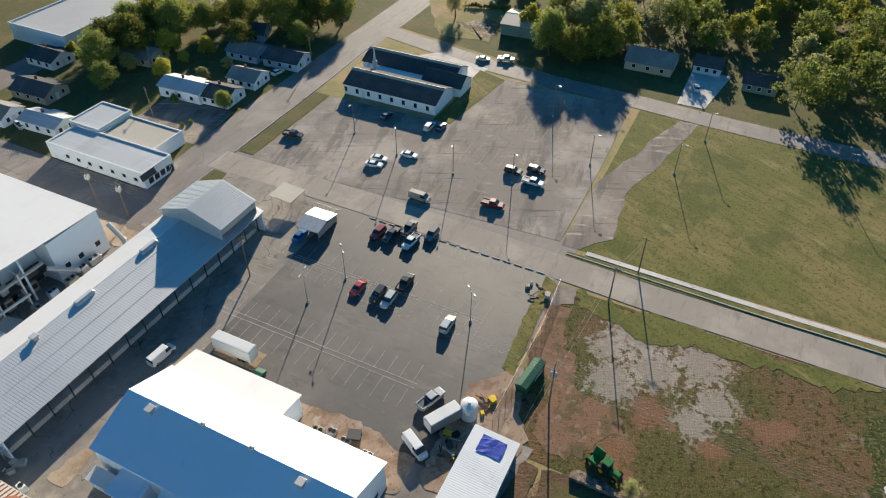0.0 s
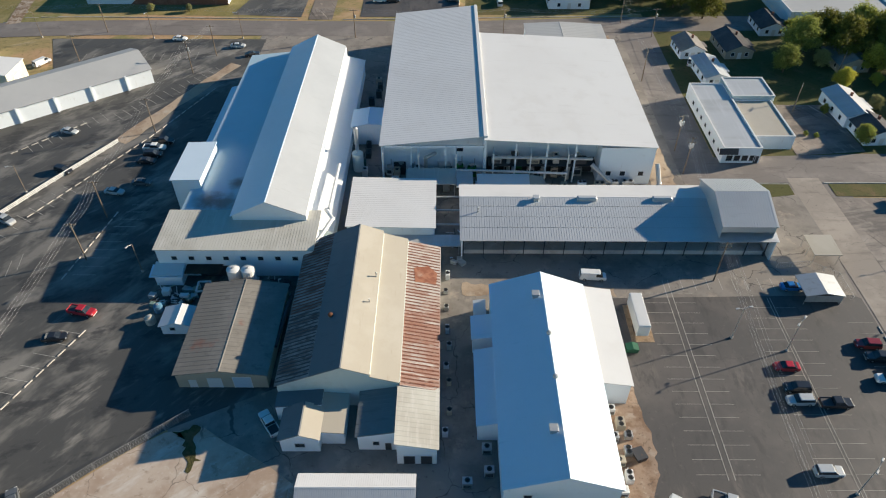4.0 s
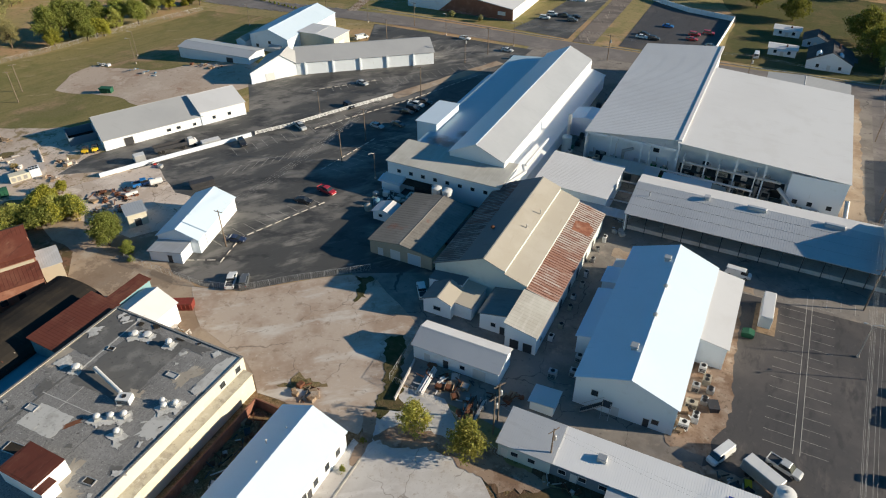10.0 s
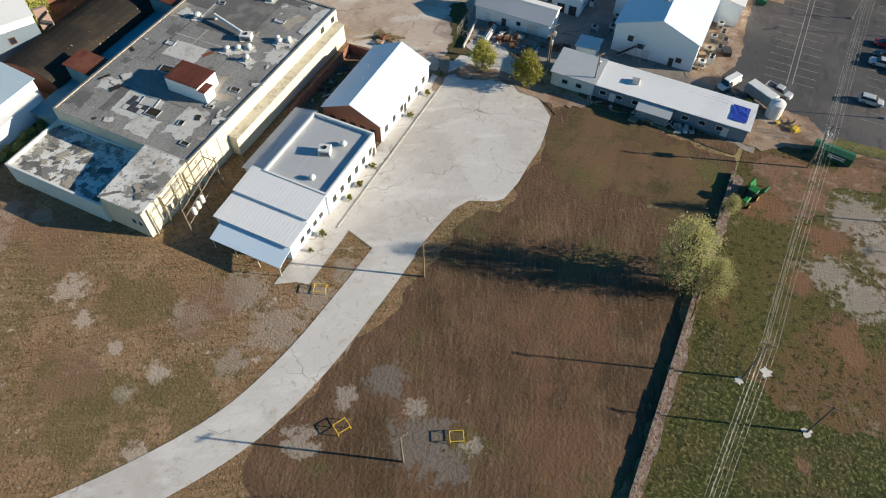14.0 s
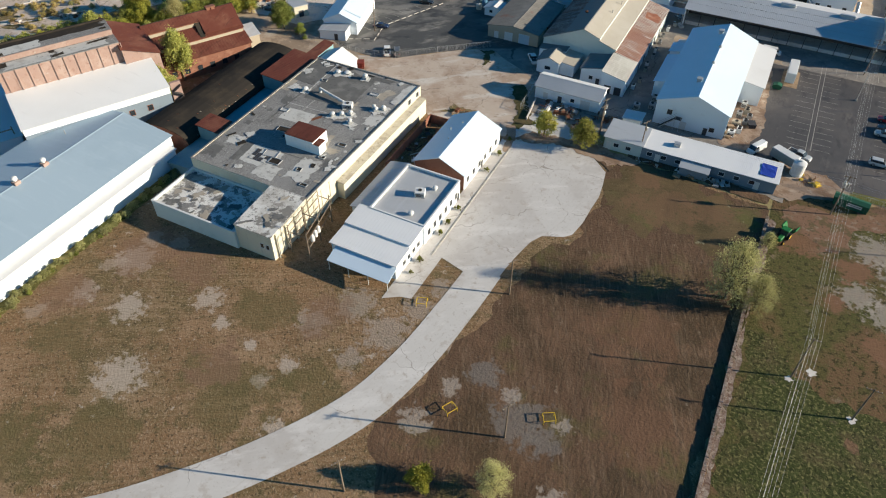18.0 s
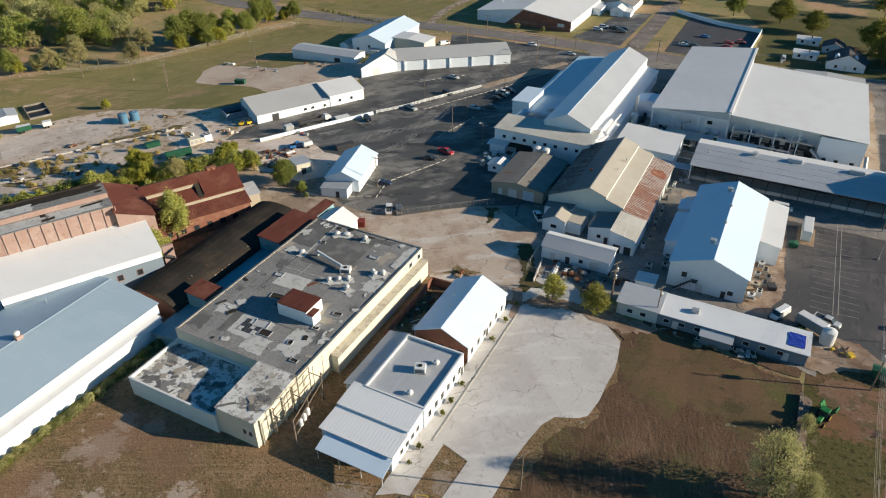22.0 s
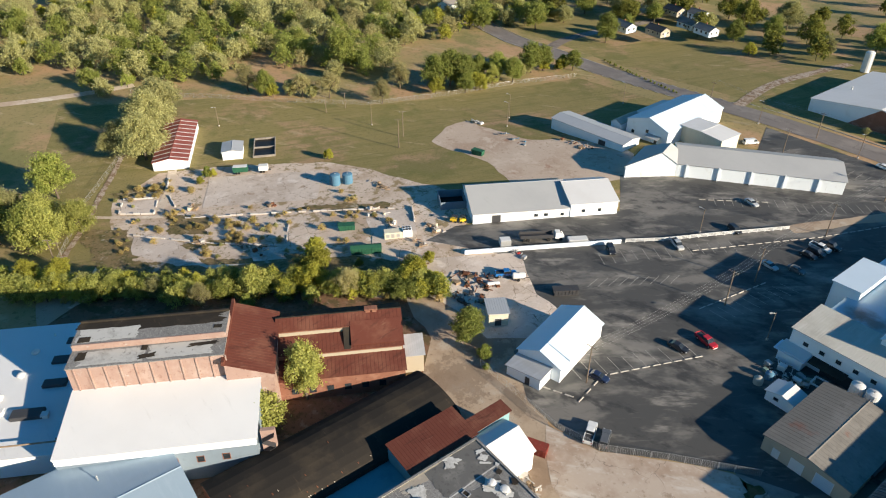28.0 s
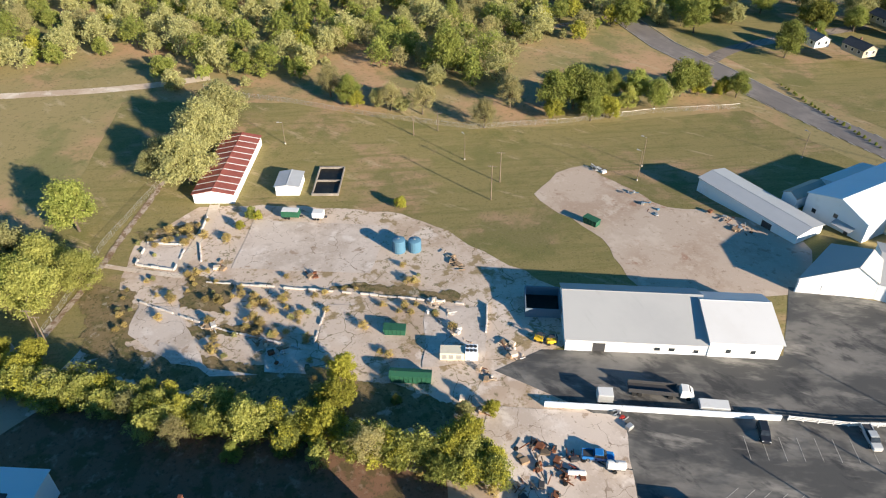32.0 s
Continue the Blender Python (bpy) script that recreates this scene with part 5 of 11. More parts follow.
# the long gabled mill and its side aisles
mill = shed("mill_building", "long white gabled mill with lower aisles on both sides", "factory", (0, 113), 0, [(-45.3, 9.3), (-37.6, 13.0), (-29.5, 9.4), (-29.5, 6.2), (-24.3, 4.9)], 80, WALL_WHITE, [ROOF_SKY_TINT, ROOF_PALE, ROOF_PALE, ROOF_BRIGHT], rib=0)
shed("", "", "", (0, 4), 0, [(-58.0, 6.3), (-45.3, 7.6)], 76, WALL_WHITE, ROOF_SKY_TINT_SOOT, parent=mill)
shed("", "", "", (0, 32), 0, [(-60.8, 4.4), (-58.0, 5.0)], 32, WALL_WHITE, ROOF_SKY_TINT, parent=mill)
shed("", "", "", (0, 13), 0, [(-62.2, 9.0), (-55.8, 9.2)], 15, WALL_WHITE, ROOF_SKY_TINT, parent=mill)

shed("gap_house", "small pale blue sheet metal house in the gap beside the mill", "shed", (0, 154.5), 0, [(-24.1, 5.6), (-20.0, 6.4), (-15.6, 6.2)], 8.0, WALL_WHITE, ROOF_SKY_TINT)
# tan roofed offices at the mill's near end
off = shed("office_block", "two storey white office block with a ribbed tan roof", "office building", (-59.5, 116), -90, [(0, 7.9), (12, 7.5)], 32.5, WALL_WHITE, ROOF_OLIVE, rib=0.6,
           windows=[("R", 3.5 + 3.6 * i, 4.6, 1.1, 1.0) for i in range(8)] + [("L", 4 + 5 * i, 4.6, 1.2, 1.1) for i in range(5)], doors=[("R", 12, 0, 8, 3.0, STEEL_DARK), ("F", 6, 0, 1.2, 2.2, STEEL_DARK)])
shed("", "", "", (0, -1.6 + 1.2), 0, [(12, 3.6), (15.0, 3.2)], 5.5, WALL_WHITE, ROOF_WHITE, parent=off)

part("canopy", Shape().slab([(12.1, -1.4, 3.2), (15.4, -1.4, 2.7), (15.4, 5.6, 2.7), (12.1, 5.6, 3.2)], (0, 0, 1), 0.12), ROOF_SKY_TINT, off, "pale blue canopy")
part("canopy", Shape().slab([(12.1, 5.8, 3.4), (14.6, 5.8, 3.0), (14.6, 13.4, 3.0), (12.1, 13.4, 3.4)], (0, 0, 1), 0.12), ROOF_BLACK, off, "dark canopy over the yard door")
shed("white_hut", "small white hut with a pale gable roof", "hut", (-51.4, 87.6), 0, [(-3.2, 2.5), (0, 3.4), (3.1, 2.5)], 4.6, WALL_WHITE, ROOF_WHITE, windows=[("F", -1, 1.2, 1.0, 0.8)])
# brown shed
shed("brown_shed", "low tan metal shed with a weathered brown roof", "shed", (0, 75), 0, [(-47.8, 3.8), (-39.6, 5.0), (-31.5, 3.8)], 22.5, WALL_TAN, ROOF_BROWN, rib=1.0,
     doors=[("F", -45, 0, 1.2, 2.1), ("F", -41, 0, 2.4, 2.6), ("F", -36, 0, 3.2, 3.0, WALL_BLUE)])

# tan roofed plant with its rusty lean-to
# both west slopes take the materials that hold their shade
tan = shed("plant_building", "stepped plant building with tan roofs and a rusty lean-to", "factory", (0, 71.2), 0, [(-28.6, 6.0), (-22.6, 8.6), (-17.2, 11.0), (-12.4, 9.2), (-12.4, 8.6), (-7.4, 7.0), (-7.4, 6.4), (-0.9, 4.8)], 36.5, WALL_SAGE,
           [ROOF_STRIPED, ROOF_WEST_SHADE, ROOF_TAN, ROOF_TAN, ROOF_TAN, ROOF_TAN, ROOF_RUST], rib=[0.8, 0, 0, 0, 0, 0, 0.8], doors=[("R", 4 + 6 * i, 0, 2.2, 2.6, STEEL_DARK) for i in range(5)])
shed("", "", "", (0, -11.4), 0, [(-7.4, 6.2), (-0.9, 4.8)], 11.4, WALL_WHITE, ROOF_OLIVE, rib=0.9, parent=tan, doors=[("F", -5.4, 0, 1.8, 2.4, STEEL_DARK), ("F", -2.6, 0, 1.8, 2.4, STEEL_DARK)], windows=[("R", 3, 1.4, 1.0, 1.0)])
shed("", "", "", (0, -8.8), 0, [(-14.0, 4.2), (-7.4, 5.6)], 8.8, WALL_WHITE, ROOF_DULL, parent=tan, rib=0.9, windows=[("F", -11, 1.5, 1.0, 1.0)], doors=[("F", -9, 0, 1.0, 2.1, STEEL_DARK)])
for i in range(44):  # rusted troughs of the lean-to roof and of the western slope
    y = 0.25 + 0.83 * i
    part("rust_strip", Shape().slab([(-7.3, y, 6.54), (-0.66, y, 4.9), (-0.66, y + 0.30, 4.9), (-7.3, y + 0.30, 6.54)], (0, 0, 1), 0.02), RUST_DEEP, tan)
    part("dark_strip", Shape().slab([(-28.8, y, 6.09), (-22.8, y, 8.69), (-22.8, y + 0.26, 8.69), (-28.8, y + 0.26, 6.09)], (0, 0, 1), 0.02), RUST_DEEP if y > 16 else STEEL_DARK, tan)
vent(tan, -20.4, 12.5, 9.6, 0, RUST)
for x, y in ((-13.6, 16.0), (-12.9, 23.0)):
    vent(tan, x, y, 9.5, 2, STEEL)
part("rust_patch", Shape().slab([(-5.6, 25.0, 6.15), (-1.4, 25.3, 5.11), (-1.2, 28.6, 5.06), (-3.0, 30.2, 5.5), (-5.9, 29.0, 6.22)], (0, 0, 1), 0.02), RUST_SHEET, tan, "bright rust red roof patch")
# west slope gets the darker grey: its shade is put into the colour
shed("pump_house", "small white house with a cream gable roof", "small building", (0, 62), 0, [(-26.8, 3.6), (-23.4, 5.2), (-20.4, 4.0)], 6.0, WALL_WHITE, [ROOF_WEST_SHADE, ROOF_TAN], windows=[("F", -23.6, 1.4, 1.6, 1.0), ("L", 3, 1.4, 1.0, 1.0)])
# added annex; its roof shares the colour darkened for west shade
shed("dark_annex", "low dark roofed annex against the plant building", "annex", (0, 68.1), 0, [(-28.5, 3.9), (-20.6, 4.7)], 3.0, WALL_WHITE, ROOF_WEST_SHADE, over=0.1)
shed("store_shed", "small cream flat roofed annex", "small building", (0, 63.5), 0, [(-20.3, 3.9), (-16.4, 3.5)], 8.0, WALL_WHITE, ROOF_TAN)
shed("long_shed", "long white shed with a low pitched metal roof", "shed", (-22.2, 55.2), -90, [(0, 4.3), (2.4, 5.0), (6.2, 3.6)], 17.8, WALL_WHITE, [ROOF_WHITE, ROOF_PALE], rib=0.35,
     doors=[("R", 3, 0, 1.1, 2.1), ("R", 7, 0, 1.1, 2.1, STEEL_DARK), ("R", 14, 0, 2.4, 2.5)], windows=[("R", 10.5, 1.3, 1.0, 1.0)])

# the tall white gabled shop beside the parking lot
shop = shed("machine_shop", "tall white gabled metal workshop with lean-to roofs", "workshop", (0, 51.8), 0, [(9.3, 6.8), (18.7, 10.2), (27.1, 6.9)], 42.8, WALL_WHITE, ROOF_SKY_TINT, rib=0,
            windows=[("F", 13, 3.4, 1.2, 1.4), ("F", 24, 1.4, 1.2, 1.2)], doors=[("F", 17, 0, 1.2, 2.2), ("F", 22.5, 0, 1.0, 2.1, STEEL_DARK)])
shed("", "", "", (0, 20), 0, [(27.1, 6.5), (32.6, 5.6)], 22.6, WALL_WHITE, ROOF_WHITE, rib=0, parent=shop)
shed("", "", "", (0, 12.5), 0, [(5.9, 4.6), (9.3, 5.4)], 15.5, WALL_WHITE, ROOF_SKY_TINT, rib=0, parent=shop)
shed("", "", "", (0, 31.5), 0, [(5.6, 4.2), (9.3, 4.8)], 5.2, WALL_WHITE, ROOF_SKY_TINT, parent=shop)
for y, k in ((37, 1), (27.5, 0), (18, 0), (8, 1)):
    vent(shop, 18.7 if k == 0 else 17.2, y, 10.0, k, STEEL)

# loading dock: long ribbed roof over an open platform
dock = shed("loading_dock", "long loading dock under a ribbed galvanised gable roof", "loading dock", (3.9, 123.5), -90, [(-3.3, 7.1), (1.9, 7.8), (14.0, 5.6)], 67.5, WALL_WHITE, [ROOF_WHITE, ROOF_PALE], rib=[0, 0.55], skip="R")
part("platform", Shape().soft_box(2.0, 12.2, 0.4, 66.5, 0, 1.15), CONCRETE, dock)
# wall and posts are darkened to imitate the shade under the dock roof
part("wall", Shape().box(6.0, 6.25, 0.3, 67.2, 1.1, 6.2), STEEL_DARK, dock, "recessed wall with the dock roof's shade in its colour")
for i in range(16):
    part("post", Shape().box(12.6, 12.8, 0.4 + 4.4 * i, 0.6 + 4.4 * i, 0, 5.6), STEEL_DARK, dock)
for i in range(3):  # lapped sheet joints
    x = 4.6 + 3.0 * i
    z = 7.8 - 0.1818 * (x - 1.9) + 0.165
    part("lap_joint", Shape().slab([(x, 0.2, z), (x + 0.1, 0.2, z), (x + 0.1, 67.3, z), (x, 67.3, z)], (0, 0, 1), 0.02), ROOF_GREY, dock)
vent(dock, 6.4, 3.7, 7.2, 2, STEEL)
vent(dock, 2.8, 16.8, 7.9, 1, ROOF_PALE)
vent(dock, 9.0, 60.0, 6.7, 2, STEEL)
for y in (28.2, 45.0):
    part("ridge_monitor", Shape().soft_box(2.0, 3.2, y - 2.2, y + 2.2, 7.4, 8.6, 0.2), ROOF_PALE, dock, "low ridge monitor")
hood = Shape()
for (xa, za), (xb, zb) in (((-3.8, 8.85), (5.0, 12.0)), ((5.0, 12.0), (13.7, 9.05))):
    hood.slab([(xa, 54.9, za), (xb, 54.9, zb), (xb, 66.9, zb), (xa, 66.9, za)], (0, 0, 1), 0.16)
top = part("raised_roof", hood, ROOF_PALE, dock, "raised gable roof at the dock's end")
slope = [Shape().slab([(-3.8, 0, 9.0), (5.0, 0, 12.15), (5.0, 0.12, 12.15), (-3.8, 0.12, 9.0)], (0, 0, 1), 0.05).mesh("rib", ROOF_PALE), Shape().slab([(5.0, 0, 12.15), (13.7, 0, 9.2), (13.7, 0.12, 9.2), (5.0, 0.12, 12.15)], (0, 0, 1), 0.05).mesh("rib", ROOF_PALE)]
for i in range(21):
    for me in slope:
        part("rib", me, None, top, at=pose(0, 55.1 + 0.56 * i, 0))
for y in (55.1, 66.5):
    part("gable", Shape().slab([(-3.3, y, 6.8), (-3.3, y, 8.9), (5, y, 11.9), (13.3, y, 9.05), (13.3, y, 5.6)], (0, 1, 0), 0.15), ROOF_PALE, dock)
part("fascia", Shape().box(13.2, 13.4, 55.2, 66.6, 7.5, 9.05), ROOF_PALE, dock, "sheet metal fascia")

shed("link_building", "square white building with a low ribbed roof", "building", (0, 113.2), 0, [(-21.0, 6.3), (-2.0, 5.9)], 17.4, WALL_WHITE, ROOF_WHITE, rib=0.7)

# long trailer like building with the tarpaulin
lt = shed("long_cabin", "long low white building with a patched tarpaulin roof", "building", (10.6, 42.6), -90, [(0, 3.6), (7.4, 3.2)], 31.0, WALL_SLATE, ROOF_BRIGHT, rib=0.4,
          doors=[("R", 4, 0, 1.0, 2.1), ("R", 15, 0, 1.0, 2.1), ("R", 27, 0, 1.0, 2.1)], windows=[("R", 2 + 3.4 * i, 1.2, 1.2, 1.0) for i in range(8)])
shed("", "", "", (0, -9.2), 0, [(0.2, 3.9), (7.6, 3.4)], 9.2, WALL_SAGE, ROOF_PALE, rib=0.4, parent=lt, doors=[("R", -8 + 9.2, 0, 1.0, 2.1)], windows=[("R", 3, 1.2, 1.2, 1.0), ("R", 6, 1.2, 1.2, 1.0)])
part("porch_roof", Shape().slab([(7.4, 9.5, 2.9), (10.2, 9.5, 2.3), (10.2, 16.5, 2.3), (7.4, 16.5, 2.9)], (0, 0, 1), 0.12), ROOF_PALE, lt)
part("porch_room", Shape().soft_box(7.5, 9.8, 9.8, 16.2, 0, 2.25, 0.04), WALL_SLATE, lt, "slate blue porch room")
for x, y in ((3.0, 6.6),):
    part("roof_unit", Shape().soft_box(x, x + 1.3, y, y + 1.6, 3.3, 4.3, 0.06), STEEL, lt, "grey roof unit")
tarp = Shape()
for i in range(6):
    for j in range(5):
        z = lambda a, b: 3.80 - 0.055 * b + 0.10 * noise.noise((a * 1.1, b * 1.3, 0.4)) + 0.08
        xs, ys = [1.7 + 0.86 * j, 2.56 + 0.86 * j], [26.8 + 0.56 * i, 27.36 + 0.56 * i]
        tarp.add([(xs[0], ys[0], z(ys[0], xs[0])), (xs[1], ys[0], z(ys[0], xs[1])), (xs[1], ys[1], z(ys[1], xs[1])), (xs[0], ys[1], z(ys[1], xs[0]))], [(0, 1, 2, 3)])
part("tarpaulin", tarp, PAINT_BLUE, lt, "crumpled bright blue tarpaulin")

# old cream brick works with the tar roof
def flat(name, label, category, x0, x1, y0, y1, h, wall, roof, parapet=0.5, base=0.0, parent=None, windows=(), doors=(), lift=0.0, cope=None):
    """A flat roofed block with a parapet."""
    if parent is None:
        parent = thing(name, pose((x0 + x1) / 2, (y0 + y1) / 2, base), label, category)
        ox, oy = (x0 + x1) / 2, (y0 + y1) / 2
    else:
        ox, oy = parent.location.x, parent.location.y
    a, b, c, d = x0 - ox, x1 - ox, y0 - oy, y1 - oy
    t = 0.3
    for s in (Shape().box(a, a + t, c + t, d - t, lift - 0.3 if lift == 0 else lift, h), Shape().box(b - t, b, c + t, d - t, lift - 0.3 if lift == 0 else lift, h),
              Shape().box(a, b, c, c + t, lift - 0.3 if lift == 0 else lift, h), Shape().box(a, b, d - t, d, lift - 0.3 if lift == 0 else lift, h)):
        part("wall", s, wall, parent)
    part("roof", Shape().box(a + t, b - t, c + t, d - t, h - parapet - 0.25, h - parapet), roof, parent)
    part("coping", Shape().box(a - 0.06, b + 0.06, c - 0.06, c + t + 0.06, h, h + 0.1).box(a - 0.06, b + 0.06, d - t - 0.06, d + 0.06, h, h + 0.1).box(a - 0.06, a + t + 0.06, c + t + 0.06, d - t - 0.06, h, h + 0.1).box(b - t - 0.06, b + 0.06, c + t + 0.06, d - t - 0.06, h, h + 0.1), cope or WHITE_PAINT, parent)
    faces = {"L": ((a, c, 0), (0, 1, 0), (-1, 0, 0)), "R": ((b, c, 0), (0, 1, 0), (1, 0, 0)), "F": ((a, c, 0), (1, 0, 0), (0, -1, 0)), "B": ((a, d, 0), (1, 0, 0), (0, 1, 0))}
    for kind, items, pane in (("window", windows, GLASS_DARK), ("door", doors, None)):
        for side, along, z, w, hh, *mats in items:
            opening(parent, kind, faces[side], along, z, w, hh, 0, SPOTS, WHITE_PAINT, mats[0] if mats else (pane or WHITE_PAINT))
    return parent


old = flat("old_works", "old cream brick works with a patched grey tar roof", "factory", -78.2, -46.6, -21.5, 29.0, 7.37, WALL_CREAM, ROOF_TAR, 0.12, cope=ROOF_TAR,
           windows=[("R", 44.5, 5.2, 1.3, 1.3), ("R", 48.6, 5.2, 1.3, 1.3)])
flat("", "", "", -56.0, -46.9, -34.0, -21.5, 6.4, WALL_CREAM, ROOF_PEEL, 0.3, parent=old, cope=ROOF_PEEL, windows=[("F", 6.4 + 1.4 * i, 2.6, 0.8, 1.2) for i in range(2)])
flat("", "", "", -78.4, -56.0, -34.6, -21.5, 4.6, WALL_SAGE, ROOF_PEEL, 0.6, parent=old)
part("lower_wall", Shape().box(15.6, 17.7, -14.6, 24.6, -0.3, 4.3), WALL_CREAM, old, "cream painted lower block")
part("ledge", Shape().slab([(15.8, -14.7, 4.55), (17.85, -14.7, 4.3), (17.85, 24.7, 4.3), (15.8, 24.7, 4.55)], (0, 0, 1), 0.12), LEDGE, old, "dusty cream ledge roof")
for k in range(7):
    part("pilaster", Shape().box(15.78, 15.95, -36.6 + 3.2 * k, -36.2 + 3.2 * k, 0, 6.3), WALL_CREAM, old)
flat("", "", "", -54.4, -52.8, -7.6, -5.0, 9.8, WALL_WHITE, ROOF_RED, -0.14, parent=old, lift=7.2, cope=ROOF_RED)
red = flat("", "", "", -62.0, -54.4, -7.6, -2.0, 10.3, WALL_WHITE, ROOF_RED, -0.14, parent=old, lift=7.2, cope=ROOF_RED)



def roof_patch(parent, x, y, w, d, z, material, seed, turn=0.0, torn=0.16, name="roof_patch"):
    """A thin irregular piece of roofing laid on the roof, centred at (x, y) in plan."""
    rnd = random.Random(seed)
    rim = []
    for (ax, ay), (bx, by) in zip([(-1, -1), (1, -1), (1, 1), (-1, 1)], [(1, -1), (1, 1), (-1, 1), (-1, -1)]):
        wave = 0.0
        for i in range(12):
            f = i / 12
            wave = 0.6 * wave + rnd.uniform(-torn, torn)
            g = 1 + 0.55 * wave + 0.25 * rnd.uniform(-torn, torn)
            rim.append(((ax + (bx - ax) * f) * w / 2 * g, (ay + (by - ay) * f) * d / 2 * g, 0))
    m = Matrix.Translation(parent.matrix_world.inverted() @ Vector((x, y, z))) @ Matrix.Rotation(radians(turn), 4, "Z")
    part(name, Shape().slab(rim, (0, 0, 1), 0.012 + 0.006 * rnd.random()), material, parent, at=m)


RZ = 7.25
SEAL = surface("white roof sealant", (0.56, 0.55, 0.52), (((0.40, 0.385, 0.36), 0.8, 0.48, 0.62, 0.7), ((0.24, 0.23, 0.215), 2.2, 0.58, 0.68, 0.7)), 0.85, bump=(3.0, 0.5, 0.03))
old.matrix_world = pose(-62.4, 3.75, 0)
for i, (x, y, w, d, turn, material, torn) in enumerate([
        (-66.6, 3.2, 7.6, 4.8, 2, ROOF_PATCH, 0.07), (-77.0, 16.0, 1.9, 8.5, 4, ROOF_PATCH_TAN, 0.3), (-49.3, 10.2, 3.4, 4.6, 5, ROOF_PATCH, 0.3), (-48.4, 23.4, 2.4, 9.0, -6, ROOF_PATCH, 0.35),
        (-64.6, -13.8, 8.6, 6.6, 0, ROOF_PATCH, 0.1), (-69.6, -14.0, 2.2, 7.0, 4, ROOF_PATCH_DARK, 0.15), (-73.6, -11.2, 3.6, 3.4, 8, ROOF_PATCH, 0.35), (-75.6, -4.4, 1.8, 1.6, 0, ROOF_PATCH_DARK, 0.35),
        (-48.6, 1.1, 1.9, 1.9, 20, ROOF_PATCH_DARK, 0.3), (-62.0, 4.6, 1.0, 3.0, -30, RUST, 0.4), (-54.6, -2.6, 2.2, 5.4, 10, ROOF_PATCH_TAN, 0.4), (-52.0, -5.0, 3.8, 2.0, 0, ROOF_PATCH_TAN, 0.4),
        (-72.0, 4.5, 0.5, 14.0, 0, ROOF_PATCH_DARK, 0.3), (-67.0, 12.0, 0.12, 22.0, 1, ROOF_PATCH, 0.1), (-57.4, 8.0, 0.10, 18.0, -1, ROOF_PATCH_DARK, 0.1), (-66.0, 7.4, 15.0, 0.14, 2, ROOF_PATCH, 0.1), (-62.0, -10.4, 26.0, 0.12, 0, ROOF_PATCH_DARK, 0.1), (-71.2, 22.0, 0.25, 15.0, 2, ROOF_PATCH, 0.2), (-74.6, 22.6, 6.2, 11.6, 1, ROOF_PATCH_DARK, 0.05), (-64.0, 19.0, 12.0, 16.0, 0, ROOF_PATCH_DARK, 0.06),
        (-57.6, 14.0, 3.0, 1.6, 20, ROOF_PATCH_TAN, 0.35), (-52.6, 21.0, 2.6, 5.0, -12, ROOF_PATCH_TAN, 0.4), (-60.0, -17.6, 5.0, 4.4, 0, ROOF_PATCH, 0.2), (-75.6, -16.6, 3.4, 4.6, 0, ROOF_PATCH_DARK, 0.3),
        (-53.2, -13.6, 5.0, 7.6, 0, ROOF_PATCH, 0.25), (-49.4, -9.6, 2.0, 4.4, 12, ROOF_PATCH_DARK, 0.3), (-73.4, 8.0, 2.4, 3.0, 0, ROOF_PATCH_DARK, 0.3), (-57.4, 27.0, 7.0, 1.6, 2, ROOF_PATCH_DARK, 0.35)]):
    roof_patch(old, x, y, w, d, RZ + 0.002 + 0.0009 * i, material, i, turn, torn)
for i in range(26):
    rnd = random.Random(900 + i)
    roof_patch(old, rnd.uniform(-77, -48), rnd.uniform(-20, 27), rnd.uniform(0.25, 1.5), rnd.uniform(0.2, 1.0), RZ + 0.03 + 0.0008 * i, rnd.choice([ROOF_PATCH, ROOF_PATCH_DARK, ROOF_PATCH_DARK, ROOF_PATCH_TAN]), 100 + i, rnd.uniform(0, 90), 0.4, "torn_felt")
for i, (x, y) in enumerate(((-59.1, 7.2), (-57.2, 8.4), (-55.4, 9.6), (-53.6, 6.4), (-61.0, 25.6), (-68.8, 24.6), (-50.9, 13.9), (-49.4, 15.1), (-71.5, 13.6), (-58.6, 12.4), (-75.0, 14.0), (-66.4, 25.4))):
    roof_patch(old, x + 0.2, y - 0.3, 2.6 - 0.12 * (i % 5), 2.2 + 0.2 * (i % 4), RZ + 0.1 + 0.0009 * i, SEAL, 500 + i, 25 * i, 0.3, "sealant")
for i in range(34):  # ragged white and black scraps along the eaves and over the southern half
    rnd = random.Random(1500 + i)
    x, y = ((rnd.uniform(-49.4, -47.4), rnd.uniform(-18, 28)), (rnd.uniform(-77, -48), rnd.uniform(26.6, 28.2)), (rnd.uniform(-77, -48), rnd.uniform(-20.5, -4)), (rnd.uniform(-77.6, -75), rnd.uniform(-20, 27)))[i % 4]
    roof_patch(old, x, y, rnd.uniform(0.5, 2.2), rnd.uniform(0.4, 1.8), RZ + 0.115 + 0.0007 * i, rnd.choice([SEAL, SEAL, ROOF_PATCH, ROOF_BLACK]), 1700 + i, rnd.uniform(0, 90), 0.3, "torn_felt")
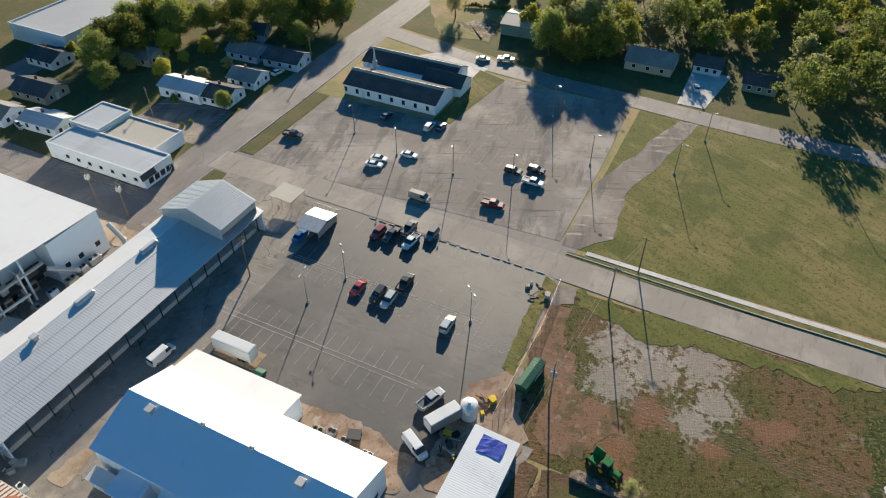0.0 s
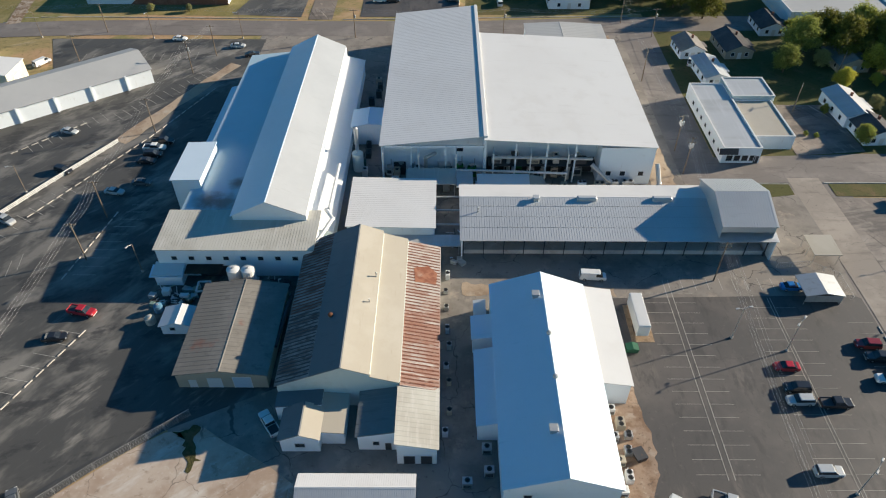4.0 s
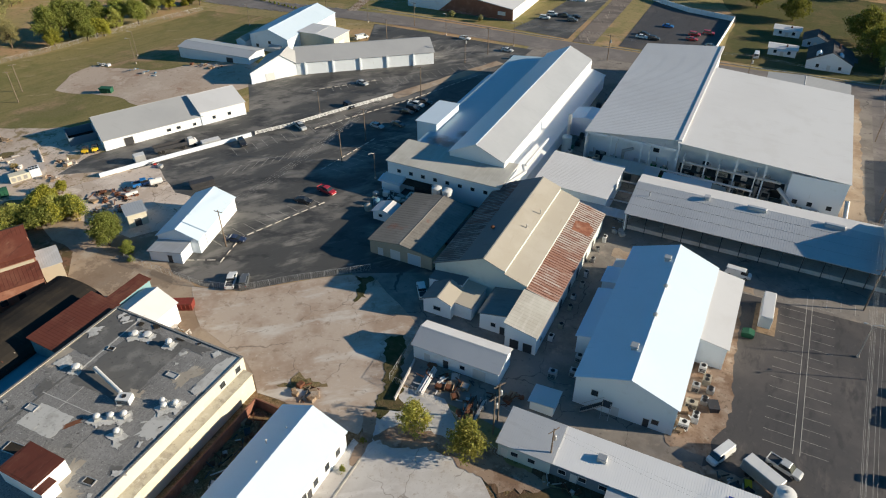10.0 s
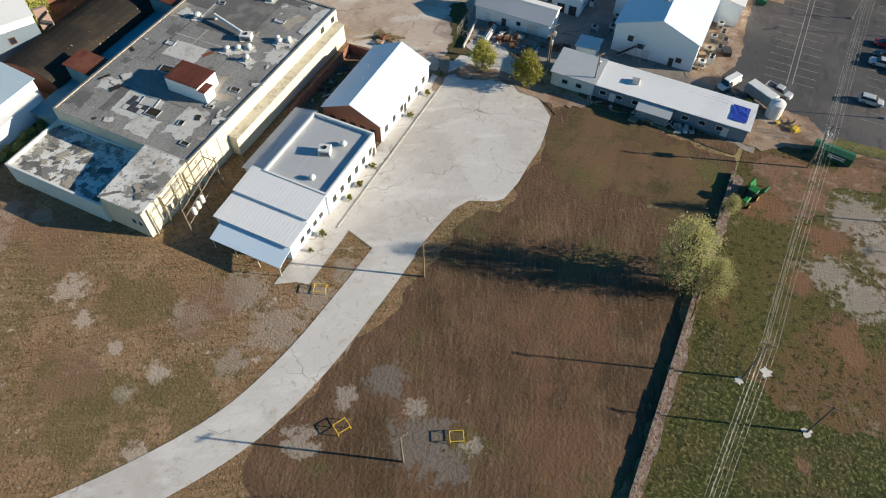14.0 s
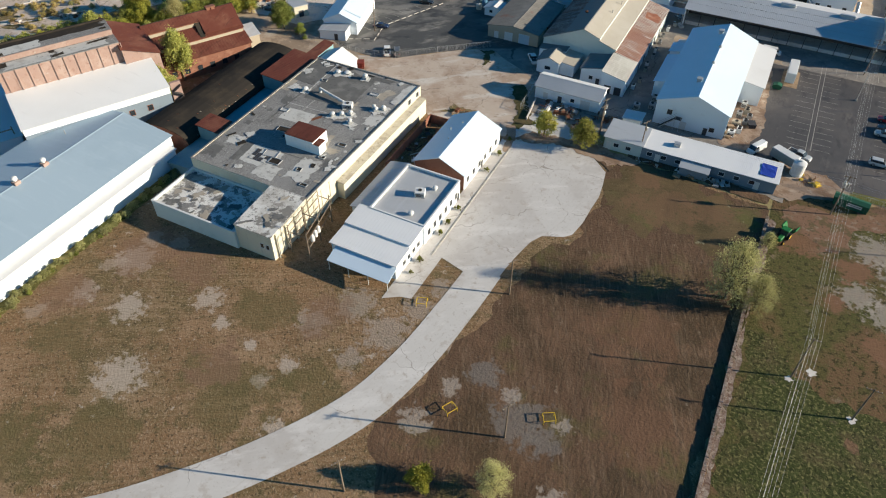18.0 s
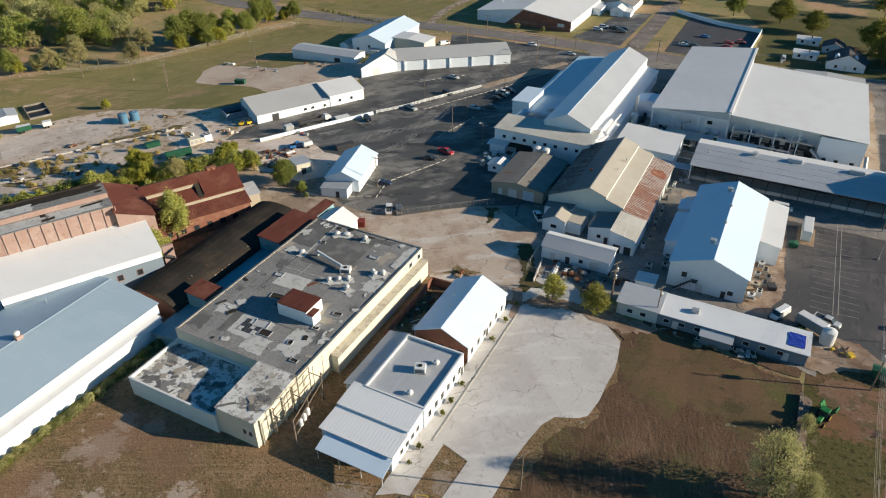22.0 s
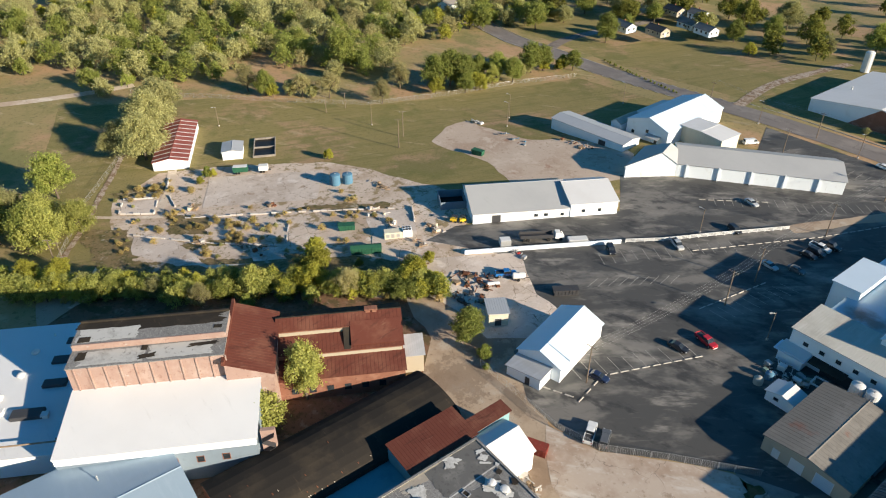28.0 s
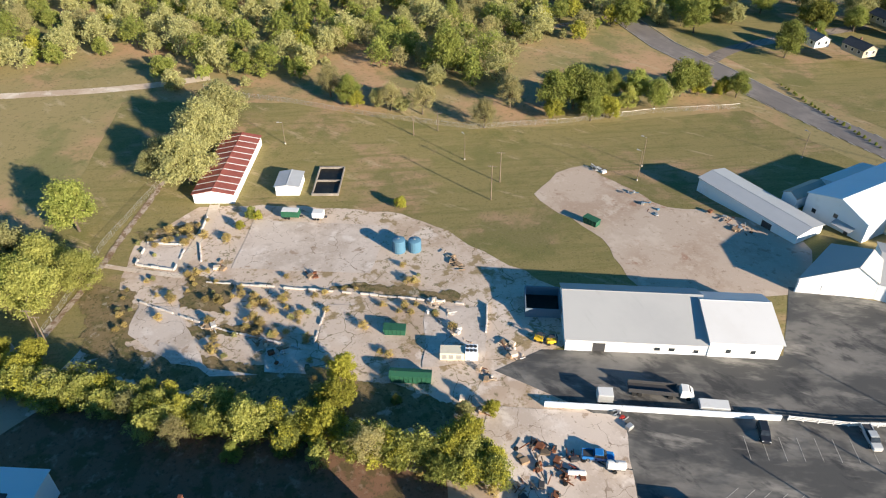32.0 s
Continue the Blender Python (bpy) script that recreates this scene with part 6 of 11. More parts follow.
for i in range(60):
    rnd = random.Random(300 + i)
    low = rnd.random() < 0.85
    x, y = (rnd.uniform(-77.0, -57.0), rnd.uniform(-33.6, -22.6)) if low else (rnd.uniform(-55.2, -47.8), rnd.uniform(-33.2, -22.4))
    roof_patch(old, x, y, rnd.uniform(0.5, 3.0), rnd.uniform(0.4, 2.0), (4.02 if low else 6.54 + 0.075 * (y + 34.2)) + 0.0009 * i, rnd.choice([ROOF_PATCH_DARK, ROOF_PATCH_DARK, ROOF_PATCH_TAN, ROOF_TAR]), 700 + i, rnd.uniform(0, 90), 0.45, "torn_felt")
slope = Shape().slab([(6.3, -37.9, 6.42), (15.6, -37.9, 6.42), (15.6, -25.1, 7.38), (6.3, -25.1, 7.38)], (0, 0, 1), 0.1)
part("sloping_roof", slope, ROOF_PEEL, old, "peeling pale sloping roof")
for x, mat in ((6.4, WALL_WHITE), (15.3, WALL_CREAM)):
    part("cheek_wall", Shape().slab([(x, -37.7, 6.3), (x, -25.2, 6.3), (x, -25.2, 7.36), (x, -37.7, 6.4)], (1, 0, 0), 0.2), mat, old)
# broken skylight
for i in range(3):
    for j in range(4):
        part("skylight_pane", Shape().box(-4.4 + 1.15 * j, -3.4 + 1.15 * j, -19.3 + 1.3 * i, -18.1 + 1.3 * i, RZ + 0.04, RZ + 0.10), STEEL_DARK if (i * 4 + j) % 3 else ROOF_PATCH, old)

# low offices
off2 = flat("low_offices", "low flat roofed office with pale walls", "office building", -35.0, -21.8, -15.8, 1.2, 5.2, WALL_WHITE, ROOF_STEEL, 0.5, windows=[("R", 2 + 2.6 * i, 1.4, 1.2, 1.6) for i in range(6)], doors=[("R", 16, 0, 1.1, 2.2, STEEL_DARK)])
shed("side_offices", "sloping grey roofed side range", "building", (0, -15.6), 0, [(-39.6, 3.8), (-35.0, 4.8)], 17.2, WALL_WHITE, ROOF_STEEL, rib=0.8)
shed("front_offices", "white metal roofed front range with a canopy", "office building", (-37.2, -15.9), -90, [(0, 5.0), (5.8, 4.6), (5.8, 4.2), (11.4, 3.9)], 15.0, WALL_WHITE, ROOF_BRIGHT, rib=0.7, windows=[("B", 2 + 2 * i, 1.2, 1.1, 1.2) for i in range(4)])
cp = thing("canopy", pose(-29, -29, 0), "white metal carport canopy on posts", "canopy")
part("roof", Shape().slab([(-7.0, 1.7, 3.5), (7.2, 1.7, 3.5), (7.4, -2.3, 2.8), (-6.8, -2.3, 2.8)], (0, 0, 1), 0.14), ROOF_SKY_TINT, cp)
for x in (-6.6, -2, 2.6, 7.0):
    part("post", Shape().tube((x, -2.0, 0), (x, -2.0, 2.85), 0.07), WHITE_PAINT, cp)
shed("gable_office", "white gabled office with a bright metal roof", "office building", (0, 4.2), 0, [(-35.0, 4.3), (-28.5, 7.3), (-22.2, 4.3)], 20.6, WALL_WHITE, ROOF_SKY_TINT, rib=0,
     windows=[("R", 2 + 3.2 * i, 1.2, 1.2, 1.6) for i in range(6)], doors=[("R", 9.8, 0, 1.1, 2.2, STEEL_DARK)])

go = bpy.data.objects["gable_office"]
part("gable_cladding", Shape().slab([(-34.9, -0.08, 0.1), (-22.3, -0.08, 0.1), (-22.3, -0.08, 4.1), (-28.5, -0.08, 7.0), (-34.9, -0.08, 4.1)], (0, 1, 0), 0.06), BRICK_DARK, go, "dark brick gable wall")
for x in (-33.0, -30.6, -28.4, -26.2, -24.0):
    part("gable_window", Shape().box(x - 0.6, x + 0.6, -0.16, -0.09, 1.2, 2.8), GLASS_DARK, go)
for x, y in ((-31.5, 12.0), (-30.2, 8.0), (-30.0, 15.5)):
    vent(go, x, y, 5.9, 2, STEEL)

# blue grey metal building
bg = shed("blue_roof_building", "white block building with a blue grey metal roof", "factory", (0, -96), 0, [(-117.4, 6.4), (-103.6, 8.2), (-89.4, 6.3)], 79.8, WALL_WHITE, ROOF_BLUE, rib=0, windows=[("R", 8 + 9 * i, 2.0, 0.8, 0.5) for i in range(8)])
for y in (24, 36, 49.7, 57.0):
    curb = part("vent_curb", Shape().soft_box(-104.3, -102.9, y - 0.7, y + 0.7, 7.9, 9.0, 0.05), BRICK, bg, "rusty square vent curb")
    part("turbine", Shape().turned(-103.6, y, [(0.35, 9.0), (0.4, 9.2), (0.62, 9.35), (0.66, 9.75), (0.45, 10.05), (0.08, 10.15)], 12), WHITE_PAINT, curb, "white turbine ventilator")
vent(bg, -110, 68, 7.4, 2, STEEL)
shed("", "", "", (0, 8), 0, [(-89.4, 4.6), (-87.2, 4.3)], 70, WALL_WHITE, ROOF_WHITE, parent=bg)

# black barrel roof
arc = thing("barrel_shed", pose(-94.4, 9, 0), "long shed under a black felt barrel roof", "shed")
rings = []
for i in range(13):
    a = math.pi * i / 12
    rings.append((-7.7 * math.cos(a), 3.0 + 2.8 * math.sin(a)))
outer = [(x * 1.02, z + 0.14) for x, z in rings]
s = Shape().rings([[(x, y, z) for x, z in outer + rings[::-1]] for y in (-23, 23.5)])
part("roof", s, ROOF_BLACK, arc)
for i in range(34):
    rnd = random.Random(40 + i)
    a, y, ln = rnd.choice([2.62, 2.75, 2.86, 2.45, 2.0, 1.5]), rnd.uniform(-22, 22), rnd.uniform(0.3, 1.6)
    p, q = (-7.87 * math.cos(a), 3.16 + 2.8 * math.sin(a)), (-7.87 * math.cos(a + 0.05 * ln), 3.16 + 2.8 * math.sin(a + 0.05 * ln))
    part("rust_streak", Shape().slab([(p[0], y, p[1]), (q[0], y + 0.05, q[1]), (q[0], y + 0.22, q[1]), (p[0], y + 0.16, p[1])], (0.3, 0, 1), 0.03), RUST if i % 3 else ROOF_PATCH_TAN, arc)
for y in (-22.8, 23.2):
    part("wall", Shape().slab([(-7.7, y, -0.2)] + [(x, y, z) for x, z in rings] + [(7.7, y, -0.2)], (0, 1, 0), 0.2), BRICK_DARK, arc)
for x in (-7.6, 7.4):
    part("wall", Shape().box(x, x + 0.2, -22.6, 23.2, -0.2, 3.1), BRICK_DARK, arc)
shed("white_link", "white gabled link at the end of the old works", "annex", (0, 29.2), 0, [(-79.5, 5.6), (-75.6, 7.2), (-71.0, 5.0)], 7.6, WALL_WHITE, ROOF_WHITE)
link = shed("red_roof_passage", "narrow passage under a rust red metal roof", "passage", (0, 15.4), 0, [(-86.7, 7.1), (-79.4, 6.6)], 14.6, WALL_TEAL, ROOF_RED, rib=0.7)
shed("", "", "", (0, 14.8), 0, [(-82.6, 6.8), (-79.9, 6.6)], 8.6, WALL_TEAL, ROOF_RED, rib=0.7, parent=link)
shed("passage_wall", "low dull teal range between the sheds", "passage", (0, -21), 0, [(-86.6, 2.8), (-79.0, 3.4)], 36, WALL_TEAL, WALL_TEAL)
shed("red_roof_porch", "small roof of red metal between the old sheds", "porch", (0, -10.4), 0, [(-86.2, 6.9), (-80.2, 6.5)], 4.9, WALL_TEAL, ROOF_RED, rib=0.6)

# salmon brick mill with two tar roofs, one a step above the other, and the white low roof before it
A = 61.0
MILL = pose(-130.0, -26.1, 0, 0, 0, A - 90)


def mill_at(x, y):
    p = MILL @ Vector((x, y, 0))
    return p.x, p.y


bm0 = shed("brick_mill", "tall salmon brick mill with a broken two step tar roof", "factory", mill_at(0, 0), A - 90, [(-11.8, 18.0), (-5.0, 18.0), (-5.0, 16.75), (0, 16.75)], 28.2, BRICK, [ROOF_TAR, BRICK, ROOF_TAR], over=0.12)
for i in range(11):
    part("pilaster", Shape().box(0.0, 0.22, 1.2 + 2.72 * i, 1.42 + 2.72 * i, 11.0, 16.7), BRICK, bm0)
part("brick_band", Shape().box(-5.12, -4.86, 0.2, 28.0, 17.25, 18.22), BRICK, bm0, "exposed band of orange brick")
part("parapet", Shape().box(-11.9, -11.5, 0, 28.2, 18.1, 18.6), ROOF_BLACK, bm0)
# some small black patches imitate the shade in roof holes, the rest are tar
for i, (x, y, w, d, turn, z, material, torn) in enumerate([
        (-10.0, 17.0, 3.4, 20.0, 0, 18.15, ROOF_BLACK, 0.16), (-7.6, 6.0, 3.8, 11.0, 0, 18.15, ROOF_PATCH, 0.14), (-6.4, 2.0, 1.6, 2.2, 0, 18.18, ROOF_BLACK, 0.05), (-10.6, 4.0, 2.0, 8.4, 0, 18.16, ROOF_BLACK, 0.15),
        (-2.6, 20.0, 4.0, 12.0, 0, 16.90, ROOF_PATCH, 0.12), (-2.4, 7.6, 3.8, 11.0, 0, 16.90, ROOF_PATCH, 0.14), (-3.0, 2.0, 2.2, 1.6, 0, 16.94, ROOF_BLACK, 0.2), (-4.0, 13.2, 1.4, 1.2, 0, 16.94, ROOF_BLACK, 0.1), (-1.6, 14.0, 1.2, 3.0, 10, 16.92, ROOF_BLACK, 0.3), (-7.0, 26.6, 1.0, 1.6, 0, 18.18, ROOF_BLACK, 0.1), (-3.6, 24.0, 1.0, 5.0, 4, 16.93, ROOF_BLACK, 0.3)]):
    p = mill_at(x, y)
    roof_patch(bm0, p[0], p[1], w, d, z + 0.002 * i, material, 300 + i, turn, torn)
# walls are coloured dark slate to imitate the shade they stand in
wl = shed("white_low_roof", "broad building with a low white coated roof", "building", mill_at(0, 0), A - 90, [(0.05, 11.3), (14.4, 9.2)], 34.2, WALL_SLATE, ROOF_BRIGHT, skip="L", over=0.25, windows=[("R", 6 + 4.5 * i, 4.6, 1.2, 1.4) for i in range(6)], trim=BRICK_DARK)
part("fascia", Shape().box(14.4, 14.6, 0, 34.2, 7.6, 9.1), WALL_WHITE, wl)
part("brick_pier", Shape().box(12.4, 13.2, 34.8, 37.4, -0.3, 9.4), BRICK, wl, "red brick stair tower")
for i in range(6):
    part("stair_flight", Shape().slab([(13.2, 35.0 if i % 2 else 37.2, 0.2 + 1.4 * i), (14.2, 35.0 if i % 2 else 37.2, 0.2 + 1.4 * i), (14.2, 37.2 if i % 2 else 35.0, 1.5 + 1.4 * i), (13.2, 37.2 if i % 2 else 35.0, 1.5 + 1.4 * i)], (0, 0, 1), 0.12), STEEL_DARK, wl)
ax = shed("annex_white_roof", "flat white roofed annex crowded with roof units", "building", mill_at(0, -27.0), A - 90, [(-27.6, 5.9), (9.0, 5.0)], 26.2, WALL_WHITE, ROOF_BRIGHT)
for x, y, w, d in ((-22, 20, 2.2, 4.0), (-16, 19, 2.4, 4.4), (-9, 19.4, 2.2, 4.6), (-1.0, 16.8, 2.6, 6.0)):
    part("skylight", Shape().soft_box(x - w / 2, x + w / 2, y - d / 2, y + d / 2, 5.2, 6.15, 0.15), STEEL_DARK, ax, "dark raised skylight")
for x, y, k in ((-19, 12.5, 3), (-12, 12, 3), (-6, 10, 3), (-2, 11.6, 1), (0, 20.4, 1), (-24, 15, 2), (3.5, 8, 3)):
    vent(ax, x, y, 5.6, k)
part("roof_frame", Shape().tube((7.6, 14, 6.6), (7.6, 25, 6.6), 0.16).tube((7.6, 14, 5), (7.6, 14, 7.4), 0.14).tube((7.6, 25, 5), (7.6, 25, 7.4), 0.14), TIMBER, ax, "timber pole frame at the eave")

# mill wings under rust red roofs
fl = mill_at(1.2, 28.0)
cross = shed("red_gable_mill", "brick mill cross wing under a steep rusty lean-to roof", "factory", fl, A, [(0.1, 15.4), (8.8, 12.0)], 18.6, BRICK, ROOF_RED, rib=0.8)
part("ridge_slab", Shape().soft_box(-0.3, 0.35, -0.4, 19.4, 15.3, 16.2), ROOF_RED, cross)
longm = shed("red_roof_mill", "long brick mill with stepped rust red roofs", "factory", mill_at(0, 36.8), A - 90, [(-19.0, 10.4), (-14.5, 12.7), (-11.6, 11.2), (-11.6, 10.1), (-7.4, 8.2), (-7.4, 7.2), (-3.0, 5.6)], 25.8, BRICK_DARK, [ROOF_BLACK, ROOF_RED, ROOF_RED, ROOF_RED, ROOF_RED, ROOF_RED], rib=0.8,
             windows=[("R", 3 + 3.6 * i, 1.6, 1.4, 1.6) for i in range(6)], trim=BRICK_DARK)
part("clerestory_wall", Shape().box(-11.58, -11.4, 0.3, 13.5, 10.0, 11.0), WALL_TAN, longm, "whitewashed clerestory wall")
part("clerestory_wall", Shape().box(-7.38, -7.2, 2.0, 25.6, 7.2, 8.05), WALL_TAN, longm)
# solid black slab on the roof paints the darkness of a slot
part("roof_slot", Shape().slab([(-11.9, 13.6, 11.35), (-7.6, 13.6, 8.40), (-7.6, 15.0, 8.40), (-11.9, 15.0, 11.35)], (0, 0, 1), 0.06), ROOF_BLACK, longm, "black slab for the shade in an open roof slot")
part("dormer", Shape().slab([(-12.4, 15.1, 11.8), (-7.9, 15.1, 9.0), (-7.9, 25.9, 9.0), (-12.4, 25.9, 11.8)], (0, 0, 1), 0.12), ROOF_RED, longm)
for y in (19.0, 20.4):
    vent(longm, -14.4, y, 12.7, 1, BRICK_DARK)
shed("grey_lean_to", "small grey metal lean-to against the mill's end", "lean-to", mill_at(0, 62.8), A - 90, [(-12.6, 6.2), (-7.6, 5.0)], 4.2, WALL_TAN, ROOF_STEEL, rib=0.5)

# western warehouse
W = 60.3
wst = shed("grey_roof_warehouse", "long white warehouse with a grey metal roof", "warehouse", (-145.6, 84.2), W - 90, [(-17.5, 4.0), (-12.8, 6.2), (0, 3.6)], 30, WALL_WHITE, ROOF_GREY, rib=0, base=-0.6,
           doors=[("R", 7, 0, 2.6, 2.8, STEEL_DARK)], windows=[("R", 19, 1.4, 1.2, 0.9), ("R", 22, 1.4, 1.2, 0.9), ("R", 27, 1.2, 1.0, 0.9)])
shed("white_end_warehouse", "white gabled end bay with a bright roof", "warehouse", (-131.2, 109.8), W - 90, [(-15.5, 4.4), (-10.5, 6.4), (0.4, 4.6)], 14.5, WALL_WHITE, ROOF_WHITE, rib=0, base=-0.3, windows=[("R", 4, 1.6, 1.0, 1.0), ("R", 9, 1.6, 1.0, 1.0)])

# small white shop in the lot
S = 62.0
shop2 = shed("roadside_shop", "small white building with a two pitch metal roof", "shop", (-88.7, 55.6), 14.5, [(-5.4, 4.0), (0.0, 6.4), (5.2, 4.0)], 19.0, WALL_WHITE, ROOF_SKY_TINT)
shed("", "", "", (0, -4.6), 0, [(-5.2, 2.7), (3.0, 3.3)], 4.6, WALL_WHITE, ROOF_STEEL, parent=shop2, doors=[("F", 0, 0, 1.1, 2.1, STEEL_DARK)])

# bent white warehouse by the street
bent = shed("bent_warehouse", "long white warehouse with a grey metal roof", "warehouse", (-128.3, 156.5), -52.0, [(-18.0, 4.2), (-9.2, 7.0), (0, 4.6)], 51, WALL_WHITE, ROOF_GREY)
for i in range(5):
    part("downpipe", Shape().box(0.0, 0.5, 3 + 10 * i, 3.5 + 10 * i, 0, 4.7), WALL_WHITE, bent)
hip = thing("gabled_warehouse", Matrix.Identity(4), "white gabled warehouse end bay with a grey metal roof", "warehouse")
P0, P1, AP, RF, Q0 = Vector((-138.0, 142.6, 3.9)), Vector((-128.3, 156.6, 4.5)), Vector((-131.5, 152.0, 8.6)), Vector((-134.8, 161.2, 8.2)), Vector((-144.0, 160.5, 3.9))
d = (P1 - P0).xy.normalized()
part("wall", Shape().slab([(P0.x, P0.y, -0.6), (P1.x, P1.y, -0.6), P1, AP - Vector((0, 0, 0.05)), P0], (-d.y, d.x, 0), 0.25), WALL_WHITE, hip)
d = (Q0 - P0).xy.normalized()
part("wall", Shape().slab([(P0.x, P0.y, -0.8), (Q0.x, Q0.y, -0.8), Q0 - Vector((0, 0, 0.1)), P0 - Vector((0, 0, 0.1))], (d.y, -d.x, 0), 0.25), WALL_WHITE, hip)
part("wall", Shape().slab([(Q0.x, Q0.y, -0.8), (RF.x, RF.y, -0.8), RF - Vector((0, 0, 0.1)), Q0 - Vector((0, 0, 0.1))], (0, -1, 0), 0.25), WALL_WHITE, hip)
out = Vector((0.25, -0.2, 0))
part("roof", Shape().slab([P0 + out - Vector((0.3, 0.3, 0.1)), AP + out, RF], (0, 0, 1), 0.14).slab([P0 + out - Vector((0.3, 0.3, 0.1)), RF, Q0 - Vector((0.4, 0, 0.1))], (0, 0, 1), 0.14), ROOF_GREY, hip)
part("roof", Shape().slab([AP + out, P1 + out, Vector((-132.3, 162.3, 6.3)), RF], (0, 0, 1), 0.14), ROOF_GREY, hip)
opening(hip, "door", ((-138.0, 142.6, 0), (0.57, 0.82, 0), (0.82, -0.57, 0)), 7.0, 0, 3.0, 2.6, 0, SPOTS, WHITE_PAINT, WHITE_PAINT)

# buildings by the north street
hall4 = shed("white_hall", "white gabled hall with a ribbed metal roof", "hall", (-162.2, 172.6), 3.0, [(0, 5.9), (9.2, 8.9), (17.6, 5.9)], 36, WALL_WHITE, ROOF_SKY_TINT, rib=0, base=-0.7, windows=[("F", 9, 3.0, 1.2, 1.2), ("F", 3, 1.2, 1.2, 1.2)], doors=[("F", 13, 0, 1.1, 2.1, STEEL_DARK)])
part("porch_roof", Shape().slab([(9.5, -2.4, 2.5), (15.0, -2.4, 2.5), (15.0, -0.1, 3.1), (9.5, -0.1, 3.1)], (0, 0, 1), 0.1), ROOF_GREY, hall4)
shed("hall_lean_to", "small white annex with a cream gable roof", "annex", (-168.3, 171.0), 4.0, [(0, 3.4), (2.2, 4.6), (4.4, 3.4)], 12, WALL_WHITE, ROOF_TAN, base=-0.9)
shed("hall_shed", "low white shed behind the hall", "shed", (-168.6, 186.0), 3.0, [(0, 3.4), (4.6, 4.4)], 18, WALL_WHITE, ROOF_WHITE, base=-0.9)
shed("tan_store", "cream walled store with a pale low gable roof", "store", (-145.8, 182.2), -1.0, [(0, 5.6), (8.6, 6.0), (17.2, 5.4)], 10.5, WALL_CREAM, ROOF_WHITE, doors=[("R", 5, 0, 3.2, 3.2, WHITE_PAINT)])
shed("long_store", "long low white building with a pale grey roof", "store", (-185.5, 166.0), -86.0, [(0, 4.0), (5, 4.8), (10, 4.0)], 33, WALL_WHITE, ROOF_PALE, rib=0, base=-2.0, doors=[("R", 24, 0, 3.0, 2.8, STEEL_DARK)])
hall = shed("low_hall", "broad white roofed hall with a partly dark front", "hall", (-79.5, 247), 0, [(-52, 5.0), (-26, 8.4), (0, 5.0)], 52, WALL_WHITE, ROOF_WHITE, rib=2.0)
part("front_cladding", Shape().slab([(-36.0, -0.3, 0), (0.1, -0.3, 0), (0.1, -0.3, 4.85), (-26, -0.3, 8.15)], (0, 1, 0), 0.1), BRICK_DARK, hall, "dark brown front cladding")
part("front_sign", Shape().soft_box(-7.0, -3.4, -0.5, -0.36, 2.0, 3.6, 0.03), WHITE_PAINT, hall, "plain white sign board")
part("vent_pipe", Shape().tube((-46, 20, 5.6), (-46, 20, 7.2), 0.3), WHITE_PAINT, hall)
shed("hall_annex", "grey roofed annex beside the hall", "building", (-76, 296), 0, [(0, 4), (8, 6), (16, 4)], 24, WALL_WHITE, SHINGLE_GREY)

shed("hall_porch", "white gabled porch of the hall annex", "porch", (-66.5, 286.5), 0, [(-3.6, 3.2), (0, 5.0), (3.6, 3.2)], 9.6, WALL_WHITE, ROOF_WHITE, doors=[("F", 0, 0, 1.6, 2.2)])
shed("hall_porch", "low white porch room beside the annex", "porch", (-61.0, 287.5), 0, [(-1.8, 3.0), (1.8, 2.6)], 7.0, WALL_WHITE, ROOF_WHITE)
shed("hall_link", "flat white link between the hall and its annex", "link", (-79.2, 284.0), 0, [(0, 3.6), (4.4, 3.4)], 15.0, WALL_WHITE, ROOF_WHITE)
silo = thing("water_tank", pose(-140, 312.9, 0), "tall white cylindrical tank behind the hall", "tank")
part("shell", Shape().turned(0, 0, [(2.0, 0), (2.0, 8.6), (1.6, 9.2), (0.3, 9.6)], 16), WHITE_PAINT, silo, smooth=False)
part("ladder", Shape().box(1.98, 2.1, -0.25, 0.25, 0.4, 8.6), STEEL, silo)

# red striped barn, small shed and pit in the field
barn = shed("striped_barn", "long white barn with a red and white striped roof", "barn", (-241.5, 33.4), 64, [(-11.5, 3.2), (-5.6, 4.4), (0.3, 3.2)], 36, WALL_WHITE, ROOF_BARN, base=-5.0)
for i in range(10):
    for xa, za, xb, zb in ((-11.9, 3.12, -5.6, 4.4), (-5.6, 4.4, 0.7, 3.12)):
        part("white_sheet", Shape().slab([(xa, 1.4 + 3.6 * i, za + 0.15), (xb, 1.4 + 3.6 * i, zb + 0.15), (xb, 1.85 + 3.6 * i, zb + 0.15), (xa, 1.85 + 3.6 * i, za + 0.15)], (0, 0, 1), 0.03), ROOF_WHITE, barn)
shed("field_shed", "small white shed with a grey roof", "shed", (-237.2, 52.0), 64, [(-7.0, 3.0), (-3.5, 3.6), (0, 3.0)], 8.5, WALL_WHITE, ROOF_STEEL, base=-4.9)

# ---- vehicles ----
PAINTS = {}


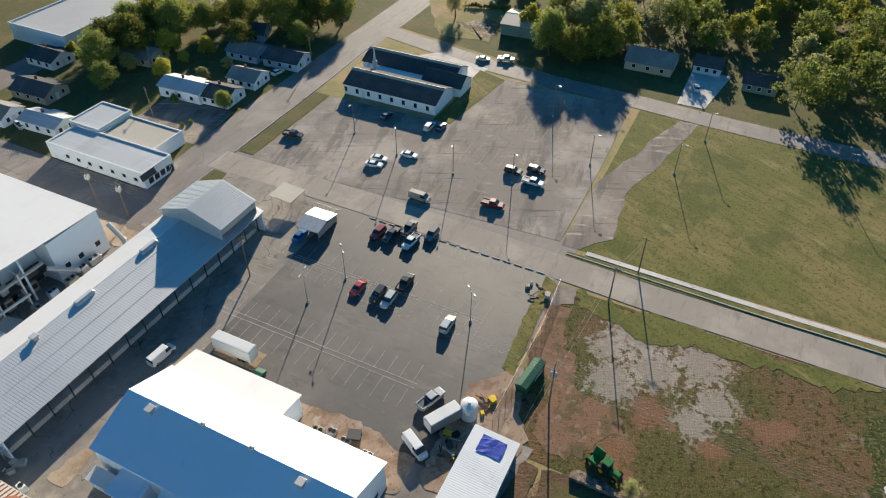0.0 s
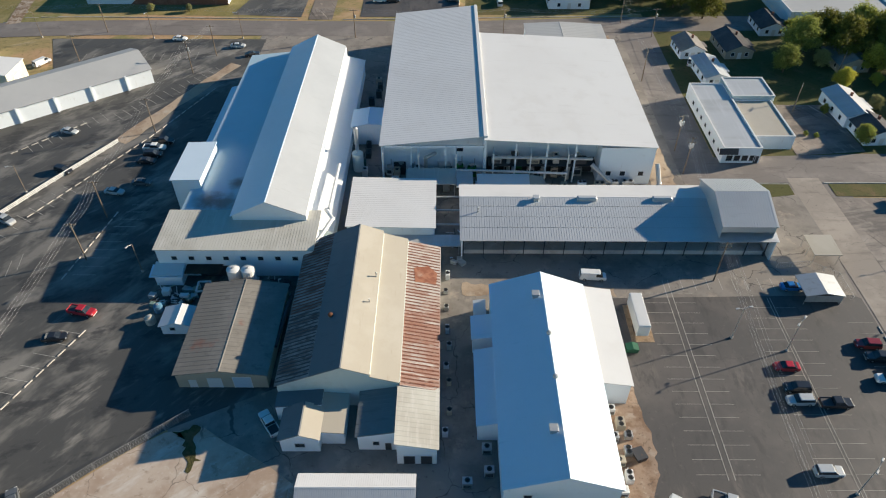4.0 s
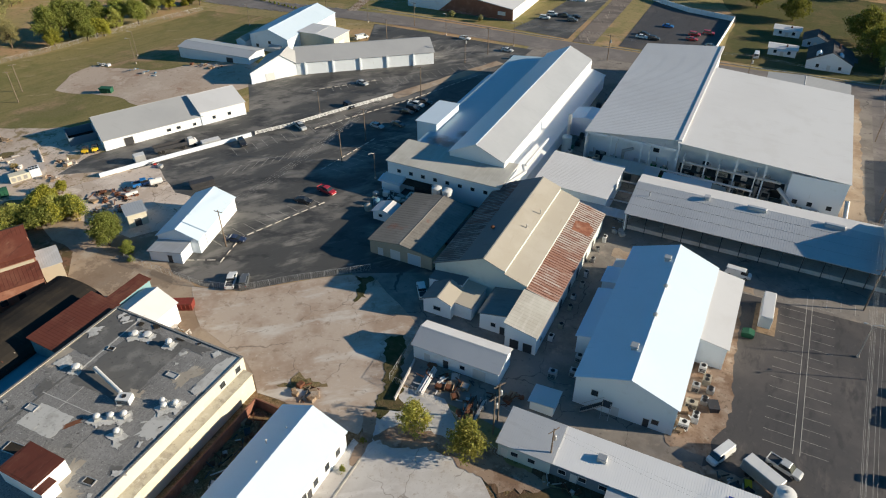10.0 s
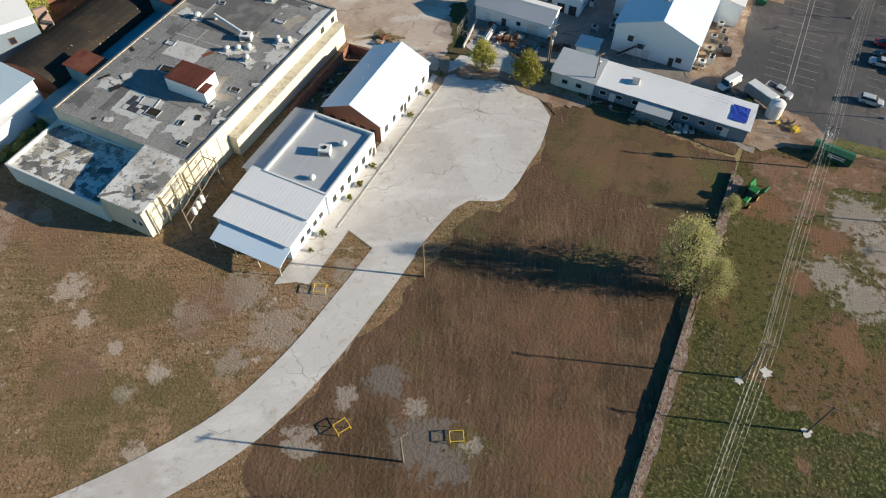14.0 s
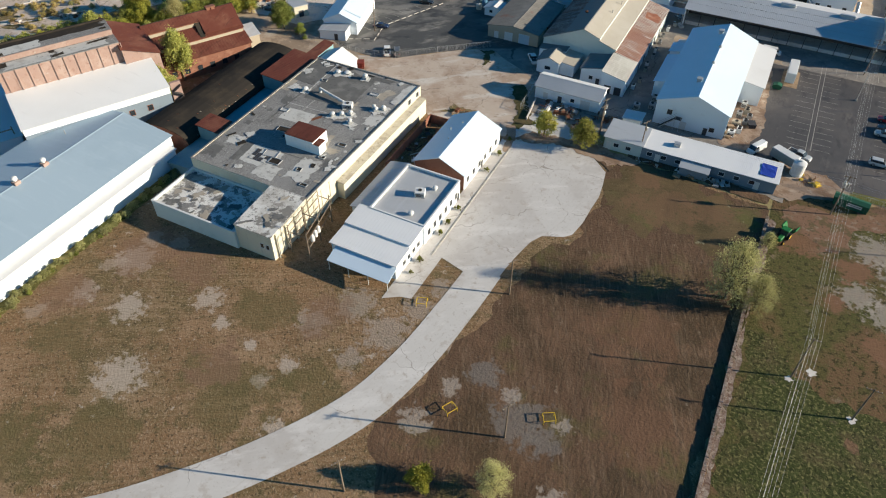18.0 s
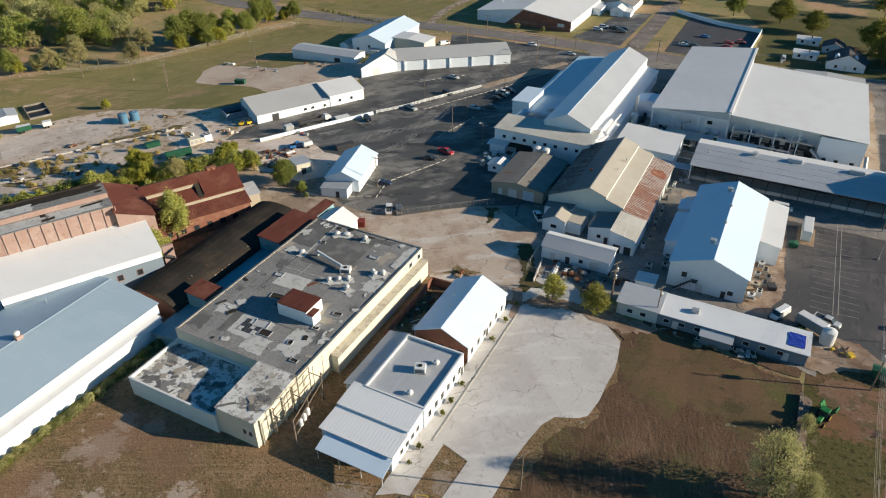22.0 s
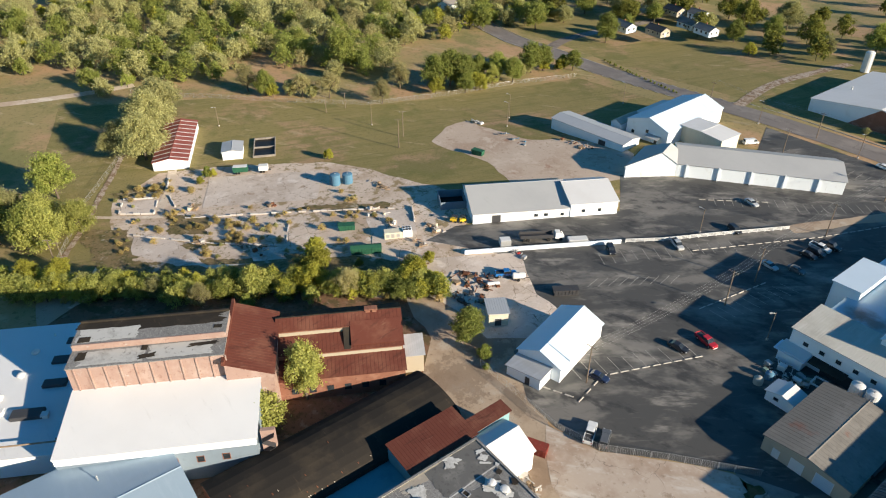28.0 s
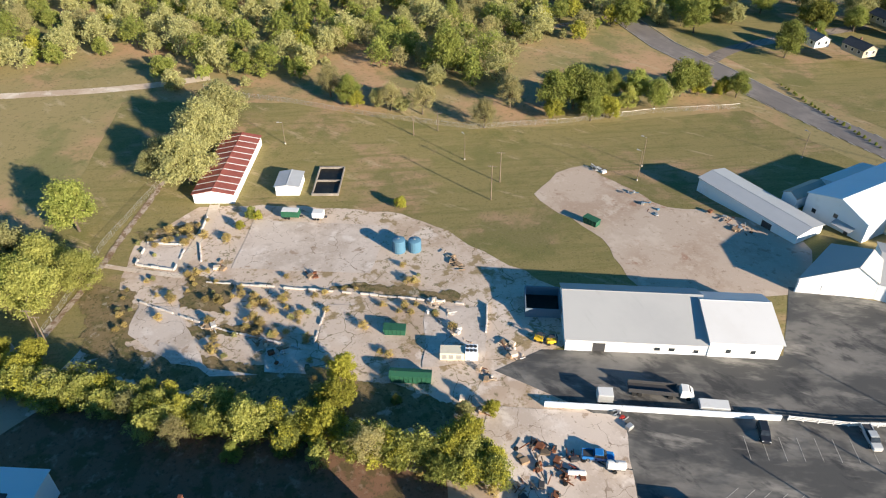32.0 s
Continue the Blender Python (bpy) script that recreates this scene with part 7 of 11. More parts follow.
def paint(name):
    tones = {"white": (0.72, 0.72, 0.70), "silver": (0.46, 0.47, 0.47), "black": (0.02, 0.021, 0.024), "red": (0.42, 0.022, 0.03), "dark red": (0.22, 0.02, 0.022),
             "blue": (0.02, 0.15, 0.42), "dark blue": (0.022, 0.035, 0.08), "grey": (0.11, 0.115, 0.12), "tan": (0.38, 0.33, 0.25), "teal": (0.10, 0.20, 0.22)}
    if name not in PAINTS:
        m = surface(name + " car paint", tones[name], (((*[0.8 * c for c in tones[name]],), 0.8, 0.45, 0.7, 0.4),), 0.28, 0.0, spec=0.5)
        m.node_tree.nodes["Principled BSDF"].inputs["Coat Weight"].default_value = 0.6
        PAINTS[name] = m
    return PAINTS[name]


HEADLIGHT = surface("clear lamp glass", (0.62, 0.63, 0.62), (), 0.15, spec=0.6)
TAILLIGHT = surface("red lamp glass", (0.30, 0.012, 0.012), (), 0.2)
FORMS = {  # body stations (x, half width, low, high); cabin base and roof (x back, x front); cabin top; wheel places; wheel radius
    "sedan": ([(-2.38, 0.74, 0.48, 0.86), (-2.2, 0.88, 0.30, 1.00), (-1.0, 0.92, 0.26, 1.00), (0.9, 0.92, 0.26, 0.96), (2.05, 0.88, 0.30, 0.82), (2.36, 0.70, 0.42, 0.68)], (-1.75, 1.10), (-1.0, 0.25), 1.44, (-1.42, 1.42), 0.33),
    "suv": ([(-2.35, 0.82, 0.50, 1.00), (-2.25, 0.93, 0.36, 1.12), (-1.0, 0.96, 0.34, 1.12), (1.0, 0.96, 0.34, 1.08), (2.1, 0.92, 0.36, 0.98), (2.38, 0.78, 0.48, 0.80)], (-2.2, 1.10), (-1.95, 0.35), 1.74, (-1.4, 1.45), 0.38),
    "pickup": ([(-2.85, 0.92, 0.55, 1.05), (-2.80, 0.97, 0.46, 1.10), (-0.6, 0.98, 0.42, 1.10), (1.2, 0.98, 0.42, 1.12), (2.6, 0.95, 0.44, 1.05), (2.88, 0.82, 0.52, 0.90)], (-0.75, 1.55), (-0.60, 0.75), 1.86, (-1.75, 1.80), 0.40),
    "van": ([(-2.8, 0.95, 0.50, 1.10), (-2.75, 1.00, 0.40, 1.20), (-0.6, 1.0, 0.38, 1.20), (1.6, 1.0, 0.38, 1.18), (2.55, 0.95, 0.40, 1.05), (2.8, 0.82, 0.5, 0.88)], (-2.7, 2.05), (-2.6, 1.35), 2.05, (-1.75, 1.75), 0.37),
}


def vehicle(form, colour, label, m):
    stations, cab0, cab1, top, axles, r = FORMS[form]
    cat = {"sedan": "car", "suv": "car", "pickup": "pickup truck", "van": "van"}[form]
    v = thing({"sedan": "car", "suv": "car", "pickup": "pickup_truck", "van": "van"}[form], m, label, cat, "parked vehicles")
    body = Shape().rings([[(x, -w, lo), (x, -w * 1.0, 0.5 * (lo + hi)), (x, -w * 0.93, hi), (x, w * 0.93, hi), (x, w, 0.5 * (lo + hi)), (x, w, lo)] for x, w, lo, hi in stations])
    part("body", body, paint(colour), v)
    w = stations[2][1]
    belt = stations[2][3]
    def ring(x0, x1, ww, z):
        return [(x0, -ww, z), (x1, -ww, z), (x1, ww, z), (x0, ww, z)]
    part("cabin_glass", Shape().rings([ring(*cab0, w * 0.90, belt - 0.02), ring(cab1[0] - 0.06, cab1[1] + 0.10, w * 0.78, top - 0.08)]), GLASS_DARK, v)
    part("roof_panel", Shape().rings([ring(cab1[0] - 0.08, cab1[1] + 0.12, w * 0.80, top - 0.08), ring(cab1[0], cab1[1], w * 0.72, top)]), paint(colour), v)
    if form == "van":
        part("side_panel", Shape().rings([ring(-2.62, 0.55, w * 0.905, belt), ring(-2.56, 0.55, w * 0.82, top - 0.1)]), paint(colour), v)
    if form == "pickup":
        part("bed", Shape().box(-2.66, -0.86, -0.78, 0.78, 1.08, 1.115), STEEL_DARK, v, "open cargo bed")
        for s in (-1, 1):
            part("bed_rail", Shape().soft_box(-2.8, -0.78, s * 0.9 - 0.08, s * 0.9 + 0.08, 1.08, 1.24, 0.02), paint(colour), v)
        part("tailgate", Shape().soft_box(-2.84, -2.72, -0.86, 0.86, 1.0, 1.24, 0.02), paint(colour), v)
    tyre = Shape().tube((0, -0.12, 0), (0, 0.12, 0), r, r, 14).mesh("wheel", RUBBER)
    rim = Shape().tube((0, -0.13, 0), (0, 0.13, 0), r * 0.62, r * 0.58, 10).mesh("rim", RIM)
    for x in axles:
        for s in (-1, 1):
            wh_ = part("wheel", tyre, None, v, at=pose(x, s * (w - 0.10), r))
            part("rim", rim, None, wh_)
    fx, fw, flo, fhi = stations[-2]
    bx, bw, blo, bhi = stations[0]
    for s in (-1, 1):
        part("headlight", Shape().soft_box(fx + 0.02, fx + 0.24, s * fw * 0.70 - 0.16, s * fw * 0.70 + 0.16, fhi - 0.30, fhi - 0.08, 0.02), HEADLIGHT, v)
        part("taillight", Shape().soft_box(bx - 0.03, bx + 0.05, s * bw * 0.84 - 0.10, s * bw * 0.84 + 0.10, bhi - 0.28, bhi - 0.04, 0.02), TAILLIGHT, v)
    part("bumper", Shape().soft_box(stations[-1][0] - 0.12, stations[-1][0] + 0.05, -0.7, 0.7, 0.36, 0.56, 0.03), STEEL if form == "pickup" else paint(colour), v)
    part("bumper", Shape().soft_box(stations[0][0] - 0.06, stations[0][0] + 0.1, -0.72, 0.72, 0.36, 0.56, 0.03), STEEL if form == "pickup" else paint(colour), v)
    return v


MADE = {}


def park(form, colour, x, y, turn, where, lift=0.08):
    key = (form, colour, where)
    words = {"sedan": "sedan", "suv": "sport utility car", "pickup": "pickup truck", "van": "panel van"}[form]
    m = pose(x, y, gz(x) + lift, 0, 0, turn)
    if key in MADE:
        return copy_thing(MADE[key], m)
    MADE[key] = vehicle(form, colour, f"{colour} {words} parked {where}", m)
    return MADE[key]


LOT_N, LOT_F, LOT_W, LOT_Y = "in the dark asphalt lot", "in the worn far lot", "in the west lot", "beside the plant buildings"
for row in (("pickup", "black", 108.6, 128.4, -80, LOT_F), ("sedan", "white", 105.8, 100.6, -80, LOT_F), ("sedan", "white", 108.8, 100.8, -80, LOT_F), ("sedan", "white", 113.8, 94.4, -83, LOT_F),
            ("sedan", "dark blue", 129.2, 110.2, -5, LOT_F), ("suv", "white", 129.3, 96.2, 0, LOT_F), ("sedan", "dark blue", 130.6, 93.2, 0, LOT_F), ("van", "tan", 98.1, 83.0, -92, LOT_F),
            ("pickup", "dark red", 103.5, 65.8, -86, LOT_F), ("suv", "black", 119.0, 66.6, -89, LOT_F), ("suv", "black", 122.0, 61.4, -89, LOT_F), ("pickup", "white", 116.4, 60.2, -90, LOT_F),
            ("suv", "dark red", 81.6, 85.2, 175, LOT_N), ("pickup", "black", 82.6, 82.0, 175, LOT_N), ("pickup", "grey", 86.4, 79.6, 0, LOT_N), ("pickup", "white", 82.2, 76.9, 175, LOT_N), ("suv", "grey", 86.6, 73.8, 178, LOT_N),
            ("sedan", "red", 64.0, 79.8, 178, LOT_N), ("suv", "black", 64.1, 75.0, 178, LOT_N), ("suv", "silver", 63.6, 72.2, 180, LOT_N), ("pickup", "black", 69.7, 71.6, 0, LOT_N), ("suv", "silver", 62.9, 58.3, 0, LOT_N),
            ("pickup", "silver", 45.2, 53.0, -20, LOT_Y), ("van", "white", 35.4, 51.0, -119, LOT_Y), ("van", "white", 31.7, 103.6, -4, LOT_Y), ("sedan", "blue", 72.9, 100.8, 0, LOT_N),
            ("pickup", "red", -72.4, 93.0, -12, LOT_W), ("sedan", "black", -75.0, 86.2, 8, LOT_W), ("suv", "black", -110.9, 104.8, -35, LOT_W), ("pickup", "silver", -101.6, 121.6, -28, LOT_W),
            ("suv", "black", -96.2, 141.3, -20, LOT_W), ("sedan", "silver", -102.2, 159.6, -15, LOT_W), ("sedan", "silver", -80.2, 132.6, -8, LOT_W), ("sedan", "grey", -74.8, 136.4, 0, LOT_W),
            ("sedan", "black", -76.6, 145.6, 0, LOT_W), ("suv", "black", -75.9, 148.6, 0, LOT_W), ("pickup", "white", -76.4, 151.6, 0, LOT_W), ("pickup", "black", -75.2, 154.8, 0, LOT_W), ("sedan", "dark blue", -79.6, 64.6, 15, LOT_W),
            ("pickup", "white", -69.9, 51.4, 120, LOT_W), ("suv", "grey", -67.2, 52.6, 120, LOT_W), ("pickup", "white", -29.8, 67.0, 125, LOT_Y),
            ("van", "white", -127.2, 199.4, 60, LOT_W), ("sedan", "white", -88.7, 217.2, -4, LOT_W), ("sedan", "silver", -68, 212, 0, LOT_W), ("sedan", "black", -62, 206, 20, LOT_W),
            ("suv", "white", -66.5, 262, 5, "on the hall's lot"), ("suv", "white", -68, 256, 5, "on the hall's lot"), ("pickup", "black", -61, 262, 5, "on the hall's lot"), ("suv", "grey", -56, 258, 0, "on the hall's lot"), ("sedan", "black", -56, 263, 0, "on the hall's lot"),
            ("sedan", "white", -24, 250, 0, "in the north lot"), ("sedan", "black", -24, 254, 0, "in the north lot"), ("suv", "black", -19, 250, 0, "in the north lot"), ("sedan", "blue", -17, 268, 0, "in the north lot"), ("suv", "red", -5, 262, 0, "in the north lot"), ("sedan", "red", -5, 256, 0, "in the north lot"), ("suv", "red", 0, 266, 0, "in the north lot"), ("sedan", "grey", 3, 251, 0, "in the north lot"),
            ("pickup", "silver", 179.0, 93.0, -75, "beside the church"), ("sedan", "silver", 176.0, 100.0, -75, "beside the church"), ("sedan", "white", 186.5, 32.5, 15, "on a driveway"), ("sedan", "white", 138.0, 155.5, -10, "on a driveway"),
            ("pickup", "white", 78.6, 201.5, 70, "beside a house"), ("van", "white", 20.5, 248, 90, "behind the north street")):
    park(*row)


def box_trailer(x, y, turn, length, h, colour, label, lift=0.08):
    t = thing("trailer", pose(x, y, gz(x) + lift, 0, 0, turn), label, "trailer", "trailers")
    part("box", Shape().soft_box(-length / 2, length / 2, -1.2, 1.2, 0.8, h, 0.06), colour, t)
    part("roof_panel", Shape().soft_box(-length / 2 + 0.1, length / 2 - 0.1, -1.1, 1.1, h, h + 0.05, 0.02), WHITE_PAINT, t)
    part("frame", Shape().box(-length / 2 + 0.2, length / 2 + 0.8, -0.4, 0.4, 0.55, 0.8), STEEL_DARK, t)
    part("door", Shape().box(-length / 2 - 0.04, -length / 2, -1.1, 1.1, 0.95, h - 0.15), WHITE_PAINT, t)
    tyre = Shape().tube((0, -0.13, 0), (0, 0.13, 0), 0.42, 0.42, 12).mesh("wheel", RUBBER)
    for dx in (-length * 0.28, -length * 0.28 + 0.95):
        for s in (-1, 1):
            part("wheel", tyre, None, t, at=pose(dx, s * 1.05, 0.42))
    return t


box_trailer(38.6, 91.4, 90, 9.0, 3.6, WHITE_PAINT, "white box trailer parked on a timber pad")
part_pad = tagged(new("timber_pad", Shape().soft_box(36.6, 41.0, 86.0, 95.8, 0.06, 0.12, 0.02).mesh("timber_pad", TIMBER)), "pale timber pad under the trailer", "pad")
box_trailer(42.0, 49.0, -30, 6.5, 3.0, STEEL, "grey box trailer behind the long cabin")
box_trailer(-130.4, 83.2, 60, 3.0, 2.6, STEEL, "small white box trailer by the wall")
box_trailer(-119.6, 100.8, 58, 5.6, 1.5, STEEL, "low pale grey trailer beside the white wall")
box_trailer(-226.6, 46.6, 60, 5.0, 2.6, DUMPSTER_GREEN, "pale green container in the old yard")
box_trailer(-222.6, 53.4, 60, 3.2, 2.4, WHITE_PAINT, "white storage box in the old yard")


def flatbed(x, y, turn):
    """Dark flatbed lorry with a white cab."""
    t = thing("flatbed_truck", pose(x, y, gz(x) + 0.08, 0, 0, turn), "black flatbed lorry with a white cab", "truck")
    part("bed", Shape().soft_box(-7.0, 2.6, -1.2, 1.2, 1.0, 1.3, 0.04), STEEL_DARK, t)
    for s in (-1, 1):
        part("side_board", Shape().soft_box(-7.0, 2.4, s * 1.2 - 0.06, s * 1.2 + 0.06, 1.3, 2.1, 0.02), STEEL_DARK, t)
    part("cab", Shape().rings([[(3.0, -1.1, 0.7), (5.6, -1.1, 0.7), (5.6, 1.1, 0.7), (3.0, 1.1, 0.7)], [(3.0, -1.1, 1.6), (5.5, -1.05, 1.5), (5.5, 1.05, 1.5), (3.0, 1.1, 1.6)], [(3.1, -0.95, 2.5), (4.4, -0.95, 2.45), (4.4, 0.95, 2.45), (3.1, 0.95, 2.5)]]), WHITE_PAINT, t)
    part("windscreen", Shape().slab([(5.2, -0.85, 1.62), (5.2, 0.85, 1.62), (4.55, 0.8, 2.35), (4.55, -0.8, 2.35)], (1, 0, 0.6), 0.04), GLASS_DARK, t)
    tyre = Shape().tube((0, -0.15, 0), (0, 0.15, 0), 0.48, 0.48, 14).mesh("wheel", RUBBER)
    for dx in (-5.8, -4.7, 1.2, 4.6):
        for s in (-1, 1):
            part("wheel", tyre, None, t, at=pose(dx, s * 1.02, 0.48))
    return t


flatbed(-126.6, 94.6, 57)


def tank_trailer(x, y, turn):
    """Small silver road tank on two wheels."""
    t = thing("tank_trailer", pose(x, y, gz(x) + 0.07, 0, 0, turn), "small white tank trailer among the scrap", "trailer", "trailers")
    part("tank", Shape().tube((-1.5, 0, 1.35), (1.5, 0, 1.35), 0.85, 0.85, 18), WHITE_PAINT, t)
    part("tank_end", Shape().tube((1.5, 0, 1.35), (1.75, 0, 1.35), 0.85, 0.45, 18), WHITE_PAINT, t)
    part("tank_end", Shape().tube((-1.5, 0, 1.35), (-1.75, 0, 1.35), 0.85, 0.45, 18), WHITE_PAINT, t)
    part("hatch", Shape().tube((0, 0, 2.15), (0, 0, 2.4), 0.28, 0.28, 12), STEEL, t)
    part("drawbar", Shape().box(1.4, 3.0, -0.08, 0.08, 0.45, 0.6), STEEL_DARK, t)
    part("frame", Shape().box(-1.6, 1.6, -0.5, 0.5, 0.45, 0.62), STEEL_DARK, t)
    for k in (-1, 1):
        part("wheel", Shape().tube((-0.2, k * 0.85 - 0.12, 0.4), (-0.2, k * 0.85 + 0.12, 0.4), 0.4, 0.4, 12), RUBBER, t)
    return t


tank_trailer(-116.6, 75.6, 58)
park("pickup", "blue", -120.0, 74.2, 57, "among the scrap")
lying = thing("gas_tank", pose(-118.8, 68.8, gz(-118.8) + 0.09, 0, 0, 62), "white gas tank lying on the ground", "tank")
part("shell", Shape().tube((-1.5, 0, 0.5), (1.5, 0, 0.5), 0.5, 0.5, 16), WHITE_PAINT, lying)
part("end_cap", Shape().tube((1.5, 0, 0.5), (1.7, 0, 0.5), 0.5, 0.25, 16), WHITE_PAINT, lying)
part("end_cap", Shape().tube((-1.5, 0, 0.5), (-1.7, 0, 0.5), 0.5, 0.25, 16), WHITE_PAINT, lying)


def dumpster(x, y, turn, length, h, colour, label, writing=False, lid=True):
    d = thing("dumpster", pose(x, y, gz(x) + 0.08, 0, 0, turn), label, "dumpster", "dumpsters")
    a, b = length / 2, 1.15
    part("body", Shape().rings([[(-a + 0.4, -b + 0.1, -0.05), (a - 0.1, -b + 0.1, -0.05), (a - 0.1, b - 0.1, -0.05), (-a + 0.4, b - 0.1, -0.05)], [(-a, -b, h), (a, -b, h), (a, b, h), (-a, b, h)]], True), colour, d)
    if lid:
        part("lid", Shape().slab([(-a, -b, h), (-a, 0, h + 0.35), (-a, b, h)], (1, 0, 0), length), colour, d)
    for i in range(int(length / 0.9)):
        x1 = -a + 0.5 + 0.9 * i
        for s in (-1, 1):
            part("rib", Shape().box(x1 - 0.05, x1 + 0.05, s * (b + 0.02) - 0.06, s * (b + 0.02) + 0.06, 0.3, h), colour, d)
    if writing:
        for k in range(2):
            part("writing", Shape().box(-0.6, 2.4, -b - 0.10, -b - 0.085, 0.85 + 0.45 * k, 1.1 + 0.45 * k), WHITE_PAINT, d, "white lettering as plain bars")
    return d


dumpster(57.6, 38.8, -8, 7.5, 1.9, DUMPSTER_GREEN, "long dark green dumpster with white lettering", True)
dumpster(-167.4, 54.2, 60, 5.0, 1.7, DUMPSTER_GREEN, "dark green dumpster on the old slabs", lid=False)
dumpster(-184.6, 118.9, 20, 4.4, 1.8, DUMPSTER_GREEN, "dark green dumpster on the gravel pad", lid=False)
dumpster(-152.4, 51.6, 60, 8.6, 2.0, DUMPSTER_GREEN, "long green covered container under the trees")
dumpster(-74.4, 39.8, 28, 6.4, 1.8, RUST_RED, "rusty red open dumpster beside the old works", lid=False)
dumpster(-105.2, 81.0, 57, 6.6, 1.6, STEEL_DARK, "black and rust open tipping container", lid=False)
dumpster(32.6, 61.2, 20, 2.0, 1.2, STEEL_DARK, "small black skip beside the workshop", lid=False)
dumpster(36.0, 83.8, 90, 1.8, 1.3, DUMPSTER_GREEN, "small green bin beside the workshop")


def tractor(x, y, turn):
    t = thing("tractor", pose(x, y, 0.02, 0, 0, turn), "green tractor with a folded mower behind it", "tractor")
    part("bonnet", Shape().soft_box(0.3, 2.2, -0.45, 0.45, 0.7, 1.5, 0.1), TRACTOR_GREEN, t)
    part("cab", Shape().rings([[(-1.1, -0.8, 0.9), (0.3, -0.8, 0.9), (0.3, 0.8, 0.9), (-1.1, 0.8, 0.9)], [(-1.0, -0.75, 2.5), (0.1, -0.75, 2.5), (0.1, 0.75, 2.5), (-1.0, 0.75, 2.5)]]), GLASS_DARK, t)
    part("roof_panel", Shape().soft_box(-1.15, 0.3, -0.85, 0.85, 2.5, 2.7, 0.06), TRACTOR_GREEN, t)
    for px, r, wd in ((-0.8, 0.85, 0.28), (1.7, 0.5, 0.2)):
        for s in (-1, 1):
            w_ = part("wheel", Shape().tube((px, s * 0.95 - wd, r), (px, s * 0.95 + wd, r), r, r, 16), RUBBER, t)
            part("rim", Shape().tube((px, s * 0.95 - wd - 0.02, r), (px, s * 0.95 + wd + 0.02, r), r * 0.55, r * 0.55, 10), PAINT_YELLOW, w_)
    part("mower_deck", Shape().soft_box(-3.5, -1.9, -0.9, 0.9, 0.35, 0.7, 0.1), TRACTOR_GREEN, t)
    for k in (-1, 1):
        part("mower_wing", Shape().soft_box(-1.0, 1.0, -0.8, 0.8, 0, 0.28, 0.08), TRACTOR_GREEN, t, at=pose(-2.7, k * 1.25, 1.3, k * 62, 0, 0))
        part("wing_arm", Shape().tube((-2.6, k * 0.6, 0.7), (-2.6, k * 1.3, 1.9), 0.07, 0.07, 6), STEEL_DARK, t)
        part("deck_wheel", Shape().tube((-3.7, k * 0.7 - 0.12, 0.33), (-3.7, k * 0.7 + 0.12, 0.33), 0.33, 0.33, 12), RUBBER, t)
    part("drawbar", Shape().box(-2.7, -0.9, -0.1, 0.1, 0.5, 0.65), STEEL_DARK, t)
    return t


tractor(45.4, 20.6, -110)
# ---- trees ----
rng = np.random.default_rng(7)


def leaf_cloud(lobes, count, size, flat=0.0):
    """Corners of leaf sprays: count tilted triangles scattered in ellipsoid lobes (x, y, z, rx, rz)."""
    lobes = np.array(lobes, float)
    vol = lobes[:, 3] ** 2 * lobes[:, 4]
    pick = rng.choice(len(lobes), count, p=vol / vol.sum())
    d = rng.normal(size=(count, 3))
    d /= np.linalg.norm(d, axis=1)[:, None]
    rad = 0.30 + 0.62 * rng.uniform(0, 1, count) ** 0.6 + 0.30 * rng.normal(size=count)
    c = lobes[pick, :3] + d * rad[:, None] * np.c_[lobes[pick, 3], lobes[pick, 3], lobes[pick, 4]] * 1.12 + rng.normal(size=(count, 3)) * 0.16 * lobes[pick, 3:4]
    n = d + 0.9 * rng.normal(size=(count, 3))
    n /= np.linalg.norm(n, axis=1)[:, None]
    u = np.cross(n, rng.normal(size=(count, 3)))
    u /= np.linalg.norm(u, axis=1)[:, None]
    v = np.cross(n, u)
    s = size * rng.uniform(0.55, 1.3, count)[:, None]
    a, b = u * s, v * s * rng.uniform(0.5, 0.9, count)[:, None]
    return np.stack([c - a * 0.9 - b * 0.7, c + a - b * 0.5, c + b * 1.1 + a * rng.uniform(-0.6, 0.6, count)[:, None]], 1)


def leaf_mesh(name, leaves, material):
    """A mesh of loose triangles from an array (n, 3, 3)."""
    n = len(leaves)
    me = bpy.data.meshes.new(name)
    me.vertices.add(3 * n)
    me.vertices.foreach_set("co", leaves.astype(np.float32).ravel())
    me.loops.add(3 * n)
    me.loops.foreach_set("vertex_index", np.arange(3 * n, dtype=np.int32))
    me.polygons.add(n)
    me.polygons.foreach_set("loop_start", np.arange(0, 3 * n, 3, dtype=np.int32))
    me.update()
    me.validate()
    me.materials.append(material)
    return me


def lobes_for(h, w, n, low=0.35):
    """Uneven overlapping boughs round the crown's axis: x, y, z, radius, half height."""
    out = []
    n = 4 * n
    for i in range(n):
        a = 2.4 * i + rng.uniform(-0.5, 0.5)
        f = (i + 0.5) / n
        z = h * (low + (0.90 - low) * f) + rng.uniform(-0.04, 0.04) * h
        reach = w * (0.72 * math.sin(math.pi * min(1, 0.22 + 0.75 * f)) + 0.03) * rng.uniform(0.6, 1.25)
        out.append((reach * math.cos(a), reach * math.sin(a), z, w * rng.uniform(0.13, 0.30), h * rng.uniform(0.05, 0.12)))
    out.append((0, 0, h * (0.45 + 0.5 * low), w * 0.42, h * 0.26))
    return out


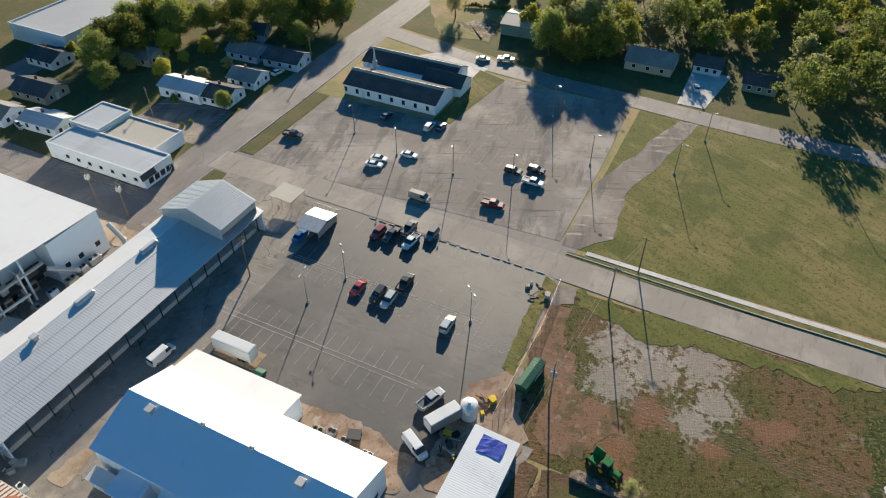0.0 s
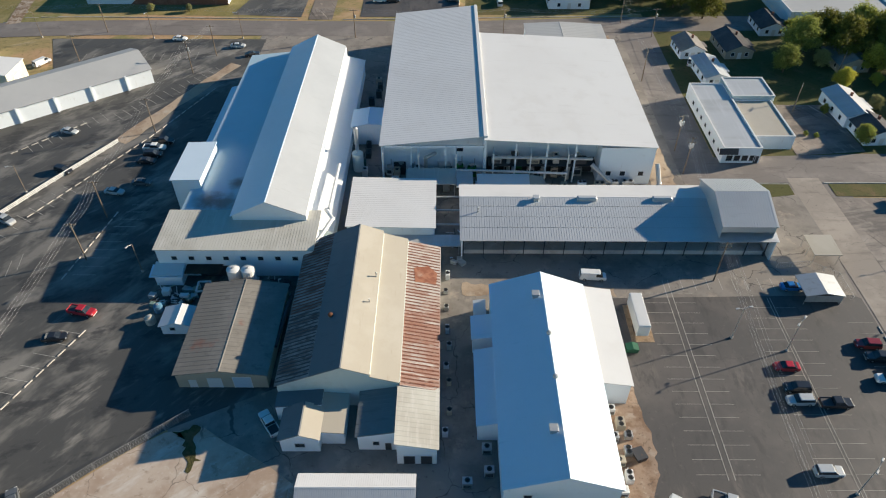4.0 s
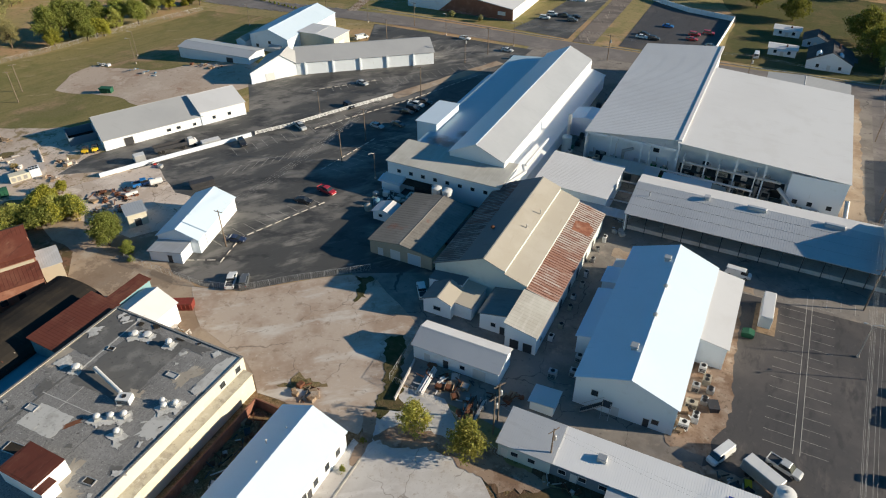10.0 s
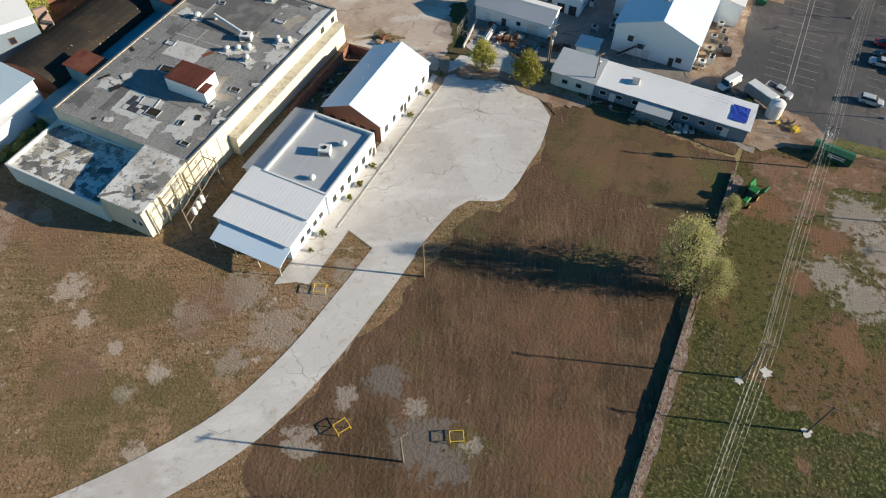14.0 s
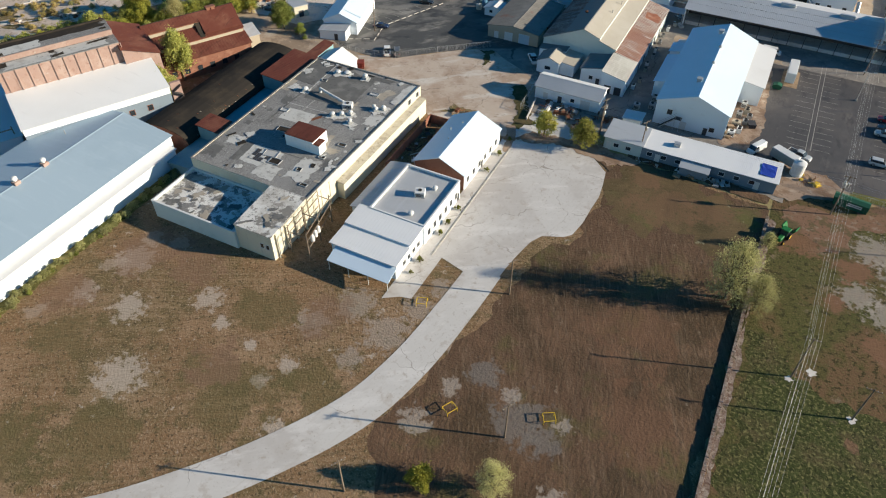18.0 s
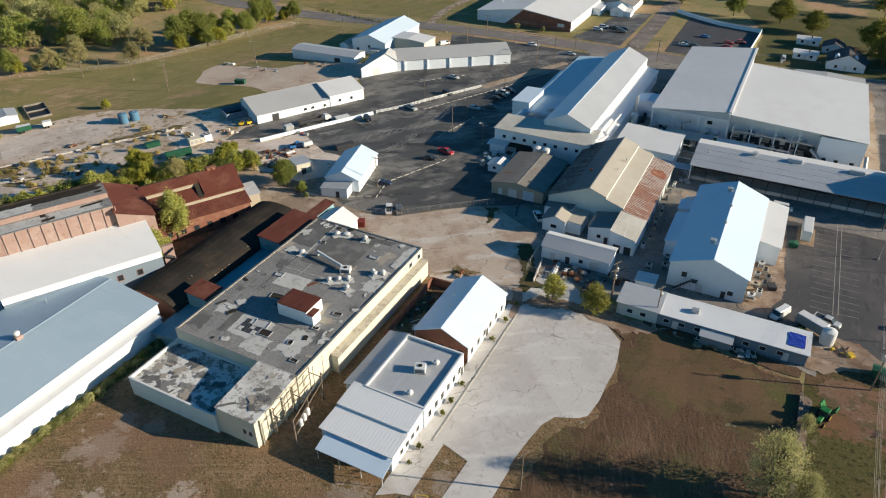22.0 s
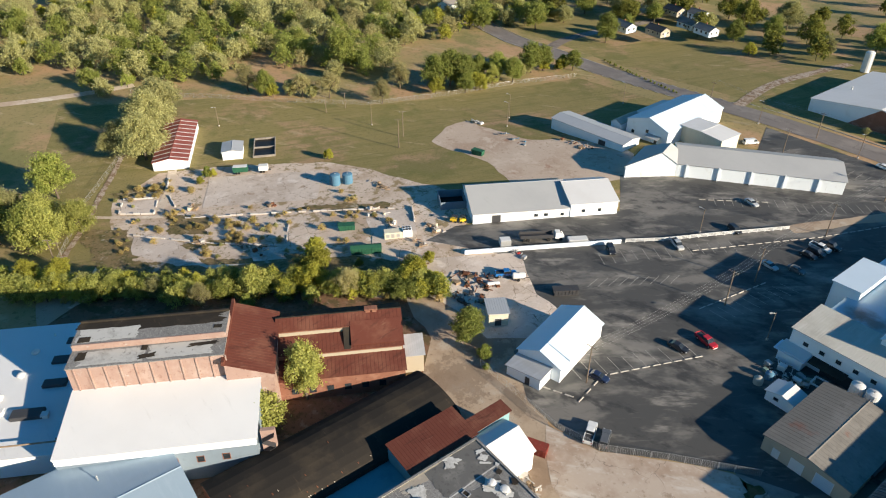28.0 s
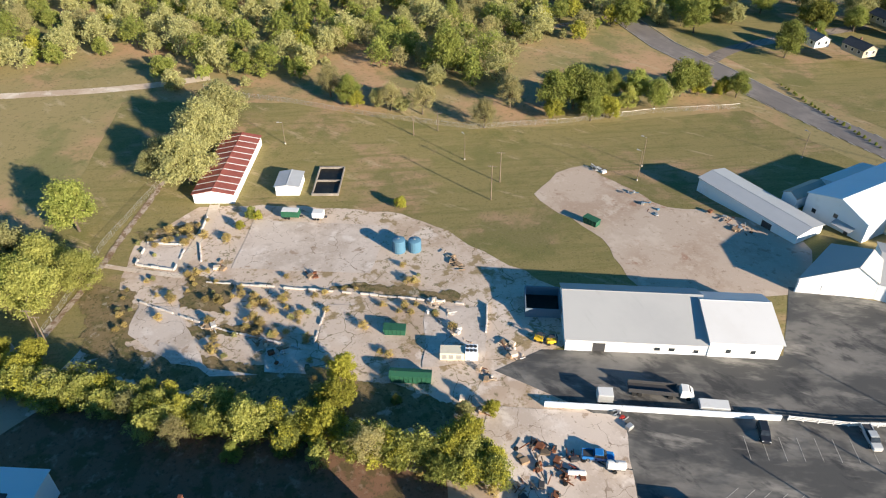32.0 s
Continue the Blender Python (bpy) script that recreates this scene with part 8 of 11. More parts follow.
def tree(label, h, w, lobes, leaves, size, material, m, low=0.35, lean=0.0):
    small = h < 3
    t = thing("bush" if small else "tree", m, label, "bush" if small else "tree", "bushes" if small else "trees")
    cl = lobes_for(h, w, lobes, low)
    trunk = Shape()
    r = 0.022 * h + 0.05
    base = Vector((0, 0, -0.2))
    mid = Vector((0.15 + lean, 0.1, h * low))
    trunk.tube(base, mid, r, r * 0.7, 8)
    top = Vector((0.1 + 2 * lean, -0.1, h * 0.75))
    trunk.tube(mid, top, r * 0.7, r * 0.2, 7)
    for x, y, z, rx, rz in cl[:-1]:
        p = mid.lerp(top, rng.uniform(0.0, 0.6))
        trunk.tube(p, (x, y, z), r * 0.38, r * 0.08, 5)
    part("trunk", trunk, BARK, t)
    part("crown", leaf_mesh("crown", leaf_cloud(cl, leaves, size), material), None, t)
    return t


KINDS = {}
USUAL = {"gold": 1.1, "ash": 1.05, "olive": 0.85, "oak": 1.1, "scrub": 0.65, "pale": 1.3, "dark": 1.16, "elm": 1.0, "elm_young": 1.0, "brush": 0.75, "bush": 0.7, "amber": 1.1, "willow": 1.0, "shrub": 1.0}  # usual size of each kind


def plant(kind, x, y, s=1.0, turn=None):
    """A tree of a kind at (x, y), scaled by s."""
    spin = (x * 37.0 + y * 91.0) % 360 if turn is None else turn
    m = pose(x, y, gz(x), 0, 0, spin) @ Matrix.Diagonal((s, s, s * (0.92 + 0.16 * ((x * 13.7 + y * 7.3) % 1)), 1))
    if kind in KINDS:
        first = KINDS[kind]
        k = USUAL.get(kind, first.scale.x)
        return copy_thing(first, m @ Matrix.Diagonal((k / first.scale.x, k / first.scale.y, k / first.scale.z, 1)))
    spec = {
        "oak": ("broad olive green oak with a full round crown", 15.0, 8.0, 14, 21964, 0.28, LEAF_OLIVE, 0.30),
        "elm": ("broad yellow green tree at the yard's corner", 13.0, 7.2, 12, 15504, 0.25, LEAF_LIME, 0.22),
        "ash": ("tall green tree with an uneven crown", 12.0, 5.4, 12, 11628, 0.24, LEAF_GREEN, 0.28),
        "gold": ("young tree with yellow green autumn leaves", 7.0, 3.2, 9, 8010, 0.18, LEAF_YELLOW, 0.22),
        "poplar": ("tall slim yellow green tree beside the brick mill", 16.0, 4.2, 14, 9500, 0.24, LEAF_LIME, 0.25),
        "elm_young": ("young yellow green tree of the overgrown hedge", 7.0, 3.3, 9, 8010, 0.18, LEAF_LIME, 0.15),
        "scrub": ("bushy green tree of the overgrown hedge", 6.0, 3.0, 9, 7752, 0.18, LEAF_GREEN, 0.12),
        "olive": ("leafy olive coloured tree in autumn", 7.5, 3.6, 9, 8398, 0.19, LEAF_OLIVE, 0.18),
        "pale": ("thin grey green tree losing its leaves", 8.0, 3.4, 10, 7752, 0.12, LEAF_PALE, 0.25),
        "amber": ("thin young tree with amber autumn leaves", 6.6, 3.1, 9, 4500, 0.17, LEAF_AMBER, 0.22),
        "willow": ("pale green many stemmed tree beside the wall", 15.0, 5.6, 18, 9500, 0.15, LEAF_SPRING, 0.10),
        "dark": ("dense dark green garden tree", 11.0, 5.6, 12, 8000, 0.27, LEAF_DARK, 0.2),
        "bush": ("low weedy bush on rough ground", 1.6, 1.1, 6, 1100, 0.12, LEAF_OLIVE, 0.15),
        "brush": ("dry yellow bush on the old slabs", 2.2, 1.7, 6, 1000, 0.13, LEAF_DRY, 0.1),
        "shrub": ("small clipped evergreen shrub beside the walk", 1.1, 0.55, 4, 600, 0.09, LEAF_DARK, 0.1),
    }[kind]
    label, h, w, lobes, leaves, size, mat, low = spec
    KINDS[kind] = tree(label, h, w, lobes, leaves, size, mat, m, low)
    return KINDS[kind]


# single trees near the plant
for row in (("amber", -13.6, 33.0, 1.1), ("amber", -3.4, 32.6, 1.15), ("willow", 37.8, -2.2, 1.0), ("willow", 43.2, -3.0, 0.62), ("willow", 42.8, 16.4, 0.32), ("gold", 2.6, -63.6, 0.75), ("willow", 13.0, -59.4, 0.55),
            ("poplar", -112.2, 12.0, 1.0), ("elm_young", -109.4, 1.6, 1.35), ("ash", -105.8, 49.6, 0.75), ("ash", -107.8, 52.0, 0.6), ("scrub", -99.6, 49.6, 0.6), ("scrub", -96.4, 47.4, 0.45),
            ("oak", -257.5, 24.0, 1.15), ("oak", -265.0, 18.6, 0.85), ("oak", -278.0, 33.0, 1.1), ("oak", -290.0, 40.0, 1.15), ("elm", -228.0, -16.6, 1.0), ("elm", -219.0, -7.6, 0.85), ("elm", -214.0, -18.0, 1.05), ("gold", -193.4, -17.6, 0.9), ("ash", -246.0, -8.0, 1.3), ("ash", -217.0, -21.0, 1.1), ("olive", -236.0, -24.0, 1.8), ("ash", -226.0, -28.0, 1.2),
            ("gold", -198.0, -25.0, 0.9), ("scrub", -191.0, -28.0, 1.0), ("scrub", -204.0, -30.0, 1.2), ("scrub", -231.5, 36.5, 0.95), ("gold", -227.0, 32.4, 0.4), ("gold", -229.6, 38.0, 0.4), ("gold", -217.0, 76.2, 0.55)):
    plant(*row)
# overgrown hedge between the slabs and the brick mill
random.seed(11)
for x, y, z, k in ((-150.4, 35.8, 1.15, "gold"), (-146.6, 32.4, 1.05, "gold"), (-131.8, 53.4, 1.1, "gold"), (-129.4, 48.6, 1.1, "scrub"), (-152.6, 19.0, 1.35, "elm_young"), (-149.0, 15.0, 1.1, "scrub"), (-160.6, 10.6, 1.1, "scrub"), (-156.6, 6.4, 0.95, "pale"), (-168.4, -1.0, 1.0, "olive"), (-134.0, 41.6, 0.9, "scrub"), (-137.6, 37.0, 0.8, "pale"), (-176.0, -9.0, 0.95, "elm_young"), (-182.0, -14.6, 1.1, "olive"), (-188.6, -20.0, 1.0, "gold")):
    plant(k, x, y, z)
for x, y, s, k in ((-158.6, 39.6, 0.95, "gold"), (-154.6, 33.0, 0.8, "olive"), (-133.6, 55.2, 0.85, "gold"), (-130.8, 51.0, 0.9, "gold"), (-126.5, 56.5, 0.7, "gold"), (-139.0, 57.0, 0.6, "olive"), (-148.0, 46.6, 0.6, "scrub"), (-137.0, 62.0, 0.5, "gold")):
    plant(k, x, y, s)
for i in range(120):
    plant(random.choice(["brush", "brush", "brush", "brush", "bush"]), *random.choice([(-205 + random.uniform(-9, 9), 8 + random.uniform(-10, 16)), (-188 + random.uniform(-12, 12), 26 + random.uniform(-10, 12)), (-176 + random.uniform(-16, 16), 46 + random.uniform(-12, 22)), (-230 + random.uniform(-7, 7), 16 + random.uniform(-10, 14))]), random.uniform(0.5, 1.3))
for i in range(46):
    plant("scrub" if i % 5 == 0 else "bush", -84.9 + random.uniform(-0.9, 1.0), -20 - 1.25 * i + random.uniform(-0.5, 0.5), 0.28 if i % 5 == 0 else random.uniform(0.9, 1.7))
for y in (27.1, 20.5, 13.1, -2.5, -7.7, -11.3, -20.5, -24.4):
    plant("shrub", -20.4, y, random.uniform(0.7, 1.4))
for i in range(26):
    plant("bush", 6 + 36 * i / 26 + random.uniform(-1, 1), -66 + 11 * i / 26 + random.uniform(-1.5, 1.5), random.uniform(0.4, 0.9))
# creek side trees behind the western field
for row in (("pale", -300, 82, 0.9), ("ash", -290, 86, 0.62), ("gold", -287, 88, 0.6), ("olive", -284, 95, 0.8), ("pale", -279, 98, 0.8), ("olive", -276, 101, 0.75), ("pale", -271, 107, 0.85), ("ash", -301, 131, 1.0), ("olive", -292, 122, 1.0), ("pale", -252, 122, 0.8),
            ("pale", -262, 138, 0.95), ("gold", -247, 147, 0.75), ("ash", -252, 150, 0.85), ("ash", -251, 158, 0.9), ("elm_young", -252, 165, 1.0), ("ash", -246, 162, 0.85), ("gold", -241, 164, 0.75), ("ash", -251, 175, 0.6), ("ash", -246, 182, 0.7), ("olive", -242, 193, 0.75), ("ash", -242, 200, 0.8), ("gold", -240, 207, 0.6), ("scrub", -238, 214, 0.8), ("ash", -232, 218, 0.6)):
    plant(row[0], row[1], row[2], 1.45 * row[3])
for row in (("ash", -240, 158, 0.8), ("gold", -238.6, 165.5, 1.1), ("elm_young", -242.4, 176, 1.1), ("ash", -237.4, 184, 0.9), ("olive", -243, 198, 1.3), ("ash", -241, 207, 1.0), ("gold", -236, 215, 1.0), ("ash", -312, 229, 1.1), ("olive", -308, 245, 1.6), ("ash", -293, 252, 1.2), ("olive", -294, 276, 1.8), ("gold", -302, 262, 1.3), ("ash", -252.6, 265, 1.2), ("dark", -274, 306, 1.3), ("oak", -271, 330, 1.0), ("dark", -266, 347, 1.2), ("olive", -235, 332, 1.6), ("ash", -210, 318, 1.0), ("dark", -222, 350, 1.3), ("oak", -285, 316, 0.9), ("ash", -300, 300, 1.2), ("dark", -312, 285, 1.2), ("olive", -325, 268, 1.6), ("ash", -196, 330, 1.1), ("dark", -180, 340, 1.2), ("olive", -165, 326, 1.6), ("oak", -205, 362, 1.0), ("dark", -240, 360, 1.3), ("ash", -150, 345, 1.2), ("dark", -130, 350, 1.2), ("olive", -110, 342, 1.5), ("gold", -190, 300, 1.0), ("ash", -258, 288, 0.8), ("ash", -262, 318, 1.0)):
    plant(*row)
# garden trees in the streets to the east
for row in (("ash", 113, 205, 1.15), ("olive", 119, 200, 1.0), ("dark", 141, 209, 1.2), ("dark", 146, 204, 1.2), ("gold", 139, 185, 0.85), ("gold", 131, 188, 0.6), ("dark", 165, 171, 1.2), ("dark", 174, 164, 1.1), ("ash", 180, 158, 1.1), ("dark", 170, 178, 1.2), ("dark", 160, 188, 1.1), ("pale", 205, 124, 1.0), ("ash", 112, 155.5, 0.5), ("scrub", 99, 160, 0.4), ("scrub", 101.5, 159, 0.4),
            ("ash", 190, 82, 1.2), ("dark", 194, 66, 1.2), ("oak", 206, 72, 1.0), ("dark", 188, 73, 1.0), ("gold", 118, 224, 0.7), ("dark", 92, 236, 0.9), ("dark", 60, 262, 1.1), ("ash", 66, 252, 1.0), ("dark", 74, 258, 1.2), ("oak", 82, 270, 0.9), ("ash", 92, 262, 1.1), ("dark", 100, 250, 1.0), ("dark", 84, 246, 0.9), ("dark", 57, 282, 1.2), ("olive", 70, 278, 1.1),
            ("olive", -106, 241, 0.5), ("olive", -92, 240.5, 0.5), ("gold", -100, 320, 0.8), ("dark", -40, 330, 0.9), ("ash", -10, 316, 1.0), ("dark", 14, 312, 1.1), ("dark", 30, 300, 1.0), ("gold", -63, 318, 0.9), ("dark", 125, 215, 1.1), ("ash", 152, 196, 1.0), ("dark", 185, 176, 1.0), ("gold", 196, 165, 0.8), ("dark", 152, 215, 1.1), ("olive", 124, 174, 0.8), ("ash", 157.6, 160, 0.8), ("ash", 178, 171, 1.2), ("olive", 162, 198, 1.4), ("ash", 136, 215, 1.1), ("olive", 201, 188, 1.5), ("dark", 148, 178, 0.9), ("ash", 142, 200, 1.3), ("gold", 133, 196, 1.2), ("dark", 128, 206, 1.2), ("gold", 120, 186, 0.9), ("ash", 106, 196, 0.8), ("scrub", 109, 172, 0.7), ("olive", 134, 172, 0.7), ("gold", 206, 60, 1.5), ("olive", 214, 78, 1.6)):
    plant(*row)


def woodland(label, spots, leaves, size, material, h0=10.0, h1=16.0, name="woodland"):
    """Far woods: many crowns in one mesh, with their stems."""
    clouds, stems = [], Shape()
    for x, y in spots:
        h = rng.uniform(h0, h1)
        w = h * rng.uniform(0.42, 0.6)
        q = leaf_cloud(lobes_for(h, w, 6, 0.22), leaves, size)
        clouds.append(q + np.array((x, y, gz(x))))
        stems.tube((x, y, gz(x) - 0.2), (x + 0.2, y, gz(x) + h * 0.7), 0.18, 0.06, 5)
    ob = tagged(new(name, leaf_mesh(name, np.concatenate(clouds), material)), label, "woods" if name == "woodland" else "hedge", kind="stuff")
    tagged(new(name + "_stems", stems.mesh(name + "_stems", BARK)), "grey stems of the " + ("far woods" if name == "woodland" else "overgrown hedge"), "woods", kind="stuff")
    return ob


def scatter(n, inside, gap, x0, x1, y0, y1):
    out = []
    tries = 0
    while len(out) < n and tries < 40000:
        tries += 1
        p = (random.uniform(x0, x1), random.uniform(y0, y1))
        if inside(*p) and all((p[0] - q[0]) ** 2 + (p[1] - q[1]) ** 2 > gap * gap for q in out):
            out.append(p)
    return out


def west_woods(x, y):
    edge = -318 - 0.25 * abs(y - 70) if y < 60 else -322 + 0.10 * (y - 60)
    meadow = -345 < x < -295 and 95 < y < 175
    return x < edge and not meadow and not (y < 25 and x > -380)


# the overgrown hedge between its single trees
hedge_row = []
for i in range(330):
    f, off = random.random(), random.gauss(0.6, 2.0)
    hedge_row.append((-194 + 70 * f - 0.78 * off, -31 + 87 * f + 0.62 * off))
woodland("overgrown hedge of bright yellow green leaves", hedge_row[:100], 1600, 0.19, LEAF_LIME, 3.2, 7.4, "hedge")
woodland("overgrown hedge of green leaves", hedge_row[100:215], 1600, 0.19, LEAF_GREEN, 3.0, 6.6, "hedge")
woodland("overgrown hedge of yellowing leaves", hedge_row[215:275], 1500, 0.18, LEAF_YELLOW, 2.8, 6.6, "hedge")
woodland("dry golden brush in the hedge", hedge_row[275:], 800, 0.14, LEAF_DRY, 1.4, 2.8, "hedge")
ww = scatter(420, west_woods, 7.6, -520, -300, -70, 300)
random.shuffle(ww)
woodland("autumn woods of olive and brown crowns", ww[:190], 2400, 0.40, LEAF_OLIVE, 8, 17)
woodland("autumn woods of green crowns", ww[190:310], 2400, 0.40, LEAF_GREEN, 8, 17)
woodland("autumn woods of thin pale crowns", ww[310:380], 2000, 0.33, LEAF_PALE, 8, 15)
woodland("autumn woods of yellow crowns", ww[380:], 1600, 0.40, LEAF_YELLOW, 7, 11)
# undergrowth between the western woods
low = scatter(330, west_woods, 4.6, -460, -300, -60, 290)
woodland("low olive undergrowth of the woods", low[:190], 1000, 0.30, LEAF_OLIVE, 4, 7)
woodland("low green undergrowth of the woods", low[190:], 1000, 0.30, LEAF_GREEN, 4, 7)
# clumps at the far edge of the meadow
cl = []
for x, y, n, rx in ((-322, 118, 7, 10), (-308, 130, 7, 9), (-290, 140, 6, 8), (-300, 152, 7, 9), (-330, 140, 8, 12), (-340, 165, 8, 12), (-350, 95, 7, 10), (-345, 125, 8, 12)):
    cl += [(x + random.uniform(-rx, rx), y + random.uniform(-rx, rx)) for k in range(n)]
random.shuffle(cl)
woodland("clumps of green trees at the meadow edge", cl[:26], 1400, 0.36, LEAF_GREEN, 9, 14)
woodland("clumps of olive trees at the meadow edge", cl[26:44], 1400, 0.36, LEAF_OLIVE, 8, 13)
woodland("clumps of thin grey trees at the meadow edge", cl[44:], 1400, 0.26, LEAF_PALE, 8, 13)
es = scatter(170, lambda x, y: x > 186 + max(0, y - 60) * 0.35 and not (186 < x < 214 and 5 < y < 62) and not (y > 95 and x < 225), 6.5, 180, 330, -110, 125)
woodland("dense woods of dark green crowns", es[:60], 1900, 0.5, LEAF_GREEN, 11, 17)
woodland("dense woods of olive crowns", es[60:110], 1900, 0.5, LEAF_OLIVE, 10, 16)
woodland("dense woods of yellowing crowns", es[110:], 2000, 0.5, LEAF_YELLOW, 9, 14)
nw = scatter(120, lambda x, y: y > 262 and not (-130 < x < 110 and y < 335) and not (-300 < x < -130 and y < 300), 9.0, -420, 260, 255, 480)
woodland("belt of dark trees behind the town", nw, 1400, 0.6, LEAF_DARK, 9, 15)
# ---- poles, wires, fences, walls ----
def utility_pole(x, y, h=10.5, arm=0.0, arms=1, transformers=0, group="utility poles"):
    p = thing("utility_pole", pose(x, y, gz(x), 0, 0, arm), "weathered wooden utility pole with a crossarm", "utility pole", group)
    part("pole", Shape().tube((0, 0, -0.3), (0, 0, h), 0.17, 0.11, 10), POLE_WOOD, p)
    for k in range(arms):
        z = h - 0.4 - 1.1 * k
        a = part("crossarm", Shape().box(-1.2, 1.2, -0.06, 0.06, z - 0.06, z + 0.06), POLE_WOOD, p)
        for dx in (-1.1, -0.5, 0.5, 1.1):
            part("insulator", Shape().tube((dx, 0, z + 0.06), (dx, 0, z + 0.28), 0.05, 0.03, 6), STEEL, a)
    for k in range(transformers):
        ang = 2.1 * k
        part("transformer", Shape().turned(0.42 * math.cos(ang), 0.42 * math.sin(ang), [(0.26, h - 3.0), (0.28, h - 2.9), (0.28, h - 2.0), (0.2, h - 1.9), (0.05, h - 1.8)], 10), STEEL, p)
    return p


def light_pole(x, y, h=9.0, turn=0.0, heads=2, wood=False):
    p = thing("street_lamp", pose(x, y, gz(x), 0, 0, turn), "slim lamp post with outreach lamps", "street lamp", "lamp posts")
    part("pole", Shape().tube((0, 0, 0), (0, 0, h), 0.11, 0.07, 8), POLE_WOOD if wood else STEEL, p)
    part("base", Shape().turned(0, 0, [(0.3, 0), (0.3, 0.45), (0.22, 0.5)], 10), STONE_KERB, p)
    for s in (-1, 1)[:heads]:
        a = part("arm", Shape().tube((0, 0, h - 0.15), (s * 1.1, 0, h + 0.15), 0.05, 0.04, 6), STEEL, p)
        part("lamp_head", Shape().soft_box(s * 1.35 - 0.38, s * 1.35 + 0.38, -0.17, 0.17, h + 0.08, h + 0.26, 0.05), STEEL, a)
    return p


def wires(name_label, pts, offsets=((-1.1, 0), (-0.5, 0), (0.5, 0), (1.1, 0)), sag=0.9, r=0.011):
    """Cables slung from point to point; offsets: across and up."""
    for across, up in offsets:
        track = []
        for (xa, ya, za), (xb, yb, zb) in zip(pts, pts[1:]):
            d = Vector((xb - xa, yb - ya)).normalized()
            side = Vector((-d.y, d.x)) * across
            for i in range(11):
                f = i / 10
                if f or not track:
                    track.append(Vector((xa + (xb - xa) * f + side.x, ya + (yb - ya) * f + side.y, za + (zb - za) * f + up - sag * 4 * f * (1 - f))))
        rows = []
        for i, q in enumerate(track):
            d = (track[min(i + 1, len(track) - 1)] - track[max(i - 1, 0)]).normalized()
            s, u = Vector((-d.y, d.x, 0)).normalized() * r, Vector((0, 0, r))
            rows.append([q + s, q + u, q - s, q - u])
        tagged(new("power_line", Shape().rings(rows).mesh("power_line", STEEL)), name_label, "cable", "power lines")



line_a = [(47.0, -70), (51.6, -16.0), (54.0, 33.8), (57.3, 103.0), (60.8, 141.6), (61.2, 152), (60.6, 190), (62, 232)]
for i, (x, y) in enumerate(line_a):
    utility_pole(x, y, 11.0, 4, 2 if i in (3, 4) else 1, 3 if i in (2, 4, 5) else 0)
wires("overhead power cables beside the parking lot", [(x, y, 10.9) for x, y in line_a], sag=1.1)
wires("lower overhead cables beside the parking lot", [(x, y, 8.6) for x, y in line_a], ((-0.3, 0), (0.1, -0.5)), 1.0)
utility_pole(61.8, -20.5, 9.0, 0, 1, 0)
line_b = [(95.2, 28.0), (83.6, 31.3), (54.0, 33.8)]
for x, y in line_b[:2]:
    utility_pole(x, y, 10.0, 80)
wires("pair of cables crossing the side road", [(x, y, 9.6) for x, y in line_b], ((-0.4, 0), (0.4, 0)), 0.8)
for x, y in ((-7.3, -69.7), (11.1, -50.0), (-0.4, -20.6), (-0.9, 38.6), (-1.3, 41.6), (10.1, 36.6)):
    utility_pole(x, y, 9.6, 60, 1, 1 if y > 30 else 0)
wires("thin cable slung to the low offices", [(-0.4, -20.6, 9.2), (-22.2, -28.0, 4.4)], ((0, 0),), 0.6)
wires("pair of cables over the yard", [(-0.9, 38.6, 9.3), (10.1, 36.6, 9.3), (54.0, 33.8, 9.3)], ((-0.4, 0), (0.4, 0)), 1.0)
line_d = [(-80.2, 61.6), (-77.8, 108.7), (-78.8, 123.4), (-79.0, 160.0), (-78.0, 193.9), (-73.6, 205.6)]
for i, (x, y) in enumerate(line_d):
    utility_pole(x, y, 10.5, 4, 1, 1 if i == 4 else 0)
wires("overhead cables across the west lot", [(x, y, 10.3) for x, y in line_d], ((-1.1, 0), (-0.4, 0), (0.4, 0), (1.1, 0)), 1.0)
for x, y, h in ((-115.2, 223.0, 10), (-114.9, 199.0, 10), (-30, 219.4, 10), (20, 220.4, 10), (-160, 222.5, 10), (70.5, 221, 10)):
    utility_pole(x, y, h, 0, 1, 1 if x > -40 else 0)
wires("street power cables slung between poles", [(-160, 222.5, 9.9), (-115, 223, 9.9), (-30, 219.4, 9.9), (20, 220.4, 9.9), (70.5, 221, 9.9)], sag=1.2)
for x, y, h in ((-216.9, 108.6, 10.5), (-209.0, 101.2, 11.5), (-199.0, -16.0, 8.8), (-202.4, -17.8, 8.8), (-257.4, 97.7, 7.2), (-256.7, 106.5, 7.0), (121, 192, 9), (150, 150.6, 9), (100, 172, 9)):
    utility_pole(x, y, h, 60)
